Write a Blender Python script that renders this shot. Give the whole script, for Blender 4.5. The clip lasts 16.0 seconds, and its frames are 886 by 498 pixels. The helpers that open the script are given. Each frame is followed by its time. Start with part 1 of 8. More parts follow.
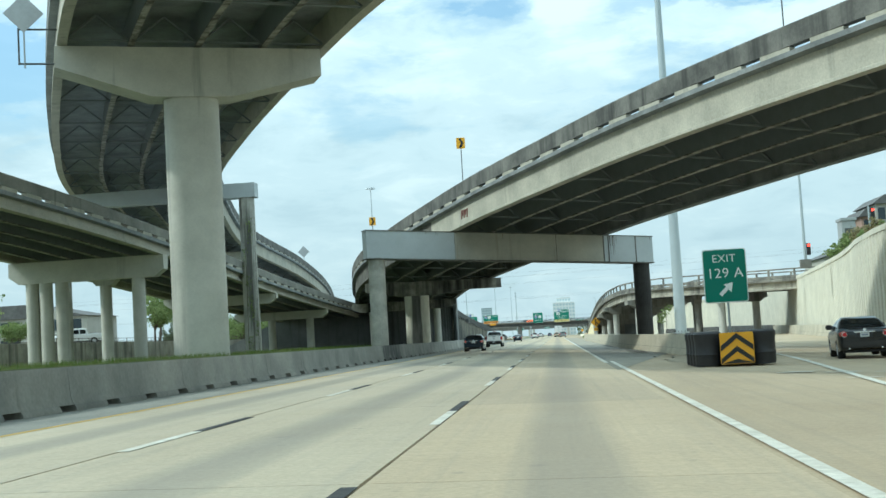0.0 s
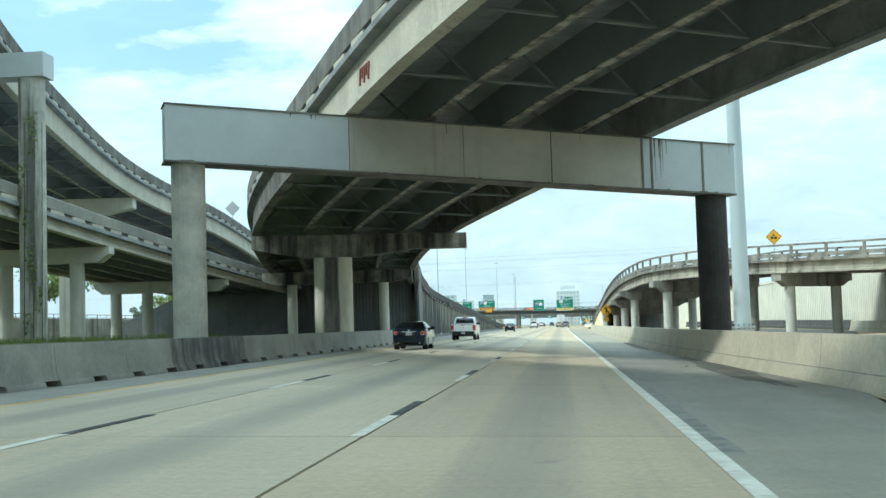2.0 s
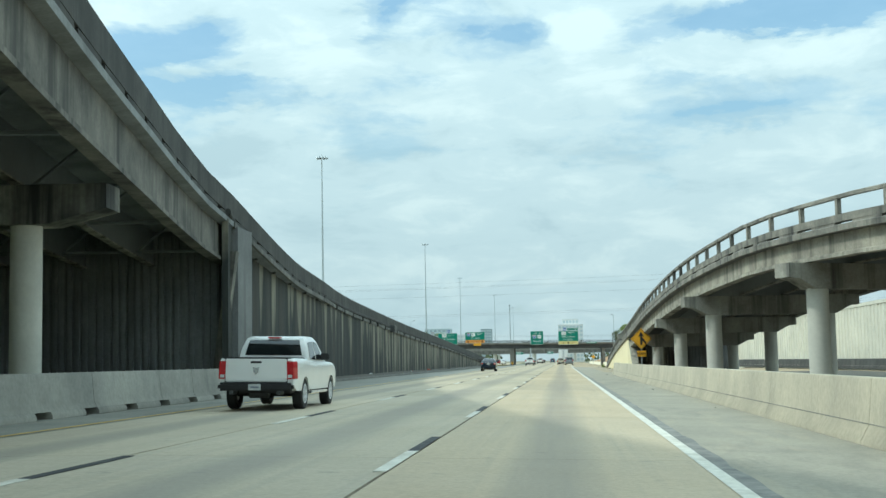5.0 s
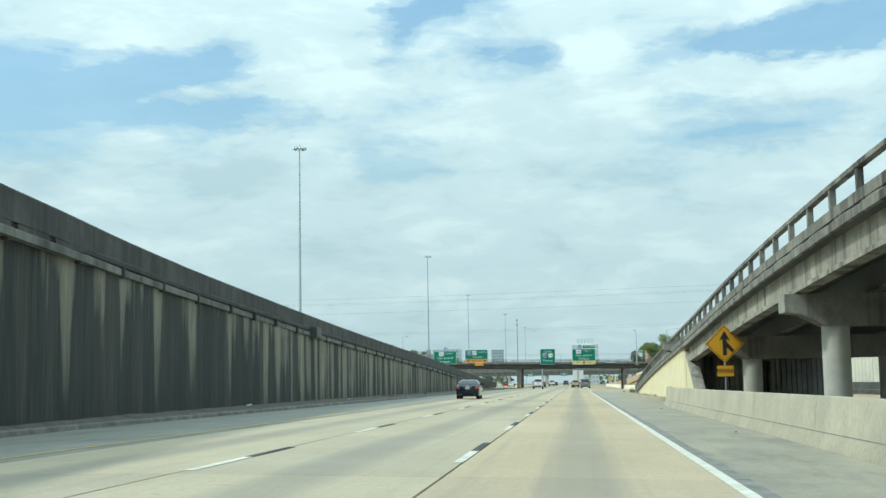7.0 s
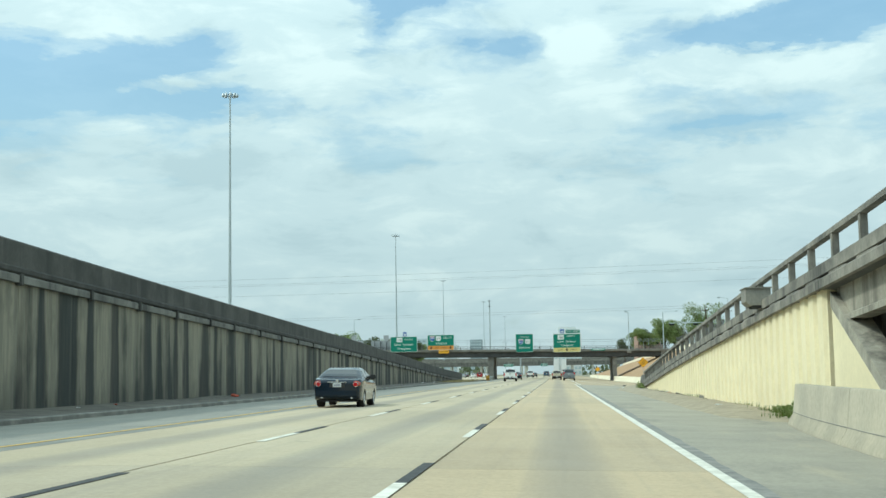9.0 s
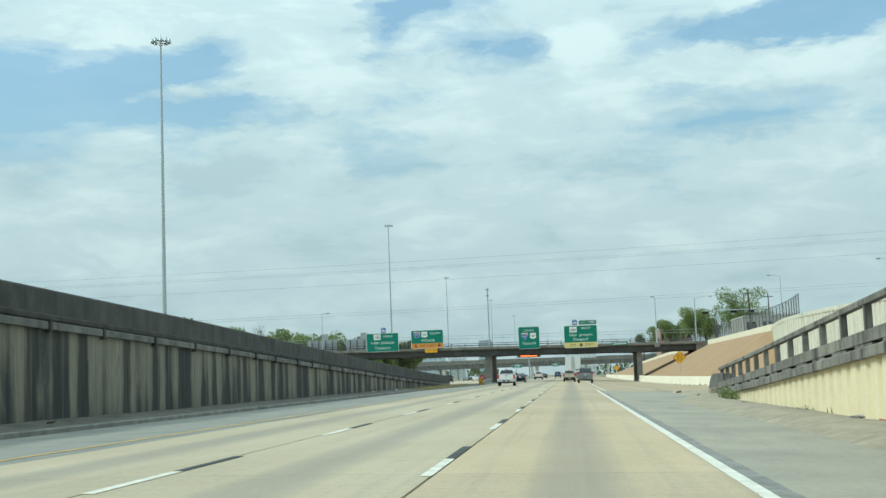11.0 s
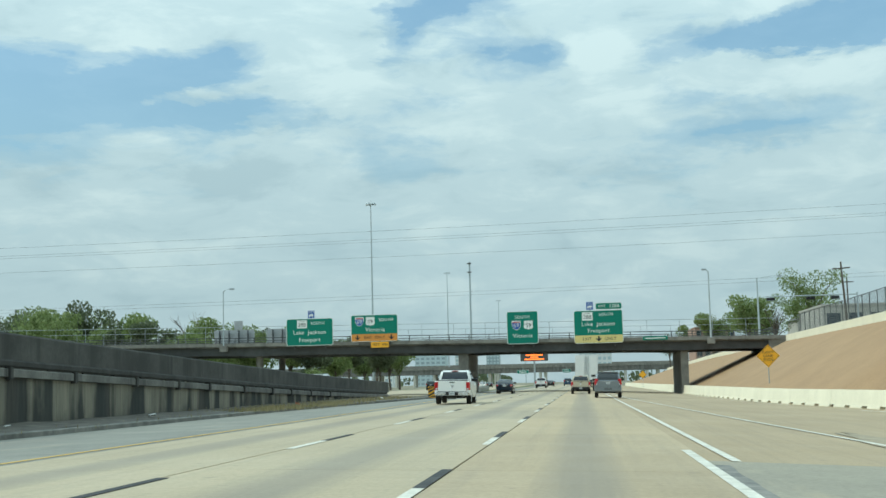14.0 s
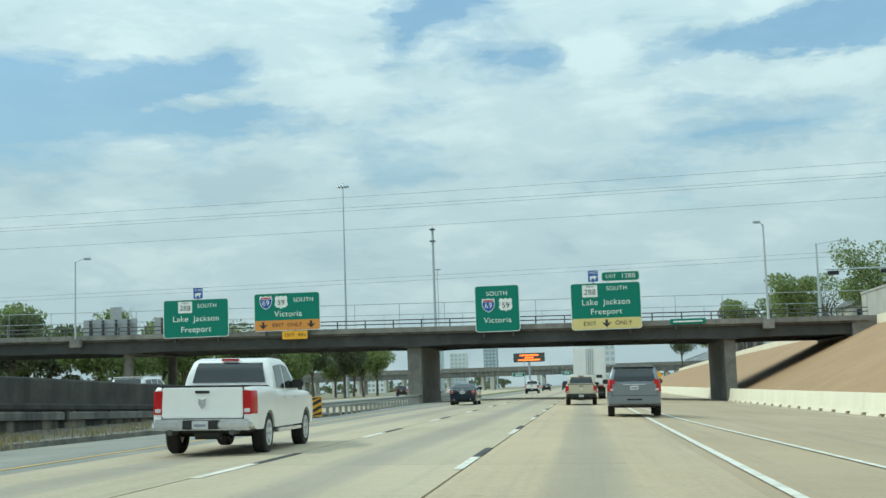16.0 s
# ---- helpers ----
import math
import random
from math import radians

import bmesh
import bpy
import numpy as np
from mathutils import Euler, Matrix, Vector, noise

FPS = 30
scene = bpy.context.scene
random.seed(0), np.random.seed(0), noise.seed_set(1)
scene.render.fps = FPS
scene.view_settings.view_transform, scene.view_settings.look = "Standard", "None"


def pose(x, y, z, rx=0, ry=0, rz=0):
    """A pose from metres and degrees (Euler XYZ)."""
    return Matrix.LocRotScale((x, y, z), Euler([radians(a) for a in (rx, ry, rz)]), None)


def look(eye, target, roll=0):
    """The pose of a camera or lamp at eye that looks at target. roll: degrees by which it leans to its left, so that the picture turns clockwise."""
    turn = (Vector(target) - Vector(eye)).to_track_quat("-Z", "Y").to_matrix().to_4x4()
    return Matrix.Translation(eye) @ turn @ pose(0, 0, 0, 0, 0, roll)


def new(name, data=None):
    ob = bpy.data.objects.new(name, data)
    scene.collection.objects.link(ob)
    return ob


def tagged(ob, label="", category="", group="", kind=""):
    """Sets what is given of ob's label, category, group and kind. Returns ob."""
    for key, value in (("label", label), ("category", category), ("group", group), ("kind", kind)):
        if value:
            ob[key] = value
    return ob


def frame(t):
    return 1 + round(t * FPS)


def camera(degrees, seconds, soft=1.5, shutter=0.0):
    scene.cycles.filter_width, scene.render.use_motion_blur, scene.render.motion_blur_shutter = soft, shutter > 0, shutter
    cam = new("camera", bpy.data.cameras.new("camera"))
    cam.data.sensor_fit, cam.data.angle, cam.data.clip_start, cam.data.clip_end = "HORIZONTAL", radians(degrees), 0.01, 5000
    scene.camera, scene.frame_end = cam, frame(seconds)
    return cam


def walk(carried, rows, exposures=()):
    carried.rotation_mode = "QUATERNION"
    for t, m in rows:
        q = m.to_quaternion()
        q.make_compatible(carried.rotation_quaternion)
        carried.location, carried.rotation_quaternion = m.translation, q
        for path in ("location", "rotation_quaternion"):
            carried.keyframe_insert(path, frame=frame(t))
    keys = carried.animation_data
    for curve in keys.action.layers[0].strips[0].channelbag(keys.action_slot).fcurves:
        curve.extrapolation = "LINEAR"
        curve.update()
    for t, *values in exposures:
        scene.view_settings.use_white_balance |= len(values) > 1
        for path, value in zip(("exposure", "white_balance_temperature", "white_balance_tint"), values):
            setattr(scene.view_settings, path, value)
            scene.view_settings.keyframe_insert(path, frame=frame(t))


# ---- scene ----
cam = camera(38.8, 16.0)
PATH = [
    (0.0, pose(-0.053, 2.12, 1.25, 94.154, -0.0, 4.937) @ pose(0, 0, 0, 0, 0, -3.36)),
    (0.5, pose(0.171, 13.16, 1.25, 93.986, -0.0, 4.553) @ pose(0, 0, 0, 0, 0, -2.97)),
    (1.0, pose(0.319, 24.50, 1.25, 94.135, -0.0, 5.164) @ pose(0, 0, 0, 0, 0, -1.60)),
    (1.5, pose(0.405, 36.03, 1.25, 93.922, -0.0, 5.273) @ pose(0, 0, 0, 0, 0, -1.73)),
    (2.0, pose(0.441, 47.70, 1.25, 93.548, -0.0, 5.233) @ pose(0, 0, 0, 0, 0, -1.72)),
    (2.5, pose(0.439, 59.46, 1.25, 93.320, -0.0, 5.523) @ pose(0, 0, 0, 0, 0, -1.39)),
    (3.0, pose(0.410, 71.28, 1.25, 94.047, -0.0, 4.028) @ pose(0, 0, 0, 0, 0, -1.61)),
    (3.5, pose(0.360, 83.14, 1.25, 94.550, -0.0, 4.645) @ pose(0, 0, 0, 0, 0, -0.50)),
    (4.0, pose(0.299, 95.02, 1.25, 94.557, -0.0, 4.831) @ pose(0, 0, 0, 0, 0, -1.12)),
    (6.5, pose(-0.012, 154.98, 1.25, 96.205, -0.0, 5.872) @ pose(0, 0, 0, 0, 0, -0.71)),
    (7.0, pose(-0.053, 167.11, 1.25, 96.149, -0.0, 5.898) @ pose(0, 0, 0, 0, 0, -0.95)),
    (7.5, pose(-0.084, 179.28, 1.25, 95.790, -0.0, 5.764) @ pose(0, 0, 0, 0, 0, -1.23)),
    (8.0, pose(-0.104, 191.50, 1.25, 95.583, -0.0, 5.436) @ pose(0, 0, 0, 0, 0, -1.53)),
    (8.5, pose(-0.113, 203.76, 1.25, 95.330, -0.0, 4.924) @ pose(0, 0, 0, 0, 0, -1.50)),
    (9.0, pose(-0.114, 216.05, 1.25, 95.720, -0.0, 5.071) @ pose(0, 0, 0, 0, 0, -0.93)),
    (9.5, pose(-0.106, 228.35, 1.25, 95.584, -0.0, 5.018) @ pose(0, 0, 0, 0, 0, -1.07)),
    (10.0, pose(-0.091, 240.65, 1.25, 95.826, -0.0, 5.254) @ pose(0, 0, 0, 0, 0, -2.34)),
    (12.5, pose(0.020, 301.34, 1.25, 95.895, -0.0, 6.035) @ pose(0, 0, 0, 0, 0, -1.67)),
    (13.0, pose(0.039, 313.20, 1.25, 95.991, -0.0, 6.077) @ pose(0, 0, 0, 0, 0, -1.62)),
    (13.5, pose(0.052, 324.94, 1.25, 95.958, -0.0, 6.185) @ pose(0, 0, 0, 0, 0, -1.47)),
    (14.0, pose(0.060, 336.59, 1.25, 96.136, -0.0, 6.179) @ pose(0, 0, 0, 0, 0, -1.38)),
    (14.5, pose(0.063, 348.16, 1.25, 96.057, -0.0, 6.249) @ pose(0, 0, 0, 0, 0, -2.02)),
    (15.0, pose(0.060, 359.71, 1.25, 96.232, -0.0, 6.320) @ pose(0, 0, 0, 0, 0, -1.57)),
    (15.5, pose(0.052, 371.29, 1.25, 96.027, -0.0, 6.233) @ pose(0, 0, 0, 0, 0, -1.74)),
    (16.0, pose(0.041, 383.00, 1.25, 96.334, -0.0, 6.180) @ pose(0, 0, 0, 0, 0, -1.93)),
]
EXPOSURES = [(0.0, 0.31, 5620, -4), (0.8, 0.44, 5600, -4), (1.5, 0.55, 5620, -4), (2.6, 0.6, 5620, -4), (3.1, 0.52, 5630, -4), (3.6, 0.31, 5650, -4), (4.2, 0.19, 5700, -4), (6.3, 0.14, 5780, -4), (10.2, 0.08, 5900, -4), (12.3, -0.12, 5780, -4), (16.0, -0.08, 5800, -4)]
walk(cam, PATH, EXPOSURES)

# ---------------- sky and sun ----------------
SUN_EL, SUN_AZ = 44.0, 256.0      # degrees; azimuth clockwise from +y (ahead), so the sun stands to the left and a little behind
world = bpy.data.worlds.new("sky")
scene.world = world
world.use_nodes = True
wn, wl = world.node_tree.nodes, world.node_tree.links
wn.clear()
w_out = wn.new("ShaderNodeOutputWorld")
w_bg = wn.new("ShaderNodeBackground")
w_sky = wn.new("ShaderNodeTexSky")
w_sky.sky_type = "NISHITA"
w_sky.sun_disc = False
w_sky.sun_elevation = radians(SUN_EL)
w_sky.sun_rotation = radians(SUN_AZ)
w_sky.air_density, w_sky.dust_density, w_sky.ozone_density = 1.0, 2.0, 1.5
w_geo = wn.new("ShaderNodeTexCoord")
w_sep = wn.new("ShaderNodeSeparateXYZ")
wl.new(w_geo.outputs["Generated"], w_sep.inputs[0])


def wmath(op, a, b=None, clamp=False):
    n = wn.new("ShaderNodeMath")
    n.operation, n.use_clamp = op, clamp
    for i, v in enumerate((a, b)):
        if v is None:
            continue
        if isinstance(v, (int, float)):
            n.inputs[i].default_value = v
        else:
            wl.new(v, n.inputs[i])
    return n.outputs[0]


def wvec(op, a, b):
    n = wn.new("ShaderNodeVectorMath")
    n.operation = op
    for k, v in enumerate((a, b)):
        if isinstance(v, tuple):
            n.inputs[k].default_value = v
        elif v is not None:
            wl.new(v, n.inputs[k])
    return n


# the sky as azimuth (to the right of ahead) and height over the horizon, in degrees
w_comb = wn.new("ShaderNodeCombineXYZ")
wl.new(wmath("MULTIPLY", wmath("ARCTAN2", w_sep.outputs["X"], w_sep.outputs["Y"]), 57.296), w_comb.inputs[0])
wl.new(wmath("MULTIPLY", wmath("ARCSINE", w_sep.outputs["Z"]), 57.296), w_comb.inputs[1])


def wnoise(scale, detail, rough, shift, output="Fac"):
    m = wn.new("ShaderNodeMapping")
    m.inputs["Location"].default_value = shift
    m.inputs["Scale"].default_value = (0.062, 0.17, 1.0)
    wl.new(w_comb.outputs[0], m.inputs["Vector"])
    n = wn.new("ShaderNodeTexNoise")
    n.inputs["Scale"].default_value, n.inputs["Detail"].default_value, n.inputs["Roughness"].default_value = scale, detail, rough
    n.inputs["Distortion"].default_value = 0.35
    wl.new(m.outputs[0], n.inputs["Vector"])
    return n.outputs[output]


# clouds are torn by a drift of their own
w_drift = wvec("MULTIPLY", wvec("SUBTRACT", wnoise(2.4, 6.0, 0.6, (2.2, 9.1, 0), "Color"), (0.5, 0.5, 0.5)).outputs[0], (7.0, 3.2, 0.0)).outputs[0]
w_place = wvec("ADD", w_comb.outputs[0], w_drift).outputs[0]


def wramp(fac, stops):
    r = wn.new("ShaderNodeValToRGB")
    r.color_ramp.interpolation = "EASE"
    e = r.color_ramp.elements
    e[0].position, e[0].color = stops[0][0], (*stops[0][1], 1)
    e[1].position, e[1].color = stops[-1][0], (*stops[-1][1], 1)
    for p, c in stops[1:-1]:
        e.new(p).color = (*c, 1)
    wl.new(fac, r.inputs[0])
    return r.outputs[0]


def bank_at(az, el, wide, high, gain):
    """A drawn-out bank of cloud (gain over 0) or a gap in it (under 0), in degrees."""
    q = wvec("MULTIPLY", wvec("SUBTRACT", w_place, (az, el, 0.0)).outputs[0], (1.0 / wide, 1.0 / high, 0.0)).outputs[0]
    r = wn.new("ShaderNodeMapRange")
    r.interpolation_type = "SMOOTHERSTEP"
    wl.new(wvec("LENGTH", q, None).outputs["Value"], r.inputs["Value"])
    r.inputs["From Min"].default_value, r.inputs["From Max"].default_value = 1.7, 0.0
    r.inputs["To Min"].default_value, r.inputs["To Max"].default_value = 0.0, gain
    return r.outputs[0]


puffs = wmath("ADD", wmath("MULTIPLY", wnoise(1.6, 5.0, 0.55, (3.1, 0.4, 0)), 0.7), wmath("MULTIPLY", wnoise(5.5, 10.0, 0.62, (1.3, 5.2, 0)), 0.5))
for az, el, wide, high, gain in ((-17.6, 13.9, 4.5, 1.7, -0.50), (-25.0, 13.1, 4.5, 2.2, -0.45), (-15.2, 12.2, 5.0, 0.7, -0.30), (-17.0, 13.1, 2.6, 0.45, 0.35),
                                 (-19.6, 16.3, 7.0, 1.3, 0.28), (-11.5, 14.2, 2.4, 2.0, 0.34), (-5.5, 17.2, 2.6, 0.8, -0.35), (-8.0, 16.0, 1.2, 1.4, -0.22),
                                 (1.2, 13.9, 1.8, 2.3, 0.30), (-2.1, 14.7, 1.3, 0.9, -0.22), (8.6, 14.7, 4.5, 0.8, -0.42), (14.0, 15.3, 4.5, 1.1, -0.42),
                                 (10.0, 13.3, 5.0, 0.9, 0.28), (8.6, 10.8, 3.6, 0.45, -0.20), (-8.0, 10.0, 2.6, 0.9, -0.12), (-25.0, 11.4, 3.0, 0.4, -0.25)):
    puffs = wmath("ADD", puffs, bank_at(az, el, wide, high, gain))
puffs = wmath("ADD", puffs, wramp(w_sep.outputs["Z"], [(0.1, (0.16, 0.16, 0.16)), (0.2, (0.02, 0.02, 0.02))]))
cover = wramp(puffs, [(0.32, (0.16, 0.16, 0.16)), (0.46, (0.55, 0.55, 0.55)), (0.64, (1, 1, 1))])
bulge = wmath("ADD", wmath("MULTIPLY", wnoise(3.2, 9.0, 0.6, (7.7, 2.0, 0)), 0.75), wmath("MULTIPLY", puffs, 0.2))
for az, el, wide, high, gain in ((-15.3, 9.6, 3.2, 1.1, -0.16), (7.0, 9.8, 4.0, 1.3, -0.09), (-25.0, 9.8, 3.0, 1.2, -0.11), (1.2, 14.0, 1.5, 2.0, 0.12), (-11.0, 13.8, 2.0, 1.4, 0.08), (10.0, 13.2, 5.0, 0.7, 0.08)):
    bulge = wmath("ADD", bulge, bank_at(az, el, wide, high, gain))
shade = wramp(bulge, [(0.34, (4.3, 5.1, 5.3)), (0.5, (5.05, 5.8, 5.9)), (0.66, (5.95, 6.55, 6.45))])
low = wramp(w_sep.outputs["Z"], [(0.0, (0.82, 0.82, 0.82)), (0.16, (0.25, 0.25, 0.25)), (0.5, (0, 0, 0))])
cover2 = wmath("MAXIMUM", cover, low)
w_mix = wn.new("ShaderNodeMix")
w_mix.data_type = "RGBA"
wl.new(cover2, w_mix.inputs["Factor"])
w_gain = wn.new("ShaderNodeMix")
w_gain.data_type, w_gain.blend_type = "RGBA", "MULTIPLY"
w_gain.inputs["Factor"].default_value = 1.0
w_gain.inputs["B"].default_value = (1.12, 1.25, 1.18, 1)
wl.new(w_sky.outputs[0], w_gain.inputs["A"])
wl.new(w_gain.outputs["Result"], w_mix.inputs["A"])
wl.new(shade, w_mix.inputs["B"])
# an overcast sky grows brighter towards the zenith
w_grade = wn.new("ShaderNodeMix")
w_grade.data_type, w_grade.blend_type = "RGBA", "MULTIPLY"
w_grade.inputs["Factor"].default_value = 1.0
w_lift = wmath("MULTIPLY", wmath("ADD", wmath("MULTIPLY", wmath("MAXIMUM", w_sep.outputs["Z"], 0.0), 1.5), 1.0), 0.86)
wl.new(w_mix.outputs["Result"], w_grade.inputs["A"])
wl.new(w_lift, w_grade.inputs["B"])
wl.new(w_grade.outputs["Result"], w_bg.inputs["Color"])
w_bg.inputs["Strength"].default_value = 0.114
wl.new(w_bg.outputs[0], w_out.inputs[0])

sun_data = bpy.data.lights.new("sun", "SUN")
sun_data.energy, sun_data.angle, sun_data.color = 1.9, radians(2.5), (1.0, 0.93, 0.82)
sun = new("sun", sun_data)
sun_way = Vector((math.sin(radians(SUN_AZ)) * math.cos(radians(SUN_EL)), math.cos(radians(SUN_AZ)) * math.cos(radians(SUN_EL)), math.sin(radians(SUN_EL))))
sun.matrix_world = look(sun_way * 200, (0, 0, 0))


# ---------------- materials ----------------
class Mat:
    """A small builder of node materials."""

    def __init__(self, name, rough=0.8, metal=0.0):
        self.m = bpy.data.materials.new(name)
        self.m.use_nodes = True
        self.n, self.l = self.m.node_tree.nodes, self.m.node_tree.links
        self.b = self.n["Principled BSDF"]
        self.b.inputs["Roughness"].default_value, self.b.inputs["Metallic"].default_value = rough, metal
        self.geo = self.n.new("ShaderNodeNewGeometry")
        self.pos = self.geo.outputs["Position"]

    def noise(self, scale, detail=5.0, rough=0.6, stretch=(1, 1, 1), vec=None, shift=(0, 0, 0)):
        m = self.n.new("ShaderNodeMapping")
        m.inputs["Scale"].default_value, m.inputs["Location"].default_value = stretch, shift
        self.l.new(vec or self.pos, m.inputs["Vector"])
        n = self.n.new("ShaderNodeTexNoise")
        n.inputs["Scale"].default_value, n.inputs["Detail"].default_value, n.inputs["Roughness"].default_value = scale, detail, rough
        self.l.new(m.outputs[0], n.inputs["Vector"])
        return n.outputs[0]

    def ramp(self, fac, stops):
        r = self.n.new("ShaderNodeValToRGB")
        e = r.color_ramp.elements
        e[0].position, e[0].color = stops[0][0], (*stops[0][1], 1)
        e[1].position, e[1].color = stops[-1][0], (*stops[-1][1], 1)
        for p, c in stops[1:-1]:
            e.new(p).color = (*c, 1)
        self.l.new(fac, r.inputs[0])
        return r.outputs[0]

    def mix(self, fac, a, b, blend="MIX"):
        x = self.n.new("ShaderNodeMix")
        x.data_type, x.blend_type = "RGBA", blend
        for key, v in (("Factor", fac), ("A", a), ("B", b)):
            if isinstance(v, (int, float)):
                x.inputs[key].default_value = v
            elif isinstance(v, tuple):
                x.inputs[key].default_value = (*v, 1)
            else:
                self.l.new(v, x.inputs[key])
        return x.outputs["Result"]

    def math(self, op, a, b=None, clamp=False):
        n = self.n.new("ShaderNodeMath")
        n.operation, n.use_clamp = op, clamp
        for i, v in enumerate((a, b)):
            if v is None:
                continue
            if isinstance(v, (int, float)):
                n.inputs[i].default_value = v
            else:
                self.l.new(v, n.inputs[i])
        return n.outputs[0]

    def axis(self, name, vec=None):
        s = self.n.new("ShaderNodeSeparateXYZ")
        self.l.new(vec or self.pos, s.inputs[0])
        return s.outputs[name]

    def random(self):
        return self.n.new("ShaderNodeObjectInfo").outputs["Random"]

    def island(self):
        return self.geo.outputs["Random Per Island"]

    def local(self):
        return self.n.new("ShaderNodeTexCoord").outputs["Object"]

    def color(self, c):
        if isinstance(c, tuple):
            self.b.inputs["Base Color"].default_value = (*c, 1)
        else:
            self.l.new(c, self.b.inputs["Base Color"])
        return self

    def bump(self, h, strength=0.3, dist=0.02):
        n = self.n.new("ShaderNodeBump")
        n.inputs["Strength"].default_value, n.inputs["Distance"].default_value = strength, dist
        self.l.new(h, n.inputs["Height"])
        self.l.new(n.outputs[0], self.b.inputs["Normal"])
        return self

    def rough(self, r):
        self.l.new(r, self.b.inputs["Roughness"])
        return self


def grey(v):
    return (v, v, v)


def weathered(name, light, dark, scale=0.5, streak=None, rough=0.85, lo=0.35, hi=0.68, grain=1.0, vary=0.0):
    """Concrete: two scales of mottling, and runs of dirt down its face where streak is given (colour, from, to)."""
    m = Mat(name, rough)
    base = m.ramp(m.noise(scale, 8, 0.65), [(lo, dark), (hi, light)])
    fine = m.ramp(m.noise(9.0, 6, 0.7), [(0.3, grey(1 - 0.18 * grain)), (0.7, grey(1 + 0.1 * grain))])
    base = m.mix(1.0, base, fine, "MULTIPLY")
    if streak:
        col, a, b = streak
        f = m.ramp(m.noise(1.0, 6, 0.62, (1.1, 1.1, 0.06)), [(a, grey(0)), (b, grey(1))])
        base = m.mix(f, base, col)
    if vary:
        base = m.mix(1.0, base, m.ramp(m.random(), [(0.0, grey(1 - vary)), (1.0, grey(1 + vary * 0.6))]), "MULTIPLY")
    m.color(base)
    m.bump(m.noise(22.0, 6, 0.7), 0.25, 0.01)
    return m.m


def road_concrete():
    m = Mat("road_concrete", 0.8)
    base = m.ramp(m.noise(0.22, 8, 0.62, (1.0, 0.35, 1.0)), [(0.3, (0.385, 0.322, 0.220)), (0.7, (0.485, 0.412, 0.288))])
    fine = m.ramp(m.noise(14.0, 6, 0.75), [(0.3, grey(0.8)), (0.7, grey(1.1))])
    base = m.mix(1.0, base, fine, "MULTIPLY")
    # grooves worn across the travel direction, rubber streaks and small dark spots
    tined = m.ramp(m.noise(1.0, 4, 0.7, (0.25, 4.5, 1.0)), [(0.35, grey(0.965)), (0.65, grey(1.02))])
    base = m.mix(1.0, base, tined, "MULTIPLY")
    rub = m.ramp(m.noise(0.9, 5, 0.65, (3.2, 0.05, 1.0)), [(0.5, grey(0.0)), (0.75, grey(0.3))])
    base = m.mix(rub, base, (0.2, 0.19, 0.165))
    spots = m.ramp(m.noise(2.2, 3, 0.5), [(0.68, grey(0.0)), (0.74, grey(0.35))])
    base = m.mix(spots, base, (0.17, 0.16, 0.14))
    # slabs before the long wall are greyer, and lightened to offset the ramps' shade
    grey_lift = m.ramp(m.math("MULTIPLY", m.axis("Y"), 0.002), [(0.28, grey(0.75)), (0.46, grey(0.0))])
    base = m.mix(grey_lift, base, m.mix(1.0, base, (1.14, 1.19, 1.30), "MULTIPLY"))
    tint = m.ramp(m.random(), [(0.0, (0.9, 0.9, 0.91)), (0.5, (1, 0.995, 0.98)), (1.0, (1.05, 1.03, 1.0))])
    base = m.mix(1.0, base, tint, "MULTIPLY")
    base = m.mix(m.math("GREATER_THAN", m.axis("X"), -1.83), base, m.mix(1.0, base, (1.05, 0.99, 0.92), "MULTIPLY"))
    base = m.mix(m.math("GREATER_THAN", m.axis("X"), 2.0), base, m.mix(1.0, base, (0.88, 0.86, 0.84), "MULTIPLY"))
    # oil drip band along the middle of each lane
    x = m.axis("X", m.local())
    band = m.math("MULTIPLY", x, x)
    band = m.math("ADD", band, m.math("MULTIPLY", m.noise(0.5, 4, 0.6, (1.5, 0.06, 1)), 0.4))
    f = m.ramp(band, [(0.22, grey(0.42)), (0.62, grey(0.0))])
    base = m.mix(f, base, (0.15, 0.15, 0.145))
    m.color(base)
    m.bump(m.noise(60.0, 4, 0.7), 0.2, 0.006)
    m.rough(m.ramp(m.noise(0.4, 4), [(0.3, grey(0.72)), (0.7, grey(0.88))]))
    return m.m


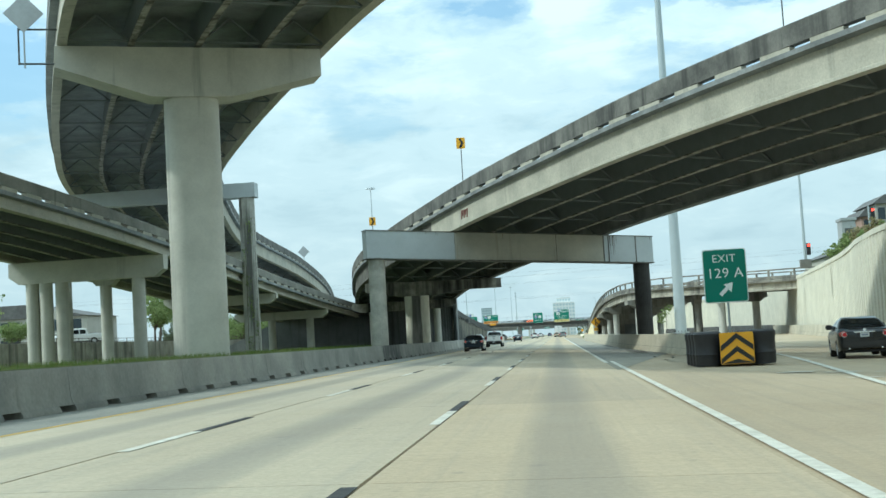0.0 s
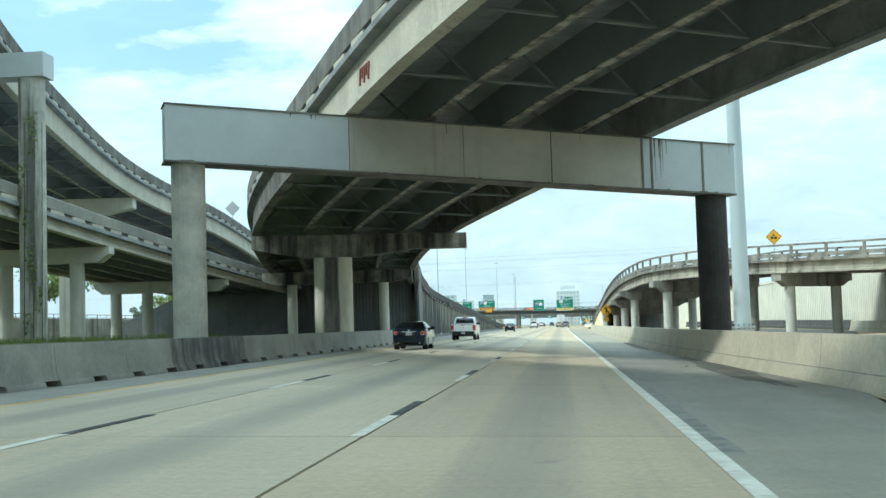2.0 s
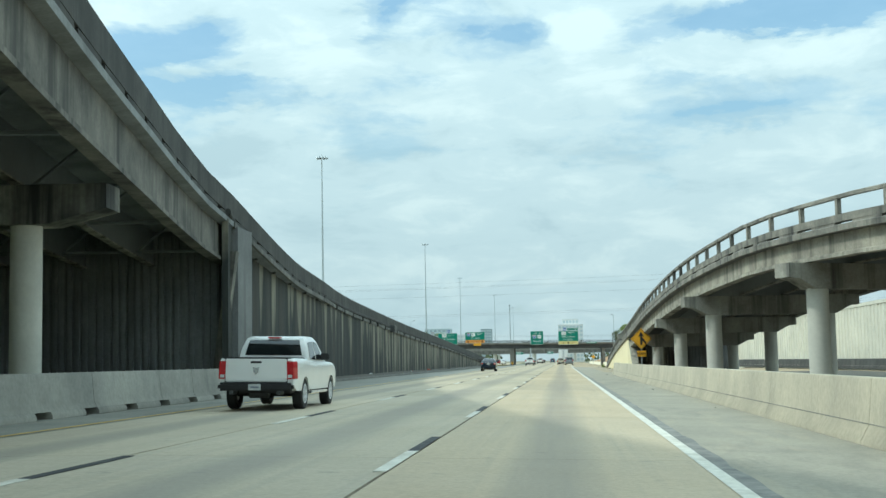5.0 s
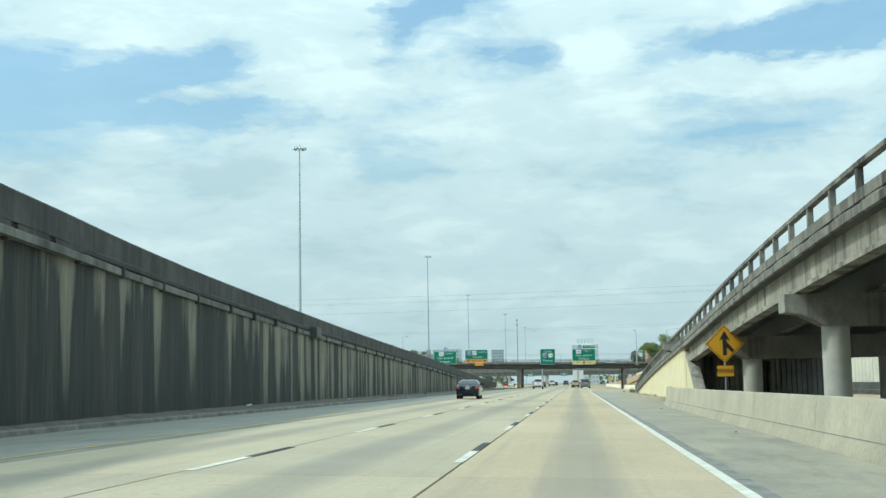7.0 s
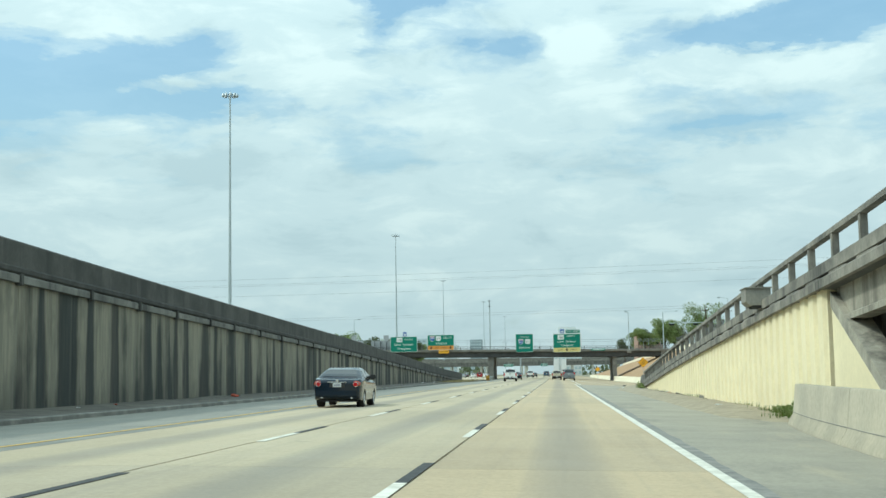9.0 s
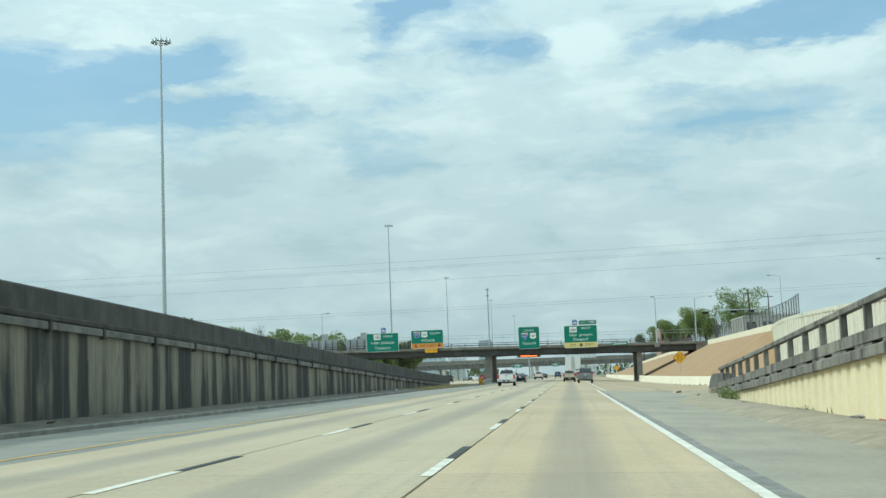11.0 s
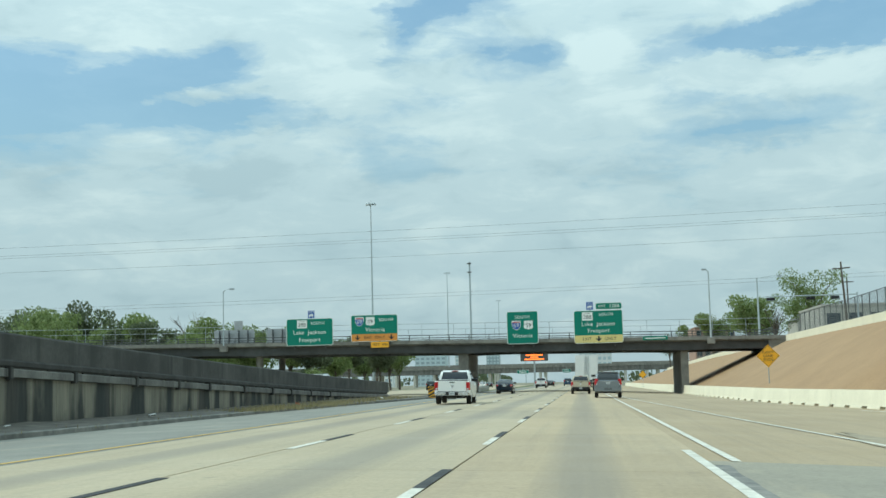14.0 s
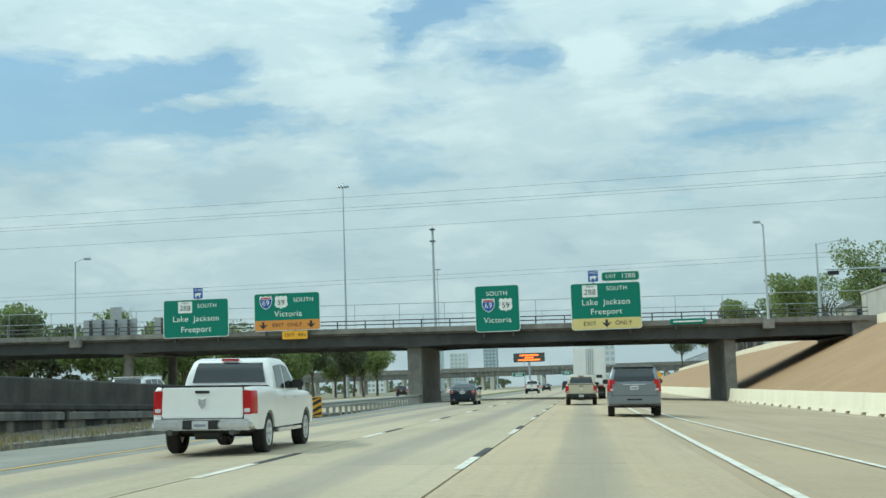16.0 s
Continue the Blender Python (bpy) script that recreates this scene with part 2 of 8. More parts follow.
def patched_shoulder():
    m = Mat("shoulder_concrete", 0.85)
    base = m.ramp(m.noise(0.35, 8, 0.65), [(0.3, (0.255, 0.235, 0.187)), (0.72, (0.375, 0.338, 0.258))])
    base = m.mix(1.0, base, m.ramp(m.noise(12.0, 6, 0.75), [(0.3, grey(0.78)), (0.7, grey(1.12))]), "MULTIPLY")
    tar = m.ramp(m.noise(0.3, 9, 0.72, (1.3, 0.3, 1), shift=(4, 9, 0)), [(0.54, grey(0)), (0.66, grey(0.5))])
    base = m.mix(tar, base, (0.15, 0.14, 0.12))
    dust = m.ramp(m.noise(0.7, 7, 0.65, (1.6, 0.25, 1), shift=(1, 3, 0)), [(0.56, grey(0)), (0.74, grey(0.55))])
    base = m.mix(dust, base, (0.45, 0.37, 0.25))
    # the right shoulder runs darker from about y 50 to 130
    sealed = m.math("MULTIPLY", m.ramp(m.math("ADD", m.math("MULTIPLY", m.axis("Y"), 0.005), m.math("MULTIPLY", m.noise(0.12, 5, 0.7), 0.12)), [(0.30, grey(0)), (0.42, grey(0.8)), (0.55, grey(1)), (0.72, grey(0))]), m.math("GREATER_THAN", m.axis("X"), 1.9))
    darker_mottle = m.ramp(m.noise(0.6, 9, 0.7, (1.2, 0.3, 1), shift=(2, 5, 0)), [(0.3, (0.165, 0.16, 0.146)), (0.55, (0.245, 0.232, 0.20)), (0.72, (0.33, 0.305, 0.245))])
    darker_mottle = m.mix(1.0, darker_mottle, m.ramp(m.noise(16.0, 6, 0.8), [(0.3, grey(0.75)), (0.7, grey(1.2))]), "MULTIPLY")
    base = m.mix(m.math("LESS_THAN", m.axis("X"), -9.0), base, m.mix(1.0, base, (0.78, 0.84, 0.93), "MULTIPLY"))
    m.color(m.mix(sealed, base, darker_mottle))
    m.bump(m.noise(40.0, 5, 0.75), 0.3, 0.008)
    return m.m


def metal(name, col, rough=0.45, met=0.8):
    m = Mat(name, rough, met)
    m.color(m.mix(m.ramp(m.noise(3.0, 6, 0.65), [(0.35, grey(0)), (0.75, grey(0.5))]), col, tuple(c * 0.6 for c in col)))
    m.bump(m.noise(30.0, 3), 0.08, 0.004)
    return m.m


def paint(name, col, rough=0.55, wear=0.25):
    m = Mat(name, rough)
    m.color(m.mix(m.ramp(m.noise(1.6, 7, 0.65), [(0.42, grey(0)), (0.75, grey(wear))]), col, tuple(c * 0.45 + 0.03 for c in col)))
    m.bump(m.noise(40.0, 3), 0.06, 0.003)
    return m.m


def car_paint(name, col, rough=0.28, met=0.3, gloss=0.5):
    m = Mat(name, rough, met)
    m.b.inputs["Specular IOR Level"].default_value = gloss
    m.color(m.mix(m.ramp(m.noise(2.0, 5, 0.6), [(0.4, grey(0)), (0.8, grey(0.2))]), col, tuple(c * 0.75 + 0.008 for c in col)))
    m.b.inputs["Coat Weight"].default_value = 0.6 * gloss
    m.b.inputs["Coat Roughness"].default_value = 0.08
    return m.m


def plain(name, col, rough=0.6, met=0.0):
    m = Mat(name, rough, met)
    f = m.ramp(m.noise(6.0, 4), [(0.35, grey(0.85)), (0.7, grey(1.08))])
    m.color(m.mix(1.0, col, f, "MULTIPLY"))
    return m.m


def glowing(name, col, strength):
    m = Mat(name, 0.4)
    m.color(col)
    m.b.inputs["Emission Color"].default_value = (*col, 1)
    m.b.inputs["Emission Strength"].default_value = strength
    return m.m


def stained_wall():
    """Concrete black with mildew, paler in ragged upright runs where rain has washed it from the coping down."""
    m = Mat("mildewed_concrete", 0.9)
    up = m.axis("Z", m.local())
    drift = m.math("MULTIPLY", m.math("SUBTRACT", m.noise(0.8, 4, 0.6, (0, 1, 0.5)), 0.5), 0.16)
    # the runs reach the foot only along the later, lower wall
    later = m.ramp(m.math("MULTIPLY", m.axis("Y"), 0.002), [(0.43, grey(0.0)), (0.50, grey(1.0))])
    drop = m.math("MULTIPLY", m.math("SUBTRACT", 1.0, up), m.math("SUBTRACT", 0.24, m.math("MULTIPLY", later, 0.19)))
    runs = m.math("SUBTRACT", m.math("ADD", m.noise(1.0, 1.5, 0.5, (0, 0.55, 0.03)), drift), drop)
    runs = m.math("ADD", runs, m.math("MULTIPLY", later, 0.03))
    wide = m.ramp(runs, [(0.47, grey(0)), (0.53, grey(0.75)), (0.66, grey(1))])
    thin = m.ramp(m.math("SUBTRACT", m.noise(1.0, 4, 0.62, (0, 2.6, 0.05), shift=(0, 3.3, 0)), m.math("MULTIPLY", drop, 0.6)), [(0.57, grey(0)), (0.72, grey(0.55))])
    f = m.math("MAXIMUM", wide, thin)
    fade = m.math("ADD", up, m.math("MULTIPLY", m.math("SUBTRACT", m.noise(0.5, 6, 0.65, (1, 1, 0.4)), 0.5), 1.3))
    f = m.math("MULTIPLY", f, m.ramp(m.math("ADD", fade, m.math("MULTIPLY", later, 0.35)), [(0.05, grey(0.25)), (0.65, grey(1))]))
    fine = m.noise(4.5, 8, 0.72, (1, 1, 0.09))
    brown = m.ramp(m.noise(1.0, 3, 0.55, (0, 0.5, 0.06), shift=(0, 8.0, 0)), [(0.48, grey(0)), (0.6, grey(0.8))])
    dark = m.ramp(fine, [(0.3, (0.018, 0.022, 0.021)), (0.55, (0.034, 0.038, 0.034)), (0.78, (0.068, 0.068, 0.058))])
    dark = m.mix(brown, dark, m.ramp(fine, [(0.3, (0.036, 0.034, 0.029)), (0.75, (0.09, 0.082, 0.068))]))
    pale = m.ramp(fine, [(0.28, (0.14, 0.132, 0.102)), (0.72, (0.32, 0.295, 0.222))])
    col = m.mix(f, dark, pale)
    blot = m.noise(0.8, 6, 0.6, (1, 1, 0.6), shift=(3, 1, 7))
    m.color(m.mix(m.ramp(blot, [(0.56, grey(0)), (0.74, grey(0.5))]), col, (0.05, 0.05, 0.045)))
    m.bump(m.noise(18.0, 6, 0.7), 0.3, 0.012)
    return m.m


def run_down_column(xc):
    """Pale column concrete with a ragged black run of soot down its middle."""
    m = Mat("soot_run_concrete", 0.85)
    here = m.local()
    off = m.math("ABSOLUTE", m.math("SUBTRACT", m.axis("X", here), xc))
    off = m.math("ADD", off, m.math("MULTIPLY", m.math("SUBTRACT", m.noise(1.3, 6, 0.65, (1.2, 1.2, 0.12)), 0.5), 1.3))
    f = m.ramp(off, [(0.34, grey(1)), (0.62, grey(0))])
    pale = m.ramp(m.noise(2.0, 7, 0.65, (1, 1, 0.3)), [(0.3, (0.52, 0.49, 0.40)), (0.7, (0.74, 0.70, 0.58))])
    dark = m.ramp(m.noise(3.0, 7, 0.7, (1, 1, 0.15)), [(0.3, (0.05, 0.05, 0.046)), (0.7, (0.17, 0.165, 0.145))])
    m.color(m.mix(f, pale, dark))
    m.bump(m.noise(22.0, 6, 0.7), 0.25, 0.01)
    return m.m


def leafy(name, a, b, c):
    m = Mat(name, 0.7)
    m.color(m.ramp(m.island(), [(0.0, a), (0.5, b), (1.0, c)]))
    t = m.n.new("ShaderNodeBsdfTranslucent")
    m.l.new(m.b.inputs["Base Color"].links[0].from_socket, t.inputs["Color"])
    x = m.n.new("ShaderNodeMixShader")
    x.inputs[0].default_value = 0.45
    m.l.new(m.b.outputs[0], x.inputs[1])
    m.l.new(t.outputs[0], x.inputs[2])
    m.l.new(x.outputs[0], m.n["Material Output"].inputs["Surface"])
    return m.m


def grass_mat():
    m = Mat("grass_ground", 0.95)
    base = m.ramp(m.noise(0.6, 8, 0.7), [(0.3, (0.07, 0.10, 0.03)), (0.55, (0.13, 0.15, 0.055)), (0.75, (0.24, 0.21, 0.11))])
    m.color(base)
    m.bump(m.noise(25.0, 6, 0.8), 0.6, 0.05)
    return m.m


M = {}
M["road"] = road_concrete()
M["shoulder"] = patched_shoulder()
M["joint"] = plain("joint_filler", (0.055, 0.052, 0.048), 0.9)
M["ground"] = weathered("dry_ground", (0.30, 0.26, 0.19), (0.15, 0.15, 0.08), 0.12, lo=0.35, hi=0.65)
M["dirt"] = weathered("dirt_and_litter", (0.16, 0.145, 0.115), (0.06, 0.057, 0.048), 1.2)
M["sand"] = weathered("sandy_dirt", (0.42, 0.35, 0.24), (0.24, 0.205, 0.145), 1.4)
M["grass"] = grass_mat()
M["white_line"] = weathered("white_road_paint", (0.72, 0.695, 0.61), (0.50, 0.475, 0.395), 2.2, lo=0.3, hi=0.6)
M["black_line"] = weathered("black_road_paint", (0.10, 0.098, 0.09), (0.035, 0.036, 0.038), 2.2, lo=0.45, hi=0.8)
M["yellow_line"] = paint("yellow_road_paint", (0.62, 0.40, 0.08), 0.7, 0.5)
M["barrier"] = weathered("barrier_concrete", (0.53, 0.475, 0.355), (0.38, 0.342, 0.262), 0.45, ((0.17, 0.16, 0.135), 0.7, 0.9))
M["barrier_dark"] = weathered("old_barrier_concrete", (0.36, 0.345, 0.295), (0.21, 0.205, 0.182), 0.4, ((0.08, 0.08, 0.072), 0.62, 0.78), vary=0.16)
M["barrier_soot"] = weathered("mildewed_barrier_concrete", (0.26, 0.25, 0.215), (0.075, 0.076, 0.07), 0.9, ((0.05, 0.05, 0.047), 0.42, 0.6))
M["white_barrier"] = weathered("pale_barrier_concrete", (0.80, 0.74, 0.57), (0.71, 0.655, 0.50), 0.5, ((0.42, 0.38, 0.29), 0.7, 0.9), grain=0.4)
M["pier"] = weathered("pier_concrete", (0.62, 0.60, 0.525), (0.50, 0.485, 0.425), 0.6, ((0.26, 0.255, 0.225), 0.6, 0.8), grain=0.35)
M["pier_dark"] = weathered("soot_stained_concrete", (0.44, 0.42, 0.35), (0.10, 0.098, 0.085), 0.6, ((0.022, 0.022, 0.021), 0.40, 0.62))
# base tone darkened for the shade under the ramps; the streaks are dirt
M["soot_wall"] = weathered("shaded_abutment_concrete", (0.23, 0.235, 0.23), (0.15, 0.155, 0.155), 0.4, ((0.08, 0.08, 0.078), 0.55, 0.75))
M["fascia_stained"] = weathered("stained_fascia_concrete", (0.50, 0.465, 0.375), (0.25, 0.235, 0.195), 0.6, ((0.07, 0.068, 0.06), 0.5, 0.68))
M["rail_concrete"] = weathered("stained_rail_concrete", (0.33, 0.31, 0.26), (0.13, 0.125, 0.11), 0.9, ((0.05, 0.05, 0.045), 0.52, 0.66))
# soot streaks are dirt; the low base tone paints in shade below the ramp
M["pier_sooty"] = weathered("sooty_shaded_pier_concrete", (0.40, 0.385, 0.33), (0.22, 0.21, 0.18), 0.5, ((0.06, 0.06, 0.055), 0.52, 0.7))
M["fascia"] = weathered("fascia_concrete", (0.55, 0.52, 0.43), (0.40, 0.38, 0.315), 0.5, ((0.2, 0.19, 0.16), 0.58, 0.8))
M["parapet"] = weathered("parapet_concrete", (0.22, 0.214, 0.19), (0.085, 0.084, 0.077), 0.6, ((0.045, 0.045, 0.041), 0.5, 0.7))
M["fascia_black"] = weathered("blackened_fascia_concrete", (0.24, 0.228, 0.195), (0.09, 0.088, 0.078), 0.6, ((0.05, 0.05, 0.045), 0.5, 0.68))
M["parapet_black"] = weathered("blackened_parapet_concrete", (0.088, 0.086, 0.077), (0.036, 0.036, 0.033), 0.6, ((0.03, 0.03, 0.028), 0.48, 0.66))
# soffit and girder colours lean blue-grey to imitate the tint of shadow
M["slab"] = weathered("deck_soffit_concrete", (0.34, 0.36, 0.36), (0.19, 0.202, 0.205), 0.5)
# darker copy of the soffit, shade under the crossing ramp put into colour
M["slab_shaded"] = weathered("shaded_soffit_concrete", (0.31, 0.325, 0.322), (0.16, 0.168, 0.168), 0.5)
M["girder"] = paint("girder_paint", (0.21, 0.23, 0.235), 0.6, 0.4)
# darker copy of the girder paint for undersides in shade
M["girder_shaded"] = paint("shaded_girder_paint", (0.17, 0.185, 0.188), 0.65, 0.4)
M["flange"] = weathered("rusty_flange_paint", (0.36, 0.34, 0.295), (0.06, 0.055, 0.048), 1.6, lo=0.36, hi=0.6)
M["steel_cap"] = weathered("pale_grey_steel_paint", (0.50, 0.535, 0.545), (0.43, 0.46, 0.47), 0.5, ((0.3, 0.28, 0.24), 0.66, 0.85), 0.5, grain=0.2)
M["old_cap"] = weathered("stained_beam_paint", (0.50, 0.48, 0.40), (0.36, 0.345, 0.29), 0.35, ((0.24, 0.2, 0.14), 0.58, 0.8), 0.6, grain=0.25)
M["black_col"] = weathered("black_column_wrap", (0.045, 0.043, 0.04), (0.022, 0.021, 0.02), 1.2, ((0.09, 0.085, 0.075), 0.62, 0.8))
M["pier_run"] = run_down_column(-1.74)
M["tar"] = weathered("tar_seam", (0.30, 0.285, 0.25), (0.15, 0.147, 0.137), 2.2, lo=0.35, hi=0.7)
M["pier_patchy"] = weathered("patchy_grey_concrete", (0.56, 0.545, 0.475), (0.33, 0.32, 0.28), 0.9, ((0.13, 0.128, 0.115), 0.56, 0.68), grain=0.5)
M["coping"] = weathered("sooty_coping_concrete", (0.06, 0.059, 0.053), (0.022, 0.022, 0.02), 0.9)
# darker soffit copy, painting in the shade under the entrance ramp
M["slab_deep_shade"] = weathered("deep_shade_soffit_concrete", (0.13, 0.135, 0.13), (0.07, 0.073, 0.072), 0.5)
M["spray"] = plain("faded_red_spray_paint", (0.27, 0.085, 0.075), 0.7)
M["rust"] = weathered("rust_and_soot", (0.16, 0.10, 0.06), (0.05, 0.04, 0.033), 3.0)
M["wall"] = stained_wall()
M["cream_wall"] = weathered("cream_fluted_concrete", (0.87, 0.775, 0.515), (0.77, 0.685, 0.455), 0.5, ((0.42, 0.37, 0.26), 0.66, 0.86), grain=0.35)
M["white_wall"] = weathered("white_fluted_concrete", (0.72, 0.69, 0.57), (0.60, 0.575, 0.475), 0.4, ((0.25, 0.24, 0.2), 0.64, 0.84))
M["slope"] = weathered("brown_slope_paving", (0.39, 0.248, 0.128), (0.325, 0.205, 0.105), 0.3)
M["kerb"] = weathered("kerb_concrete", (0.25, 0.24, 0.21), (0.11, 0.107, 0.095), 1.0)
M["bridge_girder"] = weathered("bridge_girder_paint", (0.075, 0.078, 0.078), (0.04, 0.042, 0.043), 0.6, ((0.12, 0.1, 0.08), 0.66, 0.8), 0.6)
M["bridge"] = weathered("bridge_concrete", (0.21, 0.205, 0.185), (0.11, 0.108, 0.1), 0.5, ((0.055, 0.055, 0.05), 0.5, 0.72))
M["bridge_col"] = weathered("bridge_column_concrete", (0.27, 0.26, 0.23), (0.16, 0.155, 0.14), 0.8, ((0.1, 0.1, 0.09), 0.56, 0.78))
M["steel"] = metal("galvanised_steel", (0.42, 0.46, 0.48), 0.5, 0.55)
M["pole"] = paint("pale_blue_grey_pole", (0.40, 0.45, 0.47), 0.45, 0.12)
M["rail"] = metal("guard_rail_steel", (0.35, 0.36, 0.34), 0.55, 0.5)
M["dark_steel"] = metal("dark_steel", (0.10, 0.105, 0.105), 0.5, 0.5)
M["sign_green"] = paint("sign_green", (0.0, 0.17, 0.115), 0.45, 0.1)
M["sign_white"] = plain("sign_white", (0.80, 0.82, 0.80), 0.5)
M["sign_black"] = plain("sign_black", (0.02, 0.02, 0.02), 0.5)
M["sign_orange"] = paint("sign_orange", (0.62, 0.26, 0.045), 0.5, 0.12)
M["sign_yellow"] = paint("sign_yellow", (0.80, 0.40, 0.015), 0.45, 0.12)
M["sign_cream"] = paint("sign_cream", (0.66, 0.56, 0.22), 0.5, 0.12)
M["sign_blue"] = paint("sign_blue", (0.02, 0.09, 0.36), 0.45, 0.1)
M["sign_red"] = plain("sign_red", (0.45, 0.05, 0.05), 0.5)
M["sign_back"] = metal("sign_back_aluminium", (0.42, 0.43, 0.43), 0.5, 0.3)
M["tyre"] = plain("tyre_rubber", (0.018, 0.018, 0.018), 0.85)
M["rim"] = metal("alloy_rim", (0.66, 0.67, 0.68), 0.3, 0.35)
M["glass"] = plain("tinted_car_glass", (0.012, 0.016, 0.018), 0.05)
M["glass"].node_tree.nodes["Principled BSDF"].inputs["IOR"].default_value = 1.75
M["red_lens"] = glowing("red_signal_lens", (0.9, 0.05, 0.03), 3.0)
M["taillight"] = plain("red_lamp_lens", (0.42, 0.014, 0.018), 0.15)
M["amber_lens"] = plain("amber_lamp_lens", (0.32, 0.05, 0.03), 0.12)
M["beam_edge"] = weathered("grimy_beam_edge_paint", (0.20, 0.19, 0.165), (0.08, 0.078, 0.07), 1.2)
M["plate"] = plain("number_plate", (0.55, 0.57, 0.57), 0.5)
M["scuff"] = weathered("worn_paint_scuffs", (0.62, 0.59, 0.5), (0.42, 0.39, 0.31), 3.0)
M["plate_ink"] = plain("plate_ink", (0.22, 0.24, 0.3), 0.5)
M["chrome"] = metal("chrome", (0.80, 0.81, 0.82), 0.2, 0.75)
M["trim"] = plain("black_plastic_trim", (0.02, 0.02, 0.021), 0.6)
M["p_suv"] = car_paint("blue_grey_car_paint", (0.22, 0.245, 0.265), 0.3, 0.55)
M["p_white"] = car_paint("white_car_paint", (0.78, 0.78, 0.76), 0.25, 0.0)
M["p_dark"] = car_paint("dark_blue_grey_car_paint", (0.010, 0.018, 0.030), 0.07, 0.0, 0.4)
M["p_silver"] = car_paint("silver_car_paint", (0.34, 0.36, 0.37), 0.3, 0.6)
M["p_tan"] = car_paint("tan_car_paint", (0.50, 0.455, 0.345), 0.35, 0.2)
M["p_red"] = car_paint("red_car_paint", (0.35, 0.02, 0.02), 0.25, 0.1)
M["p_blue"] = car_paint("blue_car_paint", (0.05, 0.10, 0.17), 0.25, 0.4)
M["p_black"] = car_paint("black_car_paint", (0.015, 0.016, 0.018), 0.2, 0.2)
M["trailer"] = paint("white_trailer_panel", (0.72, 0.73, 0.72), 0.4, 0.15)
M["rubber_drum"] = plain("black_plastic_drum", (0.025, 0.025, 0.028), 0.55)
M["amber"] = glowing("amber_lamps", (1.0, 0.16, 0.02), 2.2)
M["bark"] = weathered("bark", (0.14, 0.11, 0.08), (0.06, 0.05, 0.038), 3.0)
M["leaf_spring"] = leafy("spring_leaves", (0.14, 0.19, 0.06), (0.20, 0.26, 0.09), (0.28, 0.33, 0.13))
M["leaf_dark"] = leafy("dark_leaves", (0.085, 0.108, 0.056), (0.12, 0.145, 0.078), (0.16, 0.182, 0.098))
M["leaf_dry"] = leafy("dry_grass_blades", (0.16, 0.15, 0.06), (0.26, 0.22, 0.11), (0.34, 0.29, 0.16))
M["leaf_grass"] = leafy("grass_blades", (0.07, 0.12, 0.02), (0.12, 0.18, 0.035), (0.2, 0.2, 0.08))
M["brick"] = weathered("brick_facade", (0.40, 0.27, 0.21), (0.30, 0.20, 0.155), 0.8)
M["stucco"] = weathered("pale_stucco", (0.50, 0.48, 0.43), (0.4, 0.385, 0.34), 0.5)
M["roof"] = weathered("roof_shingle", (0.16, 0.155, 0.15), (0.09, 0.088, 0.085), 0.8)
M["window"] = plain("building_glass", (0.03, 0.045, 0.055), 0.12)
# tower colours are lightened to paint in the haze of distance
M["far_glass"] = plain("hazy_tower_glass", (0.48, 0.57, 0.60), 0.4)
M["far_stone"] = plain("hazy_white_tower_stone", (0.74, 0.75, 0.73), 0.8)
M["far_dark"] = plain("hazy_dark_tower", (0.30, 0.36, 0.39), 0.7)
M["cable"] = plain("cable", (0.03, 0.03, 0.03), 0.7)
M["litter_white"] = plain("white_litter", (0.6, 0.6, 0.58), 0.7)
M["litter_red"] = plain("red_litter", (0.45, 0.08, 0.04), 0.7)


# ---------------- mesh helpers ----------------
def mesh_of(name, bm, mat, smooth=True):
    me = bpy.data.meshes.new(name)
    bmesh.ops.recalc_face_normals(bm, faces=bm.faces)
    bm.to_mesh(me)
    bm.free()
    for k in mat if isinstance(mat, (list, tuple)) else (mat,):
        me.materials.append(M[k])
    if smooth:
        me.polygons.foreach_set("use_smooth", [True] * len(me.polygons))
        me.set_sharp_from_angle(angle=radians(32))
    return me


def part(name, bm, mat, parent, label="", smooth=True, m=None):
    ob = new(name, bm if isinstance(bm, bpy.types.Mesh) else mesh_of(name, bm, mat, smooth))
    ob.parent = parent
    if m is not None:
        ob.matrix_basis = m
    if label:
        tagged(ob, label)
    return ob


def thing(name, label, category, m=None, group="", kind=""):
    ob = tagged(new(name), label, category, group, kind)
    if m is not None:
        ob.matrix_basis = m
    return ob


def structure(name, bm, mat, label="", smooth=True):
    ob = new(name, mesh_of(name, bm, mat, smooth))
    return tagged(ob, label, "", "", "structure")


def box(bm, x0, x1, y0, y1, z0, z1, m=None, bevel=0.0):
    vs = [bm.verts.new((x, y, z)) for x in (x0, x1) for y in (y0, y1) for z in (z0, z1)]
    fs = [bm.faces.new([vs[i] for i in f]) for f in ((0, 1, 3, 2), (4, 6, 7, 5), (0, 4, 5, 1), (2, 3, 7, 6), (0, 2, 6, 4), (1, 5, 7, 3))]
    if bevel:
        es = list({e for f in fs for e in f.edges})
        got = bmesh.ops.bevel(bm, geom=es, offset=bevel, segments=2, affect="EDGES", clamp_overlap=True)
        vs = list({v for f in got["faces"] for v in f.verts} | {v for v in vs if v.is_valid})
    if m is not None:
        bmesh.ops.transform(bm, matrix=m, verts=vs)
    return vs


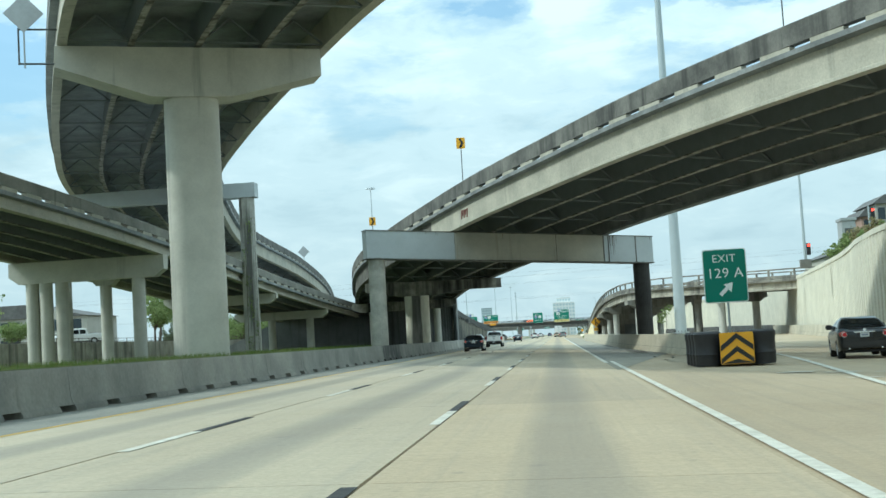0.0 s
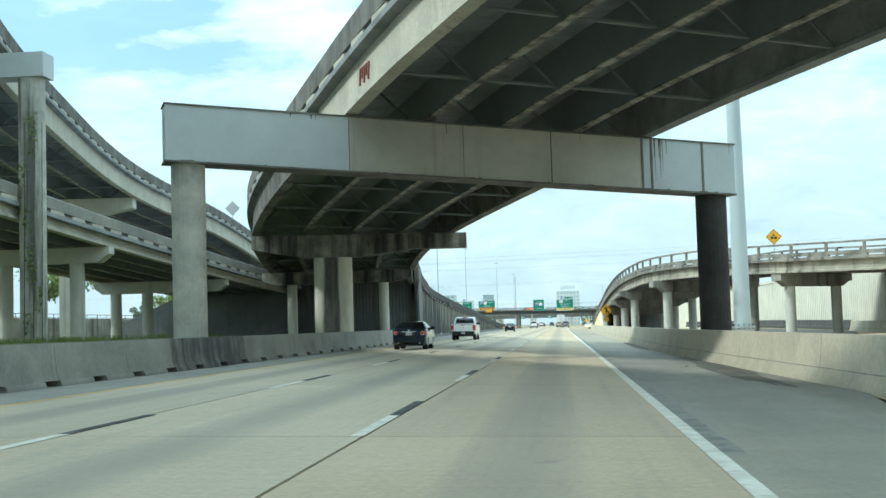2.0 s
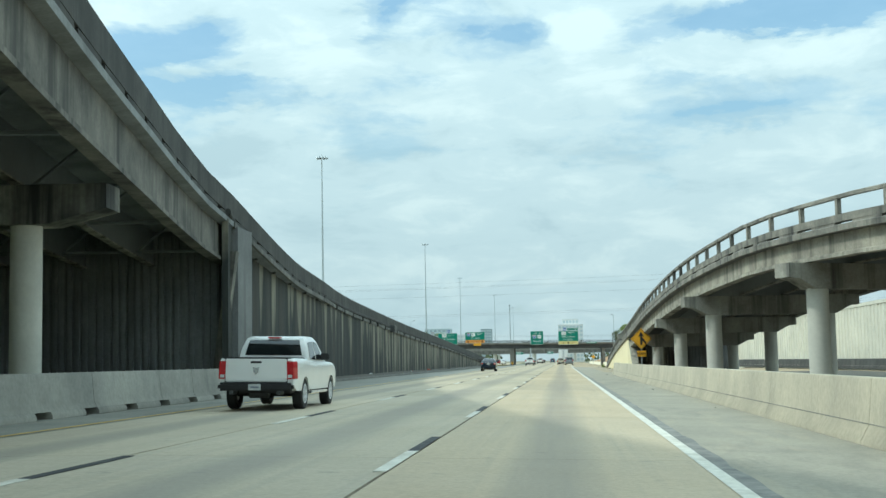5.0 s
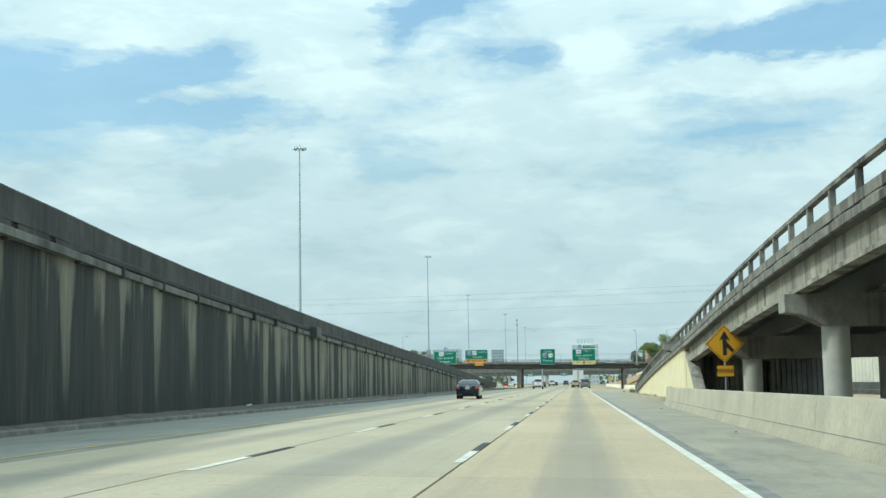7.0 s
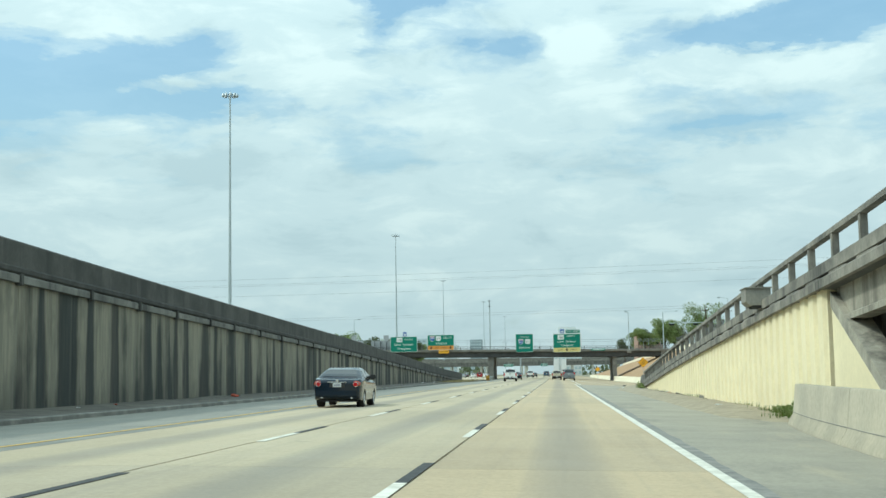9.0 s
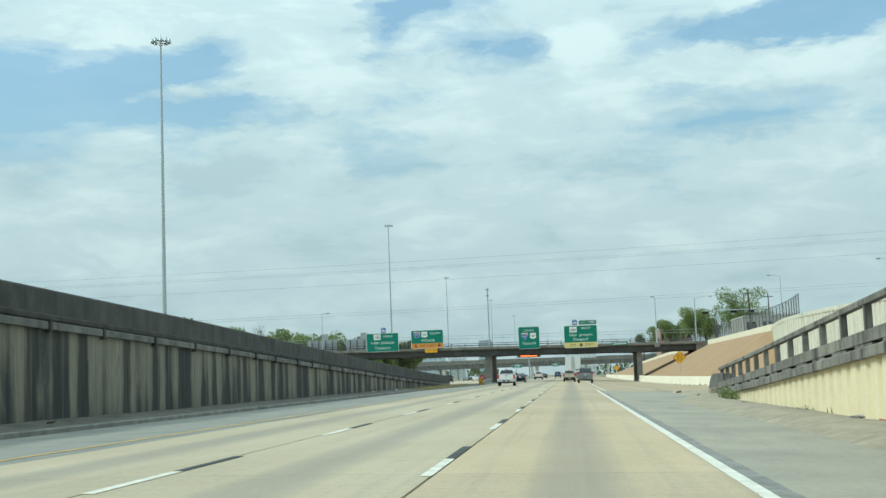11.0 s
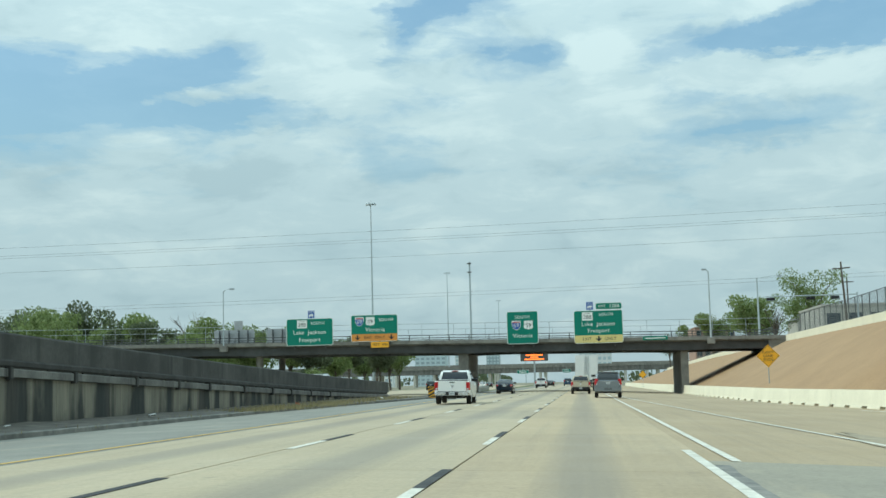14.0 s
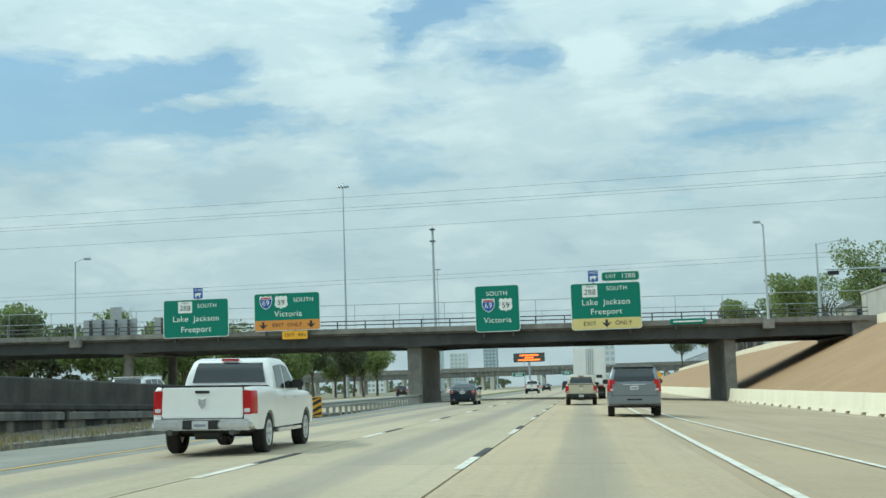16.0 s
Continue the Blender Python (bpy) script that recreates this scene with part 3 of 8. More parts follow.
def tube(bm, p0, p1, r0, r1=None, n=12, caps=True):
    p0, p1, r1 = Vector(p0), Vector(p1), r0 if r1 is None else r1
    q = (p1 - p0).to_track_quat("Z", "Y")
    rings = []
    for p, r in ((p0, r0), (p1, r1)):
        rings.append([bm.verts.new(p + q @ Vector((r * math.cos(2 * math.pi * i / n), r * math.sin(2 * math.pi * i / n), 0))) for i in range(n)])
    for i in range(n):
        bm.faces.new((rings[0][i], rings[0][(i + 1) % n], rings[1][(i + 1) % n], rings[1][i]))
    if caps:
        bm.faces.new(rings[0][::-1])
        bm.faces.new(rings[1])
    return [v for r in rings for v in r]


def prism(bm, outline, y0, y1, m=None):
    """A flat outline of (x, z) pushed from y0 to y1."""
    a = [bm.verts.new((x, y0, z)) for x, z in outline]
    b = [bm.verts.new((x, y1, z)) for x, z in outline]
    n = len(a)
    for i in range(n):
        bm.faces.new((a[i], a[(i + 1) % n], b[(i + 1) % n], b[i]))
    bm.faces.new(a[::-1])
    bm.faces.new(b)
    if m is not None:
        bmesh.ops.transform(bm, matrix=m, verts=a + b)


def spline(pts, step):
    """Points every step metres or so along a smooth line through pts, each with its heading and length so far."""
    pts = [Vector(p) for p in pts]
    out = []
    for i in range(len(pts) - 1):
        p0, p1, p2, p3 = pts[max(i - 1, 0)], pts[i], pts[i + 1], pts[min(i + 2, len(pts) - 1)]
        n = max(1, int((p2 - p1).length / step))
        for k in range(n):
            t = k / n
            out.append(0.5 * (2 * p1 + (p2 - p0) * t + (2 * p0 - 5 * p1 + 4 * p2 - p3) * t * t + (3 * p1 - p0 - 3 * p2 + p3) * t ** 3))
    out.append(pts[-1])
    rows, run = [], 0.0
    for i, p in enumerate(out):
        d = (out[min(i + 1, len(out) - 1)] - out[max(i - 1, 0)])
        d.z = 0
        d.normalize()
        if i:
            run += (p - out[i - 1]).length
        rows.append((p, d, run))
    return rows


def at_run(rows, s):
    """The point and heading s metres along a spline."""
    for (p, d, a), (q, e, b) in zip(rows, rows[1:]):
        if a <= s <= b:
            t = (s - a) / max(b - a, 1e-6)
            return p.lerp(q, t), d.lerp(e, t).normalized()
    return (rows[0][0], rows[0][1]) if s < rows[0][2] else (rows[-1][0], rows[-1][1])


def side(p, d, u, v, bank=0.0):
    """The place u metres to the right of a point on a line with heading d, and v above."""
    return Vector((p.x + d.y * u, p.y - d.x * u, p.z + v + bank * u))


def sweep(bm, rows, profile, bank=0.0, closed=True, caps=True, mats=None):
    """A profile of (right, up) carried along a spline's rows."""
    rings = [[bm.verts.new(side(p, d, u, v, bank)) for u, v in profile] for p, d, _ in rows]
    n = len(profile)
    for a, b in zip(rings, rings[1:]):
        for i in range(n if closed else n - 1):
            f = bm.faces.new((a[i], a[(i + 1) % n], b[(i + 1) % n], b[i]))
            if mats:
                f.material_index = mats[i]
    if closed and caps:
        bm.faces.new(rings[0][::-1])
        bm.faces.new(rings[-1])


def rect(u0, u1, v0, v1):
    return [(u0, v0), (u1, v0), (u1, v1), (u0, v1)]


def clip_rows(rows, a, b):
    got = [r for r in rows if a < r[2] < b]
    (p, d), (q, e) = at_run(rows, a), at_run(rows, b)
    return [(p, d, a)] + got + [(q, e, b)]


def lettering(text, size, mat, parent, x, z, y=-0.03, squash=1.0, label=""):
    """Raised letters in the built-in font, facing -y, centred on (x, z)."""
    cu = bpy.data.curves.new("lettering", "FONT")
    cu.body, cu.size, cu.align_x, cu.align_y, cu.extrude = text, size, "CENTER", "CENTER", 0.006
    cu.space_character = 1.08
    cu.materials.append(M[mat])
    ob = new("lettering", cu)
    ob.parent = parent
    ob.matrix_basis = pose(x, y, z, 90, 0, 0) @ Matrix.Diagonal((squash, 1, 1, 1))
    if label:
        tagged(ob, label)
    return ob


def panel(name, w, h, mat, parent, x=0.0, z=0.0, y=0.0, thick=0.04, corner=0.12, label=""):
    """A flat sheet with rounded corners, facing -y."""
    bm = bmesh.new()
    pts = []
    c = min(corner, w / 2.01, h / 2.01)
    for cx, cz, a0 in ((w / 2 - c, h / 2 - c, 0), (-w / 2 + c, h / 2 - c, 90), (-w / 2 + c, -h / 2 + c, 180), (w / 2 - c, -h / 2 + c, 270)):
        for k in range(4):
            a = radians(a0 + 30 * k)
            pts.append((x + cx + c * math.cos(a), z + cz + c * math.sin(a)))
    prism(bm, pts, y - thick / 2, y + thick / 2)
    return part(name, bm, mat, parent, label)


# ---------------- the lie of the land ----------------
def smooth01(t):
    t = min(max(t, 0.0), 1.0)
    return t * t * (3 - 2 * t)


def gz(x, y):
    """Height of the ground: the carriageway leans to the right, and more so past the ramp's end."""
    if x < 1.83:
        if x > -5.5:
            return -0.022 * x
        if x > -9.5:
            return 0.121
        return 0.121 - 0.07 * min((-9.5 - x) / 6.0, 1.0)
    k = 0.022 + 0.03 * smooth01((y - 290) / 50)
    return -0.04 - k * (min(x, 14.0) - 1.83)


def strip(name, mat, x0, x1, y0, y1, lift, step=6.0, nx=2, label="", wob=None):
    """A sheet lying on the ground between two lines, each a number or a function of y."""
    bm = bmesh.new()
    f0 = x0 if callable(x0) else (lambda y: x0)
    f1 = x1 if callable(x1) else (lambda y: x1)
    ny = max(1, int((y1 - y0) / step))
    grid = []
    for j in range(ny + 1):
        y = y0 + (y1 - y0) * j / ny
        row = []
        for i in range(nx + 1):
            x = f0(y) + (f1(y) - f0(y)) * i / nx
            row.append(bm.verts.new((x, y, gz(x, y) + lift)))
        grid.append(row)
    for a, b in zip(grid, grid[1:]):
        for i in range(nx):
            bm.faces.new((a[i], a[i + 1], b[i + 1], b[i]))
    return bm


def through_points(pts):
    """A function of y, straight between the given (y, x) pairs."""
    def f(y):
        if y <= pts[0][0]:
            return pts[0][1]
        for (a, u), (b, v) in zip(pts, pts[1:]):
            if y <= b:
                return u + (v - u) * (y - a) / (b - a)
        return pts[-1][1]
    return f


# ---------------- ground, carriageway and markings ----------------
Y0, Y1 = -60.0, 900.0
KERB = through_points([(168, -12.9), (180, -14.2), (205, -15.3), (400, -15.3), (420, -14.6), (440, -12.7), (446, -12.3)])
YELLOW = through_points([(-30, -9.0), (100, -9.15), (190, -9.8), (300, -9.9), (335, -9.35), (380, -9.6), (440, -10.4), (520, -11.2), (700, -13.0)])
SLOPE_FOOT = through_points([(386, 18.2), (404, 16.6), (425, 14.4), (440, 13.2), (470, 12.4), (490, 12.2), (560, 12.4), (760, 14.0)])

bm = bmesh.new()
xs = [-3500, -600, -120, -60, -30, -15.5, -9.5, -5.5, 1.83, 14, 30, 60, 120, 600, 3500]
ys = [-900, -200] + list(range(-60, 901, 40)) + [1500, 4000]
grid = [[bm.verts.new((x, y, gz(x, y) - 0.16)) for x in xs] for y in ys]
for a, b in zip(grid, grid[1:]):
    for i in range(len(xs) - 1):
        bm.faces.new((a[i], a[i + 1], b[i + 1], b[i]))
structure("ground", bm, "ground", "dry patchy ground beside the highway")

road = thing("road", "beige concrete highway slabs with sealed joints", "", kind="structure")
part("road_bed", strip("road_bed", "joint", -9.6, 5.2, Y0, Y1, -0.05, 12, 6), "joint", road)
part("left_shoulder", strip("left_shoulder", "shoulder", through_points([(-60, -12.0), (160, -12.2), (172, -13.2), (205, -15.4), (400, -15.4), (446, -12.4), (470, -13.5), (900, -20)]), -9.22, Y0, Y1, 0.0, 6, 3), "shoulder", road, "grey worn shoulder concrete")
part("right_shoulder", strip("right_shoulder", "shoulder", 1.845, through_points([(44, 1.9), (72, 6.0), (74, 6.0), (90, 5.6), (240, 5.2), (250, 7.0), (330, 8.0), (350, 6.5), (357, 6.2)]), 44.0, 357.0, 0.0, 3, 4), "shoulder", road, "grey patched shoulder concrete")

wander = lambda y: 2.17 + 0.10 * noise.noise((y * 0.11, 3.0, 0)) + 0.07 * noise.noise((y * 0.6, 8.0, 0))
part("tar_seam", strip("tar_seam", "tar", 1.94, wander, 60, 356, 0.004, 0.7, 1), "tar", road, "dark tar seam between lane and shoulder")
# marking lines
part("edge_line", strip("edge_line", "white_line", 1.78, 1.95, 54, 360, 0.006, 4, 1), "white_line", road, "solid white edge line")
part("edge_line", strip("edge_line", "white_line", 2.08, 2.25, Y0, 56.5, 0.006, 4, 1), "white_line", road, "wide white gore line")
part("edge_line", strip("edge_line", "white_line", through_points([(357, 2.34), (470, 2.12)]), through_points([(357, 2.5), (470, 2.28)]), 357, 520, 0.008, 4, 1), "white_line", road, "wide white gore line")
part("edge_line", strip("edge_line", "white_line", through_points([(340, 7.6), (383, 5.4), (430, 3.3), (470, 2.4)]), through_points([(340, 7.78), (383, 5.56), (430, 3.45), (470, 2.5)]), 340, 470, 0.008, 4, 1), "white_line", road, "white ramp edge line")
part("edge_line", strip("edge_line", "white_line", through_points([(-60, -0.5 + 3), (0, 3.4), (27.5, 6.3), (50, 8.75), (75, 10.9), (120, 14.6)]), through_points([(-60, 2.7), (0, 3.6), (27.5, 6.5), (50, 8.95), (75, 11.1), (120, 14.8)]), -20, 120, 0.008, 4, 1), "white_line", road, "white exit edge line")
part("edge_line", strip("edge_line", "yellow_line", lambda y: YELLOW(y) - 0.07, lambda y: YELLOW(y) + 0.07, Y0, Y1, 0.006, 5, 1), "yellow_line", road, "faded yellow edge line")


def dash_mesh(name, mat, length, width):
    bm = bmesh.new()
    box(bm, -width / 2, width / 2, 0, length, 0, 0.006)
    return mesh_of(name, bm, mat)


white_dash, black_dash = dash_mesh("dash", "white_line", 3.2, 0.15), dash_mesh("dash", "black_line", 3.2, 0.15)
lane_lines = ((-1.9, [23.5 + 13.86 * k for k in range(-6, 6)] + [110.6, 123.8] + [176.5 + 13.45 * k for k in range(-3, 33)]),
              (-5.42, [20.4 + 13.9 * k for k in range(-5, 9)] + [146.2, 160.3] + [174.0 + 13.5 * k for k in range(0, 33)]))
lean = math.degrees(math.atan(0.022))
for lx, ends in lane_lines:
    for y in ends:
        part("dash", white_dash, None, road, m=pose(lx, y - 3.2, gz(lx, y) + 0.004, 0, lean, 0))
        if y < 560 and not (lx > -2 and 100 < y < 130):
            part("dash", black_dash, None, road, m=pose(lx, y, gz(lx, y) + 0.004, 0, lean, 0))

part("edge_line", strip("edge_line", "white_line", lambda y: SLOPE_FOOT(y) - 1.55, lambda y: SLOPE_FOOT(y) - 1.42, 388, 700, 0.004, 4, 1), "white_line", road, "worn white edge line along the pale barrier")
# exit road beside the white wall, entrance pavement beside the slope, and the merging ramp at the left
bm = strip("x", "", through_points([(-60, 1.845), (62, 1.845), (68, 5.6), (75, 5.9), (105, 5.1), (190, 5.0), (245, 5.6), (256, 7.2), (340, 9)]),
           through_points([(-60, 15.5), (40, 17.9), (81, 19.7), (104, 22.5), (148, 27.3), (189, 30.8), (240, 30.8), (310, 26.8), (340, 24)]), Y0, 340, -0.015, 8, 6)
tagged(new("exit_road", mesh_of("exit_road", bm, "road")), "beige concrete exit road between barrier and ribbed wall", "", "", "structure")
bm = strip("x", "", through_points([(330, 12), (346, 6.8), (352, 1.845), (900, 1.845)]), through_points([(330, 24.6), (360, 21.9), (386, 18.1), (404, 16.5), (425, 14.3), (440, 13.1), (470, 12.3), (490, 12.1), (560, 12.3), (760, 13.9), (900, 14)]), 330, 900, -0.01, 6, 5)
tagged(new("entrance_road", mesh_of("entrance_road", bm, "road")), "beige concrete entrance lane below the paved slope", "", "", "structure")
bm = strip("x", "", -42, through_points([(420, -18.5), (446, -14.2), (515, -15.6), (900, -22)]), 415, 900, -0.02, 8, 4)
tagged(new("merging_road", mesh_of("merging_road", bm, "road")), "beige concrete ramp pavement joining behind a guard rail", "", "", "structure")

# dark dirt sheet, added to stand in for the ramp's shade on the ground
bm = strip("x", "", through_points([(150, 9.0), (165, 6.2), (200, 5.6), (240, 6.2), (250, 7.4)]), through_points([(150, 24.0), (170, 28.2), (189, 29.6), (250, 28.6)]), 152, 250, -0.006, 3, 8, wob=None)
tagged(new("ground_below_ramp", mesh_of("ground_below_ramp", bm, "dirt")), "littered dirt below the entrance ramp, dark for the deck shade", "", "", "structure")

# kerb and dirt strip in front of the left wall, dirt under the ramps
bm = bmesh.new()
rows = spline([(KERB(y), y, gz(KERB(y), y)) for y in (170, 180, 192, 205, 230, 280, 340, 400, 412, 425, 440, 446)], 3.0)
sweep(bm, rows, [(-0.35, -0.2), (0.02, -0.2), (0.0, 0.13), (-0.05, 0.16), (-0.35, 0.16)])
structure("kerb", bm, "kerb", "worn concrete kerb below the stained wall")
bm = bmesh.new()
WALL_X = through_points([(165, -12.6), (176, -14.5), (205, -16.2), (222, -17.3), (260, -18.0), (450, -18.0)])
ny = 110
grid = []
for j in range(ny + 1):
    y = 172 + (446 - 172) * j / ny
    a, b = KERB(y) - 0.3, (WALL_X(y) - 0.1 if y < 440 else -13.5)
    grid.append([bm.verts.new((a + (b - a) * i / 5, y, 0.2 + 0.14 * (i / 5) + 0.06 * noise.noise((i * 0.9, y * 0.7, 0)))) for i in range(6)])
for a, b in zip(grid, grid[1:]):
    for i in range(5):
        bm.faces.new((a[i], a[i + 1], b[i + 1], b[i]))
structure("dirt_strip", bm, "dirt", "dirt and dead leaves between kerb and wall")
bm = bmesh.new()
ny = 60
grid = []
for j in range(ny + 1):
    y = -60 + 236 * j / ny
    grid.append([bm.verts.new((-12.3 - (60 * (i / 8) ** 1.5), y, 0.80 - 0.5 * (i / 8) + 0.12 * noise.noise((i * 1.1, y * 0.2, 3)))) for i in range(9)])
for a, b in zip(grid, grid[1:]):
    for i in range(8):
        bm.faces.new((a[i], a[i + 1], b[i + 1], b[i]))
structure("grass_verge", bm, "grass", "uneven grass verge behind the barrier")
bm = bmesh.new()
grid = []
for j in range(45):
    y = 250 + 100 * j / 44
    a, b = 4.5 + 2.1 * smooth01((y - 320) / 20), 7.2 + 2.6 * smooth01((y - 320) / 20)
    grid.append([bm.verts.new((a + (b - a) * i / 4, y, gz(a, y) - 0.03 + 0.2 * smooth01((y - 250) / 9) * math.sin(i / 4 * math.pi) + 0.05 * noise.noise((i, y, 0)))) for i in range(5)])
for a, b in zip(grid, grid[1:]):
    for i in range(4):
        bm.faces.new((a[i], a[i + 1], b[i + 1], b[i]))
structure("dirt_bank", bm, "sand", "sandy dirt drifted against the cream wall")


# ---------------- barriers ----------------
JERSEY = [(-0.30, 0.0), (-0.30, 0.08), (-0.17, 0.33), (-0.10, 1.0), (-0.08, 1.03), (0.08, 1.03), (0.10, 1.0), (0.17, 0.33), (0.30, 0.08), (0.30, 0.0)]
JERSEY_TOP = [(-0.24, 0.17), (-0.17, 0.33), (-0.10, 1.04), (-0.08, 1.07), (0.08, 1.07), (0.10, 1.04), (0.17, 0.33), (0.24, 0.17)]
JERSEY_FOOT = [(-0.30, 0.0), (-0.30, 0.08), (-0.25, 0.165), (0.25, 0.165), (0.30, 0.08), (0.30, 0.0)]


def barrier(name, label, pts, mat, length, slots, scale=1.0, stained=()):
    root = thing(name, label, "barrier", group="highway barriers")
    rows = spline(pts, 2.0)
    s = 0.0
    k = 0
    while s < rows[-1][2] - 0.5:
        e = min(s + length, rows[-1][2])
        bm = bmesh.new()
        sweep(bm, clip_rows(rows, s + 0.012, e - 0.012), [(u, v * scale) for u, v in (JERSEY_TOP if slots else JERSEY)])
        key = "barrier_soot" if k in stained else mat
        part("barrier_segment", bm, key, root, "segment black with mildew" if k in stained else "")
        if slots:
            bm = bmesh.new()
            t = s
            while t < e - 0.2:
                sweep(bm, clip_rows(rows, t + 0.02, min(t + 2.15, e - 0.02)), [(u, v * scale) for u, v in JERSEY_FOOT])
                t += 3.05
            part("barrier_foot", bm, key, root)
        else:
            for sgn in (-1, 1):
                bm = bmesh.new()
                sweep(bm, clip_rows(rows, s + 0.03, e - 0.03), [(sgn * u, v * scale) for u, v in ((0.165, 0.325), (0.178, 0.325), (0.176, 0.345), (0.163, 0.345))])
                part("barrier_seam", bm, "barrier_dark", root, "dark groove above the barrier foot")
        s = e
        k += 1
    return root


barrier("concrete_barrier", "long grey weathered concrete median barrier with drain slots", [(-11.9, y, gz(-11.9, y) - 0.02) for y in (-60, 0, 60, 100, 130)] + [(-12.0, 150, 0.1), (-12.3, 173, 0.1)], "barrier_dark", 9.15, True, stained=(16,))
barrier("concrete_barrier", "beige concrete barrier with a chipped foot beside the shoulder", [(6.55, 47, gz(6.5, 47) - 0.03), (6.3, 60, -0.15), (6.0, 72, -0.15), (5.3, 90, -0.14), (4.95, 106, -0.13), (4.9, 160, -0.13), (4.9, 225, -0.13), (5.2, 240, -0.13), (5.9, 248.5, -0.14)], "barrier", 9.15, False)
barrier("concrete_barrier", "clean pale concrete barrier with drain slots below a brown slope", [(19.7, 371, gz(19.7, 371) - 0.03)] + [(SLOPE_FOOT(y), y, gz(SLOPE_FOOT(y), y) - 0.03) for y in (386, 404, 425, 440, 470, 490, 560, 660, 760)], "white_barrier", 9.15, True)
barrier("concrete_barrier", "beige concrete barrier along the foot of the ribbed wall", [(20.0, 92, -0.35), (22.8, 110, -0.35), (27.0, 150, -0.35), (29.2, 176, -0.35)], "barrier", 12.0, False)
barrier("concrete_barrier", "soot-blackened concrete barrier below the ribbed wall", [(29.22, 176.2, -0.3), (30.2, 189, -0.28), (30.2, 240, -0.2), (26.2, 310, -0.2)], "parapet_black", 12.0, False)


# ---------------- fluted retaining walls ----------------
def flute_mesh(name, mat, width, ribs, depth=0.09):
    """A wall panel one metre high, with raised ribs, its face towards +x, running along +y."""
    bm = bmesh.new()
    w = width / ribs
    outline = [(-0.25, 0.0)]
    for k in range(ribs):
        y = k * w
        outline += [(0.0, y + 0.01), (0.0, y + 0.22 * w), (depth, y + 0.30 * w), (depth, y + 0.82 * w), (0.0, y + 0.90 * w), (0.0, y + w - 0.01)]
    outline.append((-0.25, width))
    lo = [bm.verts.new((x, y, 0)) for x, y in outline]
    hi = [bm.verts.new((x, y, 1)) for x, y in outline]
    for i in range(len(lo)):
        j = (i + 1) % len(lo)
        bm.faces.new((lo[i], lo[j], hi[j], hi[i]))
    bm.faces.new(lo[::-1])
    bm.faces.new(hi)
    return mesh_of(name, bm, mat)


def fluted_wall(name, label, pts, mat, width, ribs, base, flip=False, depth=0.09):
    """A retaining wall of panels along pts, whose z is the panels' top. The face looks to the right of the line, or to the left."""
    root = thing(name, label, "", kind="structure")
    me = flute_mesh("panel", mat, width, ribs, depth)
    rows = spline(pts, 2.0)
    s = 0.0
    while s + width <= rows[-1][2]:
        (p, d), (q, e) = at_run(rows, s), at_run(rows, s + width)
        if flip:
            p, q = q, p
        run = q - p
        yaw = math.degrees(math.atan2(-run.x, run.y))
        b = base(p.y)
        h = max(min(p.z, q.z) - b, 0.05)
        part("panel", me, None, root, m=pose(p.x, p.y, b, 0, 0, yaw) @ Matrix.Diagonal((1, run.to_2d().length / width, h, 1)))
        s += width
    return root


# ---------------- viaducts ----------------
def bank_of(bank, y):
    return bank(y) if callable(bank) else bank


def sweep_banked(bm, rows, profile, bank):
    rings = [[bm.verts.new(side(p, d, u, v, bank_of(bank, p.y))) for u, v in profile] for p, d, _ in rows]
    n = len(profile)
    for a, b in zip(rings, rings[1:]):
        for i in range(n):
            bm.faces.new((a[i], a[(i + 1) % n], b[(i + 1) % n], b[i]))
    bm.faces.new(rings[0][::-1])
    bm.faces.new(rings[-1])


def block_mesh(name, mat, l, w, h):
    bm = bmesh.new()
    box(bm, -w / 2, w / 2, -l / 2, l / 2, 0, h, bevel=0.015)
    return mesh_of(name, bm, mat)


def place(p, d, u, v, bank, y):
    q = side(p, d, u, v, bank_of(bank, y))
    return pose(q.x, q.y, q.z, 0, 0, math.degrees(math.atan2(-d.x, d.y)))


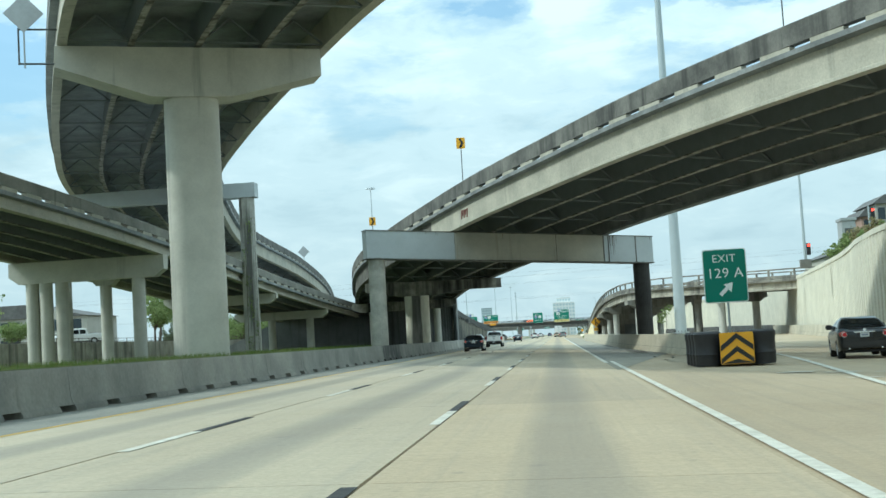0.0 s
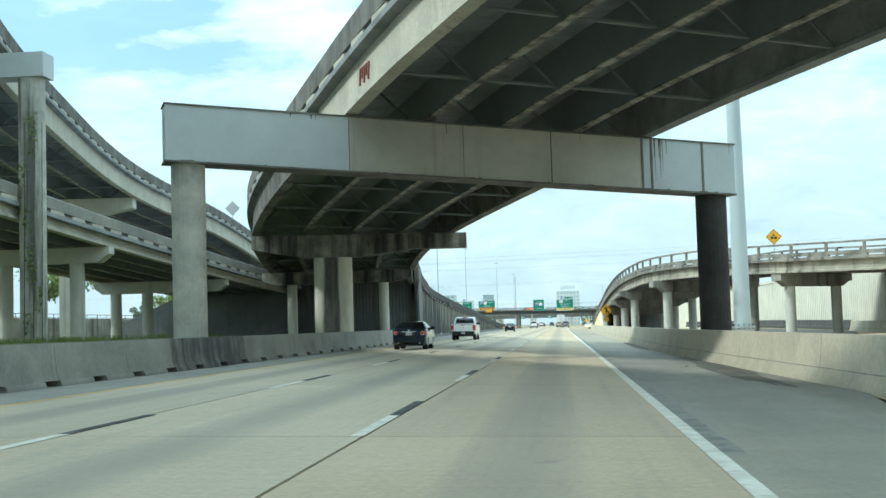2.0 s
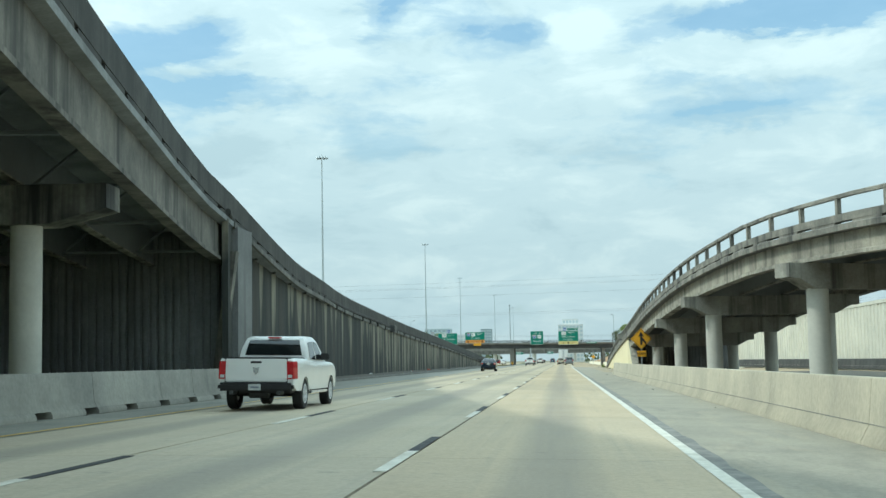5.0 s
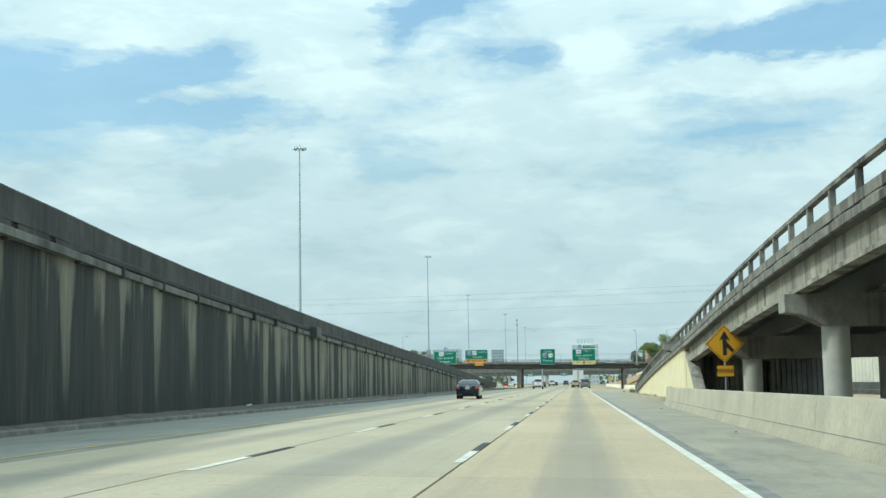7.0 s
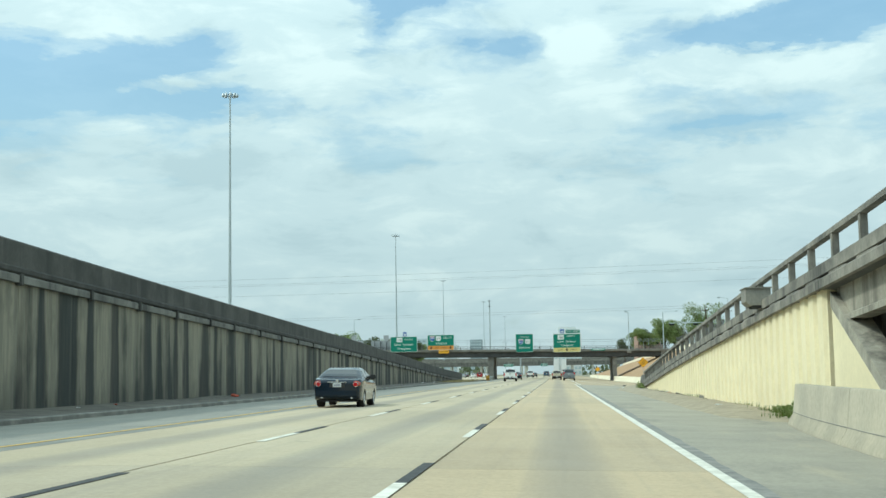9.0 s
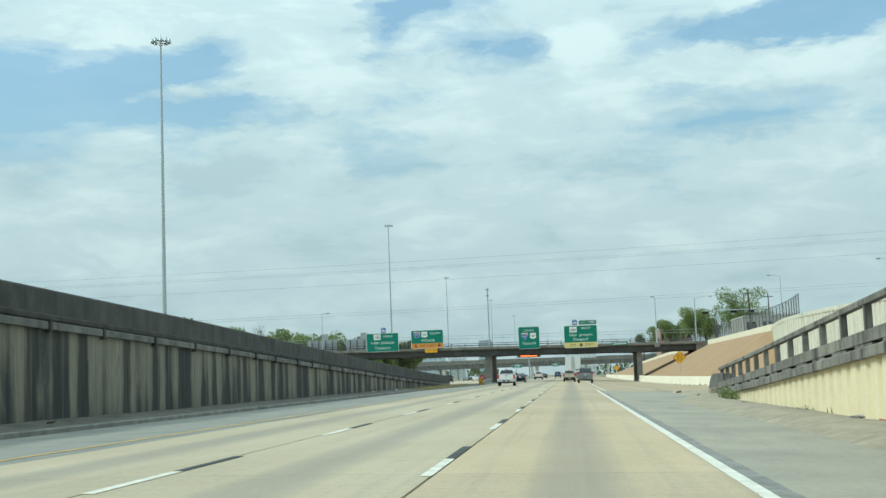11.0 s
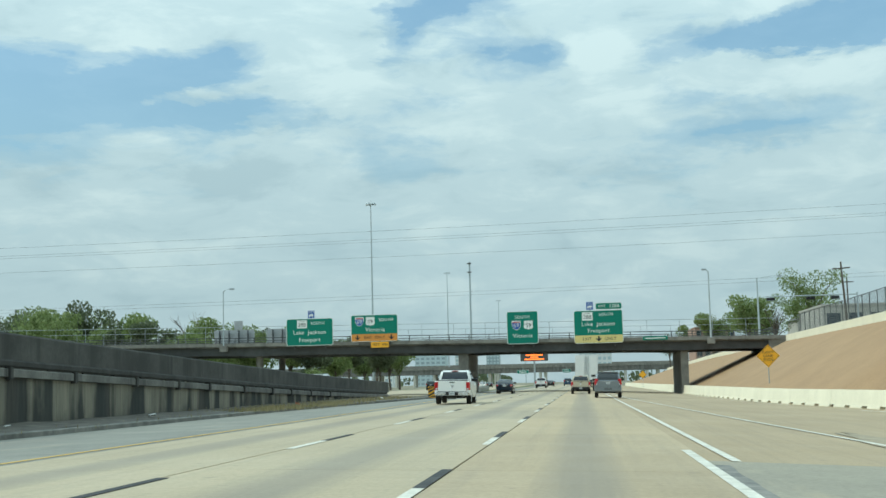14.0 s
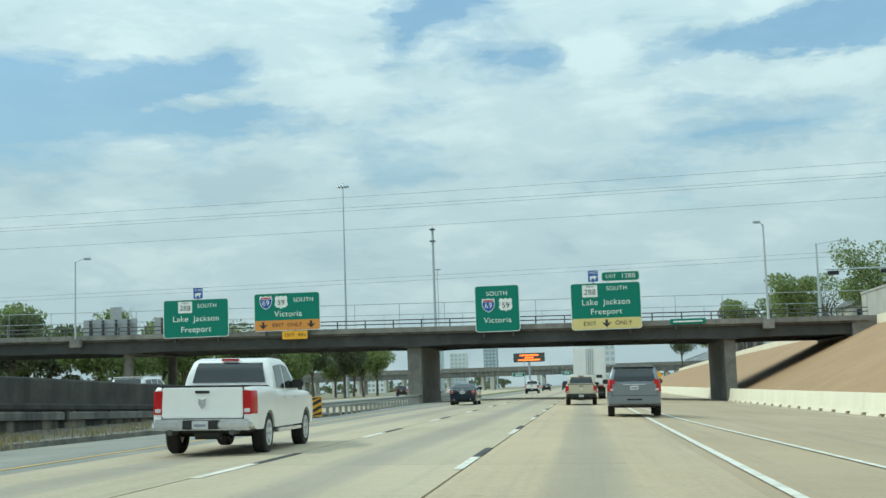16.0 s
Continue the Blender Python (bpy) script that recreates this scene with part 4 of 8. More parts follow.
def viaduct(name, label, pts, width, bank, span=None, girders=5, depth=1.45, slab=0.3, edge="slots", fascia=("fascia", "fascia"), step=3.0, braces=True, high=1.15, dark_from=9999, black_from=9999, edge_key="parapet", edge_label="blackened concrete parapet", under=("slab", "girder")):
    """A deck on girders along pts (the deck's top). span: the stretch, in metres along it, that has girders below."""
    root = thing(name, label, "overpass ramp")
    rows = spline(pts, step)
    end = rows[-1][2]
    a, b = span or (0.0, end)
    w = width / 2
    bm = bmesh.new()
    sweep_banked(bm, rows, [(-w - 0.15, -0.22), (-w - 0.15, 0.0), (w + 0.15, 0.0), (w + 0.15, -0.22), (w - 0.4, -slab), (-w + 0.4, -slab)], bank)
    part("deck", bm, under[0], root, "deck slab toned dark for the shade below it")
    part_rows = clip_rows(rows, a, b)
    for k in range(girders):
        u = -w + 0.35 + (width - 0.7) * k / (girders - 1)
        bm = bmesh.new()
        if k in (0, girders - 1):
            t = slab - 0.02
            outline = [(u - 0.12, -t), (u + 0.12, -t), (u + 0.12, -depth - slab + 0.2), (u + 0.24, -depth - slab + 0.14), (u + 0.24, -depth - slab), (u - 0.24, -depth - slab), (u - 0.24, -depth - slab + 0.14), (u - 0.12, -depth - slab + 0.2)]
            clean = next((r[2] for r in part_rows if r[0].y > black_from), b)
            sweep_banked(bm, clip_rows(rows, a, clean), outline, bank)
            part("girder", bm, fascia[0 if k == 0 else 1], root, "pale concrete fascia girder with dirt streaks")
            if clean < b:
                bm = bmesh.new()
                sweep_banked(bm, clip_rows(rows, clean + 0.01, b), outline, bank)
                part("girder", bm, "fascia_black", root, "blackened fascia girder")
        else:
            sweep_banked(bm, part_rows, rect(u - 0.05, u + 0.05, -depth - slab + 0.05, -slab + 0.02), bank)
            part("girder", bm, under[1], root)
            bm = bmesh.new()
            sweep_banked(bm, part_rows, rect(u - 0.15, u + 0.15, -depth - slab, -depth - slab + 0.055), bank)
            part("girder_flange", bm, "flange", root, "rust-flecked lower flange")
    if braces:
        s = a + 3.0
        while s < b - 2:
            p, d = at_run(rows, s)
            bk = bank_of(bank, p.y)
            bm = bmesh.new()
            for k in range(girders - 1):
                u0, u1 = -w + 0.35 + (width - 0.7) * k / (girders - 1) + 0.1, -w + 0.35 + (width - 0.7) * (k + 1) / (girders - 1) - 0.1
                lo, hi = -depth - slab + 0.2, -slab - 0.15
                um = (u0 + u1) / 2
                tube(bm, side(p, d, u0, lo, bk), side(p, d, um, hi, bk), 0.055, n=5)
                tube(bm, side(p, d, um, hi, bk), side(p, d, u1, lo, bk), 0.055, n=5)
                tube(bm, side(p, d, u0, lo, bk), side(p, d, u1, lo, bk), 0.065, n=5)
            part("cross_frame", bm, under[1], root)
            s += 7.3
    for sgn in (-1, 1):
        u = sgn * (w - 0.05)
        if edge == "slots":
            bm = bmesh.new()
            prof = [(u - 0.17, 0.22), (u - 0.17, high - 0.06), (u - 0.13, high), (u + 0.13, high), (u + 0.17, high - 0.06), (u + 0.17, 0.22)]
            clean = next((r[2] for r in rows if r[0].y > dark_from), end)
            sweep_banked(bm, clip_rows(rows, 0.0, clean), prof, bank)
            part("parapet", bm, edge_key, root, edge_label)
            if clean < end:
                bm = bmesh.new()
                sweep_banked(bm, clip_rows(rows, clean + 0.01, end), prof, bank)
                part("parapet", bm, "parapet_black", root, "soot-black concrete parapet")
            me = block_mesh("parapet_foot", "fascia", 1.9, 0.32, 0.24)
            dark = block_mesh("parapet_foot", "parapet_black", 2.6, 0.32, 0.24)
        else:
            bm = bmesh.new()
            sweep_banked(bm, rows, [(u - 0.17, 0.12), (u - 0.17, 0.42), (u + 0.17, 0.42), (u + 0.17, 0.12)], bank)
            part("parapet", bm, "rail_concrete", root, "weathered concrete parapet foot")
            me = block_mesh("parapet_foot", "rail_concrete", 2.0, 0.3, 0.14)
        s = 1.5
        while s < end - 1:
            p, d = at_run(rows, s)
            part("parapet_foot", dark if edge == "slots" and p.y > dark_from else me, None, root, m=place(p, d, u, -0.01, bank, p.y))
            s += 3.05
        if edge == "rail":
            bm = bmesh.new()
            sweep_banked(bm, rows, [(u - 0.11, 1.07), (u - 0.11, 1.2), (u - 0.08, 1.23), (u + 0.08, 1.23), (u + 0.11, 1.2), (u + 0.11, 1.07)], bank)
            part("top_rail", bm, "rail_concrete", root, "concrete top rail")
            me = block_mesh("rail_post", "rail_concrete", 0.22, 0.18, 0.68)
            s = 1.2
            while s < end:
                p, d = at_run(rows, s)
                part("rail_post", me, None, root, m=place(p, d, u, 0.41, bank, p.y))
                s += 3.0
    return root, rows


def pier(name, label, m, columns, cap, mats, group="bridge piers"):
    """columns: (x, y, half width, half depth, z0, z1, round); cap: outline of (x, z) and half depth."""
    root = thing(name, label, "bridge pier", m, group)
    for x, y, hw, hd, z0, z1, rnd in columns:
        bm = bmesh.new()
        if rnd == "round":
            vs = tube(bm, (x, y, z0), (x, y, z1), hw, hw, 20)
        elif rnd == "oblong":
            n = 9
            pts = [(x + hw - hd + hd * math.cos(a), y + hd * math.sin(a)) for a in [-math.pi / 2 + math.pi * i / (n - 1) for i in range(n)]]
            pts += [(x - hw + hd + hd * math.cos(a), y + hd * math.sin(a)) for a in [math.pi / 2 + math.pi * i / (n - 1) for i in range(n)]]
            lo, hi = [bm.verts.new((a, b, z0)) for a, b in pts], [bm.verts.new((a, b, z1)) for a, b in pts]
            for i in range(len(lo)):
                bm.faces.new((lo[i], lo[(i + 1) % len(lo)], hi[(i + 1) % len(lo)], hi[i]))
            bm.faces.new(lo[::-1])
            bm.faces.new(hi)
        else:
            box(bm, x - hw, x + hw, y - hd, y + hd, z0, z1, bevel=0.08)
        part("column", bm, mats[0], root)
    bm = bmesh.new()
    outline, hd = cap
    prism(bm, outline, -hd, hd)
    part("cap_beam", bm, mats[1], root)
    return root


# ---------------- the ramp that crosses over the road and comes down behind the left wall ----------------
BANK_B = lambda y: -0.055 * smooth01((165 - y) / 60)
RAMP_B = [(46, 12, 13.4), (31, 35.5, 12.9), (18.6, 55, 12.25), (11.6, 66.9, 11.75), (6.26, 78.6, 11.35), (-1.05, 95.6, 10.6), (-12.3, 127, 9.0), (-18.2, 158, 7.95), (-19.4, 170, 7.3), (-20.2, 180, 6.62),
          (-21.0, 190, 6.08), (-22.0, 205, 5.75), (-23.2, 222, 5.5), (-23.9, 260, 4.7), (-23.9, 293, 3.98), (-23.9, 324, 3.35), (-23.9, 349, 2.7), (-23.9, 373, 2.1), (-23.9, 401, 1.4), (-23.9, 424, 0.9), (-23.9, 446, 0.52), (-23.9, 453, 0.42)]
RAMP_B = [tuple(side(p, d, -0.45, 0.0, BANK_B(p.y))) for p, d, _ in spline(RAMP_B, 6.0)]
rows_b_run = spline(RAMP_B, 3.0)
run_abut = next(r[2] for r in rows_b_run if r[0].y > 170)
# deck and girders take shade-darkened tones; the right fascia shares the slab's
ramp_b, rows_b = viaduct("overpass_ramp", "curving concrete overpass ramp with blackened parapet and dark steel girders", RAMP_B, 12.6, BANK_B, (0.0, run_abut), 5, 1.5, dark_from=140, black_from=98, fascia=("fascia", "slab_shaded"), under=("slab_shaded", "girder_shaded"))

def edge_beam(root, rows, w, y_from, key, bank, sgn):
    bm = bmesh.new()
    prof = [(w + 0.1, -0.27), (w + 0.2, -0.25), (w + 0.2, -0.02), (w + 0.17, 0.012), (w + 0.1, 0.012)]
    sweep_banked(bm, clip_rows(rows, next(r[2] for r in rows if r[0].y > y_from), rows[-1][2] - 1.0), [(sgn * u, v) for u, v in prof], bank)
    part("edge_beam", bm, key, root, "grimy concrete edge below the parapet")


edge_beam(ramp_b, rows_b, 6.3, 168, "parapet", BANK_B, 1)

# straddle bent over the carriageway: grey steel beam, one pale and one black column
bent = thing("straddle_bent", "steel box beam spanning the highway on two round columns", "bridge pier", group="bridge piers")
bp, bq = Vector((-13.4, 91.0, 9.38)), Vector((7.35, 99.7, 8.25))
bl, yaw = (bq - bp).to_2d().length, math.degrees(math.atan2(bq.y - bp.y, bq.x - bp.x))
bm_frame = pose(bp.x, bp.y, 0, 0, 0, yaw)
cuts = [0.0, 6.6, 11.0, 14.55, 18.4, 18.8, 21.05, bl]
for i, (a, b) in enumerate(zip(cuts, cuts[1:])):
    bm = bmesh.new()
    za, zb = bp.z + (bq.z - bp.z) * a / bl, bp.z + (bq.z - bp.z) * b / bl
    g = 0.012
    prism(bm, [(a + g, za - 2.03), (b - g, zb - 2.03), (b - g, zb), (a + g, za)], -0.75, 0.4, bm_frame)
    part("beam_section", bm, "steel_cap" if i in (0, 4, 5, 6) else "old_cap", bent, "pale grey painted beam end" if i in (0, 4, 5, 6) else "dirty beige beam section")
for a in cuts[3:-1]:
    bm = bmesh.new()
    z = bp.z + (bq.z - bp.z) * a / bl
    w = 0.045 if a > 18 else 0.016
    box(bm, a - w, a + w, -0.757 - w * 0.4, 0.407 + w * 0.4, z - 2.01, z - 0.01, bm_frame)
    part("beam_seam", bm, "beam_edge" if a > 18 else "joint", bent)
for lo, hi in ((-2.06, -2.0), (-0.03, 0.025)):
    bm = bmesh.new()
    prism(bm, [(-0.03, bp.z + lo), (bl + 0.03, bq.z + lo), (bl + 0.03, bq.z + hi), (-0.03, bp.z + hi)], -0.8, 0.45, bm_frame)
    part("beam_flange", bm, "beam_edge", bent, "dark grimy flange plate along the beam edge")
rng_b = random.Random(8)
for k in range(13):
    a = rng_b.uniform(0.2, bl - 0.2) if k < 6 else rng_b.uniform(18.9, 19.5)
    z = bp.z + (bq.z - bp.z) * a / bl
    w, h = rng_b.uniform(0.008, 0.03), rng_b.uniform(0.15, 0.7) if k < 6 else rng_b.uniform(0.3, 1.75)
    bm = bmesh.new()
    prism(bm, [(a - w, z - 0.01), (a + w, z - 0.01), (a + w * 0.4, z - h), (a - w * 0.3, z - h * 0.9)], -0.754, -0.74, bm_frame)
    part("rust_drip", bm, "rust", bent)
for k in range(40):
    a = rng_b.uniform(0.1, bl - 0.3)
    z = bp.z + (bq.z - bp.z) * a / bl - (0.0 if k % 2 else 2.0)
    w, h = rng_b.uniform(0.04, 0.22), rng_b.uniform(0.015, 0.05) * (-1 if k % 2 else 1)
    bm = bmesh.new()
    prism(bm, [(a - w, z), (a + w, z), (a + w * 0.5, z + h), (a - w * 0.6, z + h * 0.7)], -0.756, -0.74, bm_frame)
    part("rust_chip", bm, "rust", bent)
for off, mat, r in ((0.85, "pier_patchy", 0.6), (bl - 0.75, "black_col", 0.62)):
    c = bm_frame @ Vector((off, -0.05, 0))
    bm = bmesh.new()
    tube(bm, (c.x, c.y, -0.3), (c.x, c.y, bp.z + (bq.z - bp.z) * off / bl - 2.0), r, r, 24)
    part("column", bm, mat, bent, "black wrapped round column" if mat == "black_col" else "stained grey round column", smooth=False)

# pier two, pier three and the abutment of that ramp
pier("bridge_pier", "soot-stained hammerhead pier on one broad column", pose(-11.8, 125.1, 0, 0, 0, 5),
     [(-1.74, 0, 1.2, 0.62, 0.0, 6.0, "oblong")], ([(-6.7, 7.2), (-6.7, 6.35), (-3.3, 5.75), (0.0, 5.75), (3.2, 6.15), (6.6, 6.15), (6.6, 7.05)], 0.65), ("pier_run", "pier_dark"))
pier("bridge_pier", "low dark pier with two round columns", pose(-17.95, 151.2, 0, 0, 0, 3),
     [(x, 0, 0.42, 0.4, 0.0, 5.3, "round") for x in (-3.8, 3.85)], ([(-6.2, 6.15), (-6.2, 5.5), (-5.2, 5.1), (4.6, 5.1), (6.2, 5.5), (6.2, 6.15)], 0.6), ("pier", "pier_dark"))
# abutment faces wear concrete darkened to imitate the shade behind the piers
bm = bmesh.new()
box(bm, -24.6, -13.3, 170.6, 173.0, 0.0, 7.1)
box(bm, -38.2, -24.6, 172.0, 174.4, 0.0, 5.4)
prism(bm, [(-24.6, 0.0), (-38.2, 0.0), (-50, 0.3), (-38.2, 5.3), (-24.6, 5.4)], 174.0, 190.0)
structure("abutment_wall", bm, "soot_wall", "abutment wall toned dark for the shade under the ramps")

fluted_wall("wall_abutment", "ribbed abutment face toned dark for shade below the ramp", [(-24.6, 170.35, 6.9), (-14.0, 170.35, 6.7)], "soot_wall", 0.66, 2, lambda y: 0.0, flip=False, depth=0.07)
bm = bmesh.new()
prism(bm, [(-14.3, 0.0), (-13.95, 0.0), (-13.15, 6.0), (-13.5, 6.0)], 169.75, 170.2)
structure("trim_leaning_strip", bm, "pier_dark", "grey concrete strip leaning against the wall's end")

# fill behind the wall, then the stained fluted wall itself
bm = bmesh.new()
rows = clip_rows(rows_b, run_abut + 2, rows_b[-1][2] - 4)
sweep(bm, rows, [(-5.6, -8.0), (5.5, -8.0), (5.5, -0.32), (-5.6, -0.32)])
structure("wall_fill", bm, "slab", "dark earth-retaining core of the ramp")
base_left = lambda y: 0.08
pts = [(WALL_X(y), y, 0) for y in (169, 172, 176, 185, 195, 205, 213, 222, 240, 260, 300, 340, 380, 410, 432, 452)]
deck_z = lambda y: through_points([(p.y, p.z) for p, _, _ in rows_b])(y)
pts = [(x, y, deck_z(y) + 0.08) for x, y, _ in pts]
fluted_wall("wall_left", "tall fluted concrete wall streaked black with mildew", pts, "wall", 2.44, 1, base_left, flip=False, depth=0.018)
bm = bmesh.new()
rows = spline(pts, 2.0)
sweep(bm, rows, [(-0.4, -0.02), (0.08, -0.02), (0.12, 0.03), (0.12, 0.16), (0.06, 0.24), (-0.4, 0.25)])
structure("wall_coping", bm, "coping", "blackened coping ledge along the wall top")
# small brackets hanging below the coping and a dark junction box
bm_bracket = bmesh.new()
box(bm_bracket, 0.02, 0.22, -0.12, 0.12, -0.42, -0.02, bevel=0.02)
bracket_me = mesh_of("drain_bracket", bm_bracket, "parapet_black")
for k in range(46):
    s = 4 + k * 5.6 + random.uniform(-0.7, 0.7)
    if s > rows[-1][2] - 3:
        break
    p, d = at_run(rows, s)
    ob = tagged(new("drain_bracket", bracket_me), "small concrete drain bracket under the wall coping", "bracket", "drain brackets")
    ob.matrix_basis = pose(p.x, p.y, p.z, 0, 0, math.degrees(math.atan2(-d.x, d.y)))
jb = thing("junction_box", "dark steel junction box fixed to the wall parapet", "box", pose(WALL_X(251) + 0.3, 251.2, deck_z(251) - 0.1))
bm = bmesh.new()
box(bm, -0.25, 0.25, -0.75, 0.75, -0.25, 0.45, bevel=0.03)
part("case", bm, "dark_steel", jb)
bm = bmesh.new()
box(bm, 0.24, 0.28, -0.7, 0.7, -0.2, 0.4, bevel=0.01)
part("lid", bm, "parapet", jb)

# ---------------- the high flyover at the left ----------------
FLY_A = [(32, -50, 16.9), (15, -10, 17.2), (0.5, 24, 17.4), (-8.5, 44, 17.5), (-15.2, 57.7, 17.6), (-26.3, 84, 17.8), (-34.9, 107.6, 17.8), (-41.0, 133.7, 17.2), (-45.5, 162.5, 16.2), (-46.5, 199, 14.6), (-48, 230, 12.0), (-52, 260, 8.5), (-60, 300, 4.0), (-70, 340, 0.8)]
viaduct("overpass_ramp", "high curving flyover with a pale edge and dark steel girders", FLY_A, 13.1, 0.0, None, 5, 1.5)
pier("bridge_pier", "tall pale hammerhead pier on one broad column", pose(-16.75, 60.4, 0, 0, 0, 22),
     [(0, 0, 1.3, 0.75, 0.0, 13.6, "oblong")], ([(-6.2, 15.75), (-6.2, 14.75), (-1.9, 13.4), (1.9, 13.4), (6.2, 14.45), (6.2, 15.75)], 0.95), ("pier", "pier"))
pier("bridge_pier", "tall straddle pier with a pale steel cap and an ivy-grown column", pose(-34.8, 110, 0, 0, 0, 0),
     [(8.4, 0, 0.68, 0.6, 0.0, 14.9, "round"), (-8.4, 0, 0.68, 0.6, 0.0, 14.9, "round")], ([(-9.3, 15.98), (-9.3, 14.72), (9.3, 14.72), (9.3, 15.98)], 0.7), ("pier_patchy", "steel_cap"))
pier("bridge_pier", "tall pale hammerhead pier under the flyover", pose(-45.5, 163, 0, 0, 0, 8),
     [(0, 0, 1.0, 0.8, 0.0, 12.6, "box")], ([(-6.0, 14.35), (-6.0, 13.4), (-1.6, 12.4), (1.6, 12.4), (6.0, 13.4), (6.0, 14.35)], 0.8), ("pier", "pier"))

# ---------------- the lower ramp at the far left ----------------
RAMP_D = [(-32.6, -70, 10.6), (-32.6, 0, 10.5), (-32.6, 62, 9.95), (-32.6, 88, 9.25), (-32.6, 121, 7.75), (-32.4, 150, 6.6), (-32.2, 172, 5.9), (-32, 230, 4.2), (-31.5, 300, 2.2), (-31, 380, 0.4)]
rows_d_run = spline(RAMP_D, 3.0)
viaduct("overpass_ramp", "low descending ramp with cream fascia beside the highway", RAMP_D, 11.2, 0.0, (0.0, next(r[2] for r in rows_d_run if r[0].y > 172)), 6, 0.6, 0.25, braces=False, high=0.88, edge_key="barrier_dark", edge_label="grey weathered concrete parapet")
for y in (-2, 28, 58, 88, 123, 150):
    z = through_points([(p.y, p.z) for p, _, _ in rows_d_run])(y) - 0.86
    deep = 0.55 if y == 88 else 0.0
    pier("bridge_pier", "pale multi-column pier below the low ramp", pose(-32.6, y, 0),
         [(x, 0, 0.46, 0.4, 0.0, z - 0.85 - deep, "round") for x in ((-4.1, -3.1, -1.95, 3.6) if y == 88 else (-3.9, -1.2, 3.4))], ([(-5.6, z), (-5.6, z - 0.45 - deep), (-4.9, z - 0.95 - deep), (4.9, z - 0.95 - deep), (5.6, z - 0.45 - deep), (5.6, z)], 0.5), ("pier", "pier"))
pier("bridge_pier", "single pale column with a short cap below the low ramp", pose(-35.2, 98.5, 0),
     [(0, 0, 0.46, 0.4, 0.0, 7.2, "round")], ([(-1.0, 8.0), (-1.0, 7.5), (-0.6, 7.1), (0.6, 7.1), (1.0, 7.5), (1.0, 8.0)], 0.5), ("pier", "pier"))
bm = bmesh.new()
sweep(bm, clip_rows(rows_d_run, next(r[2] for r in rows_d_run if r[0].y > 174), rows_d_run[-1][2] - 20), [(-5.4, -6.0), (5.4, -6.0), (5.4, -0.32), (-5.4, -0.32)])
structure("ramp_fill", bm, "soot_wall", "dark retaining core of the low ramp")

# ---------------- the entrance ramp at the right ----------------
def right_of(pts, w):
    rows = spline(pts, 6.0)
    return [tuple(side(p, d, w, 0)) for p, d, _ in rows]


EDGE_G = [(44, 138, 6.0), (28.5, 147.5, 5.95), (18.6, 156, 6.12), (13.0, 164.5, 6.32), (9.6, 176, 6.34), (7.9, 192, 5.97), (7.22, 208, 5.37), (7.02, 225, 4.7), (7.0, 246, 3.75), (7.0, 262, 3.1), (7.15, 290, 1.9), (7.5, 318, 0.65), (7.9, 334, 0.05)]
RAMP_G = right_of(EDGE_G, 5.1)
rows_g_run = spline(RAMP_G, 3.0)
run_g = next(r[2] for r in rows_g_run if r[0].y > 249)
# soffit and girders take the tones darkened for shade under this deck
ramp_g, rows_g = viaduct("overpass_ramp", "curving entrance ramp with concrete post railing", RAMP_G, 10.2, 0.0, (0.0, run_g), 5, 0.92, slab=0.28, edge="rail", braces=False, fascia=("fascia_stained", "fascia_stained"), under=("slab_deep_shade", "girder_shaded"))
edge_beam(ramp_g, rows_g, 5.1, 140, "rail_concrete", 0.0, -1)
g_height = through_points([(p.y, p.z) for p, _, _ in rows_g])


def ramp_pier(left, right, r, reach=1.75, key="pier"):
    """A two-column pier below the entrance ramp; left and right are the columns' feet."""
    mid, run = (Vector(left) + Vector(right)) / 2, Vector(right) - Vector(left)
    h, e = run.length / 2, run.length / 2 + reach
    # caps get a darker concrete than the columns, for shade under the deck
    z = g_height(mid.y) - 1.22
    pier("bridge_pier", "beige two-column pier below the entrance ramp", pose(mid.x, mid.y, 0, 0, 0, math.degrees(math.atan2(run.y, run.x))),
         [(-h, 0, r, 0.5, -0.4, z - 0.95, "round"), (h, 0, r, 0.5, -0.4, z - 0.95, "round")],
         ([(-e, z), (-e, z - 0.6), (-e + 0.55, z - 0.66), (-h - 0.4, z - 1.08), (h + 0.4, z - 1.08), (e - 0.55, z - 0.66), (e, z - 0.6), (e, z)], 0.5), (key, "pier_sooty"))


for left, right, r, reach, key in (((8.4, 229.0), (14.8, 229.2), 0.46, 1.75, "pier"), ((8.65, 210.5), (15.05, 210.8), 0.46, 1.75, "pier"), ((8.9, 192.5), (15.45, 193.3), 0.46, 1.75, "pier"),
                                   ((11.05, 173.6), (16.85, 176.4), 0.46, 1.75, "pier"), ((18.0, 164.4), (18.45, 171.4), 0.42, 1.0, "pier_sooty"), ((20.0, 157.4), (24.8, 161.8), 0.46, 1.75, "pier"), ((34.5, 148.0), (38.2, 153.2), 0.46, 1.75, "pier")):
    ramp_pier(left, right, r, reach, key)
bm = bmesh.new()
sweep(bm, clip_rows(rows_g, run_g + 5.0, rows_g[-1][2]), [(-4.8, -4.5), (4.95, -4.5), (4.95, -0.3), (-4.8, -0.3)])
structure("entrance_ramp_fill", bm, "barrier", "concrete core of the entrance ramp")
pts = [(x + 0.05, y, z - 0.12) for x, y, z in EDGE_G if y > 244]
pts[0] = (pts[0][0], 249.6, pts[0][2] - 0.15)
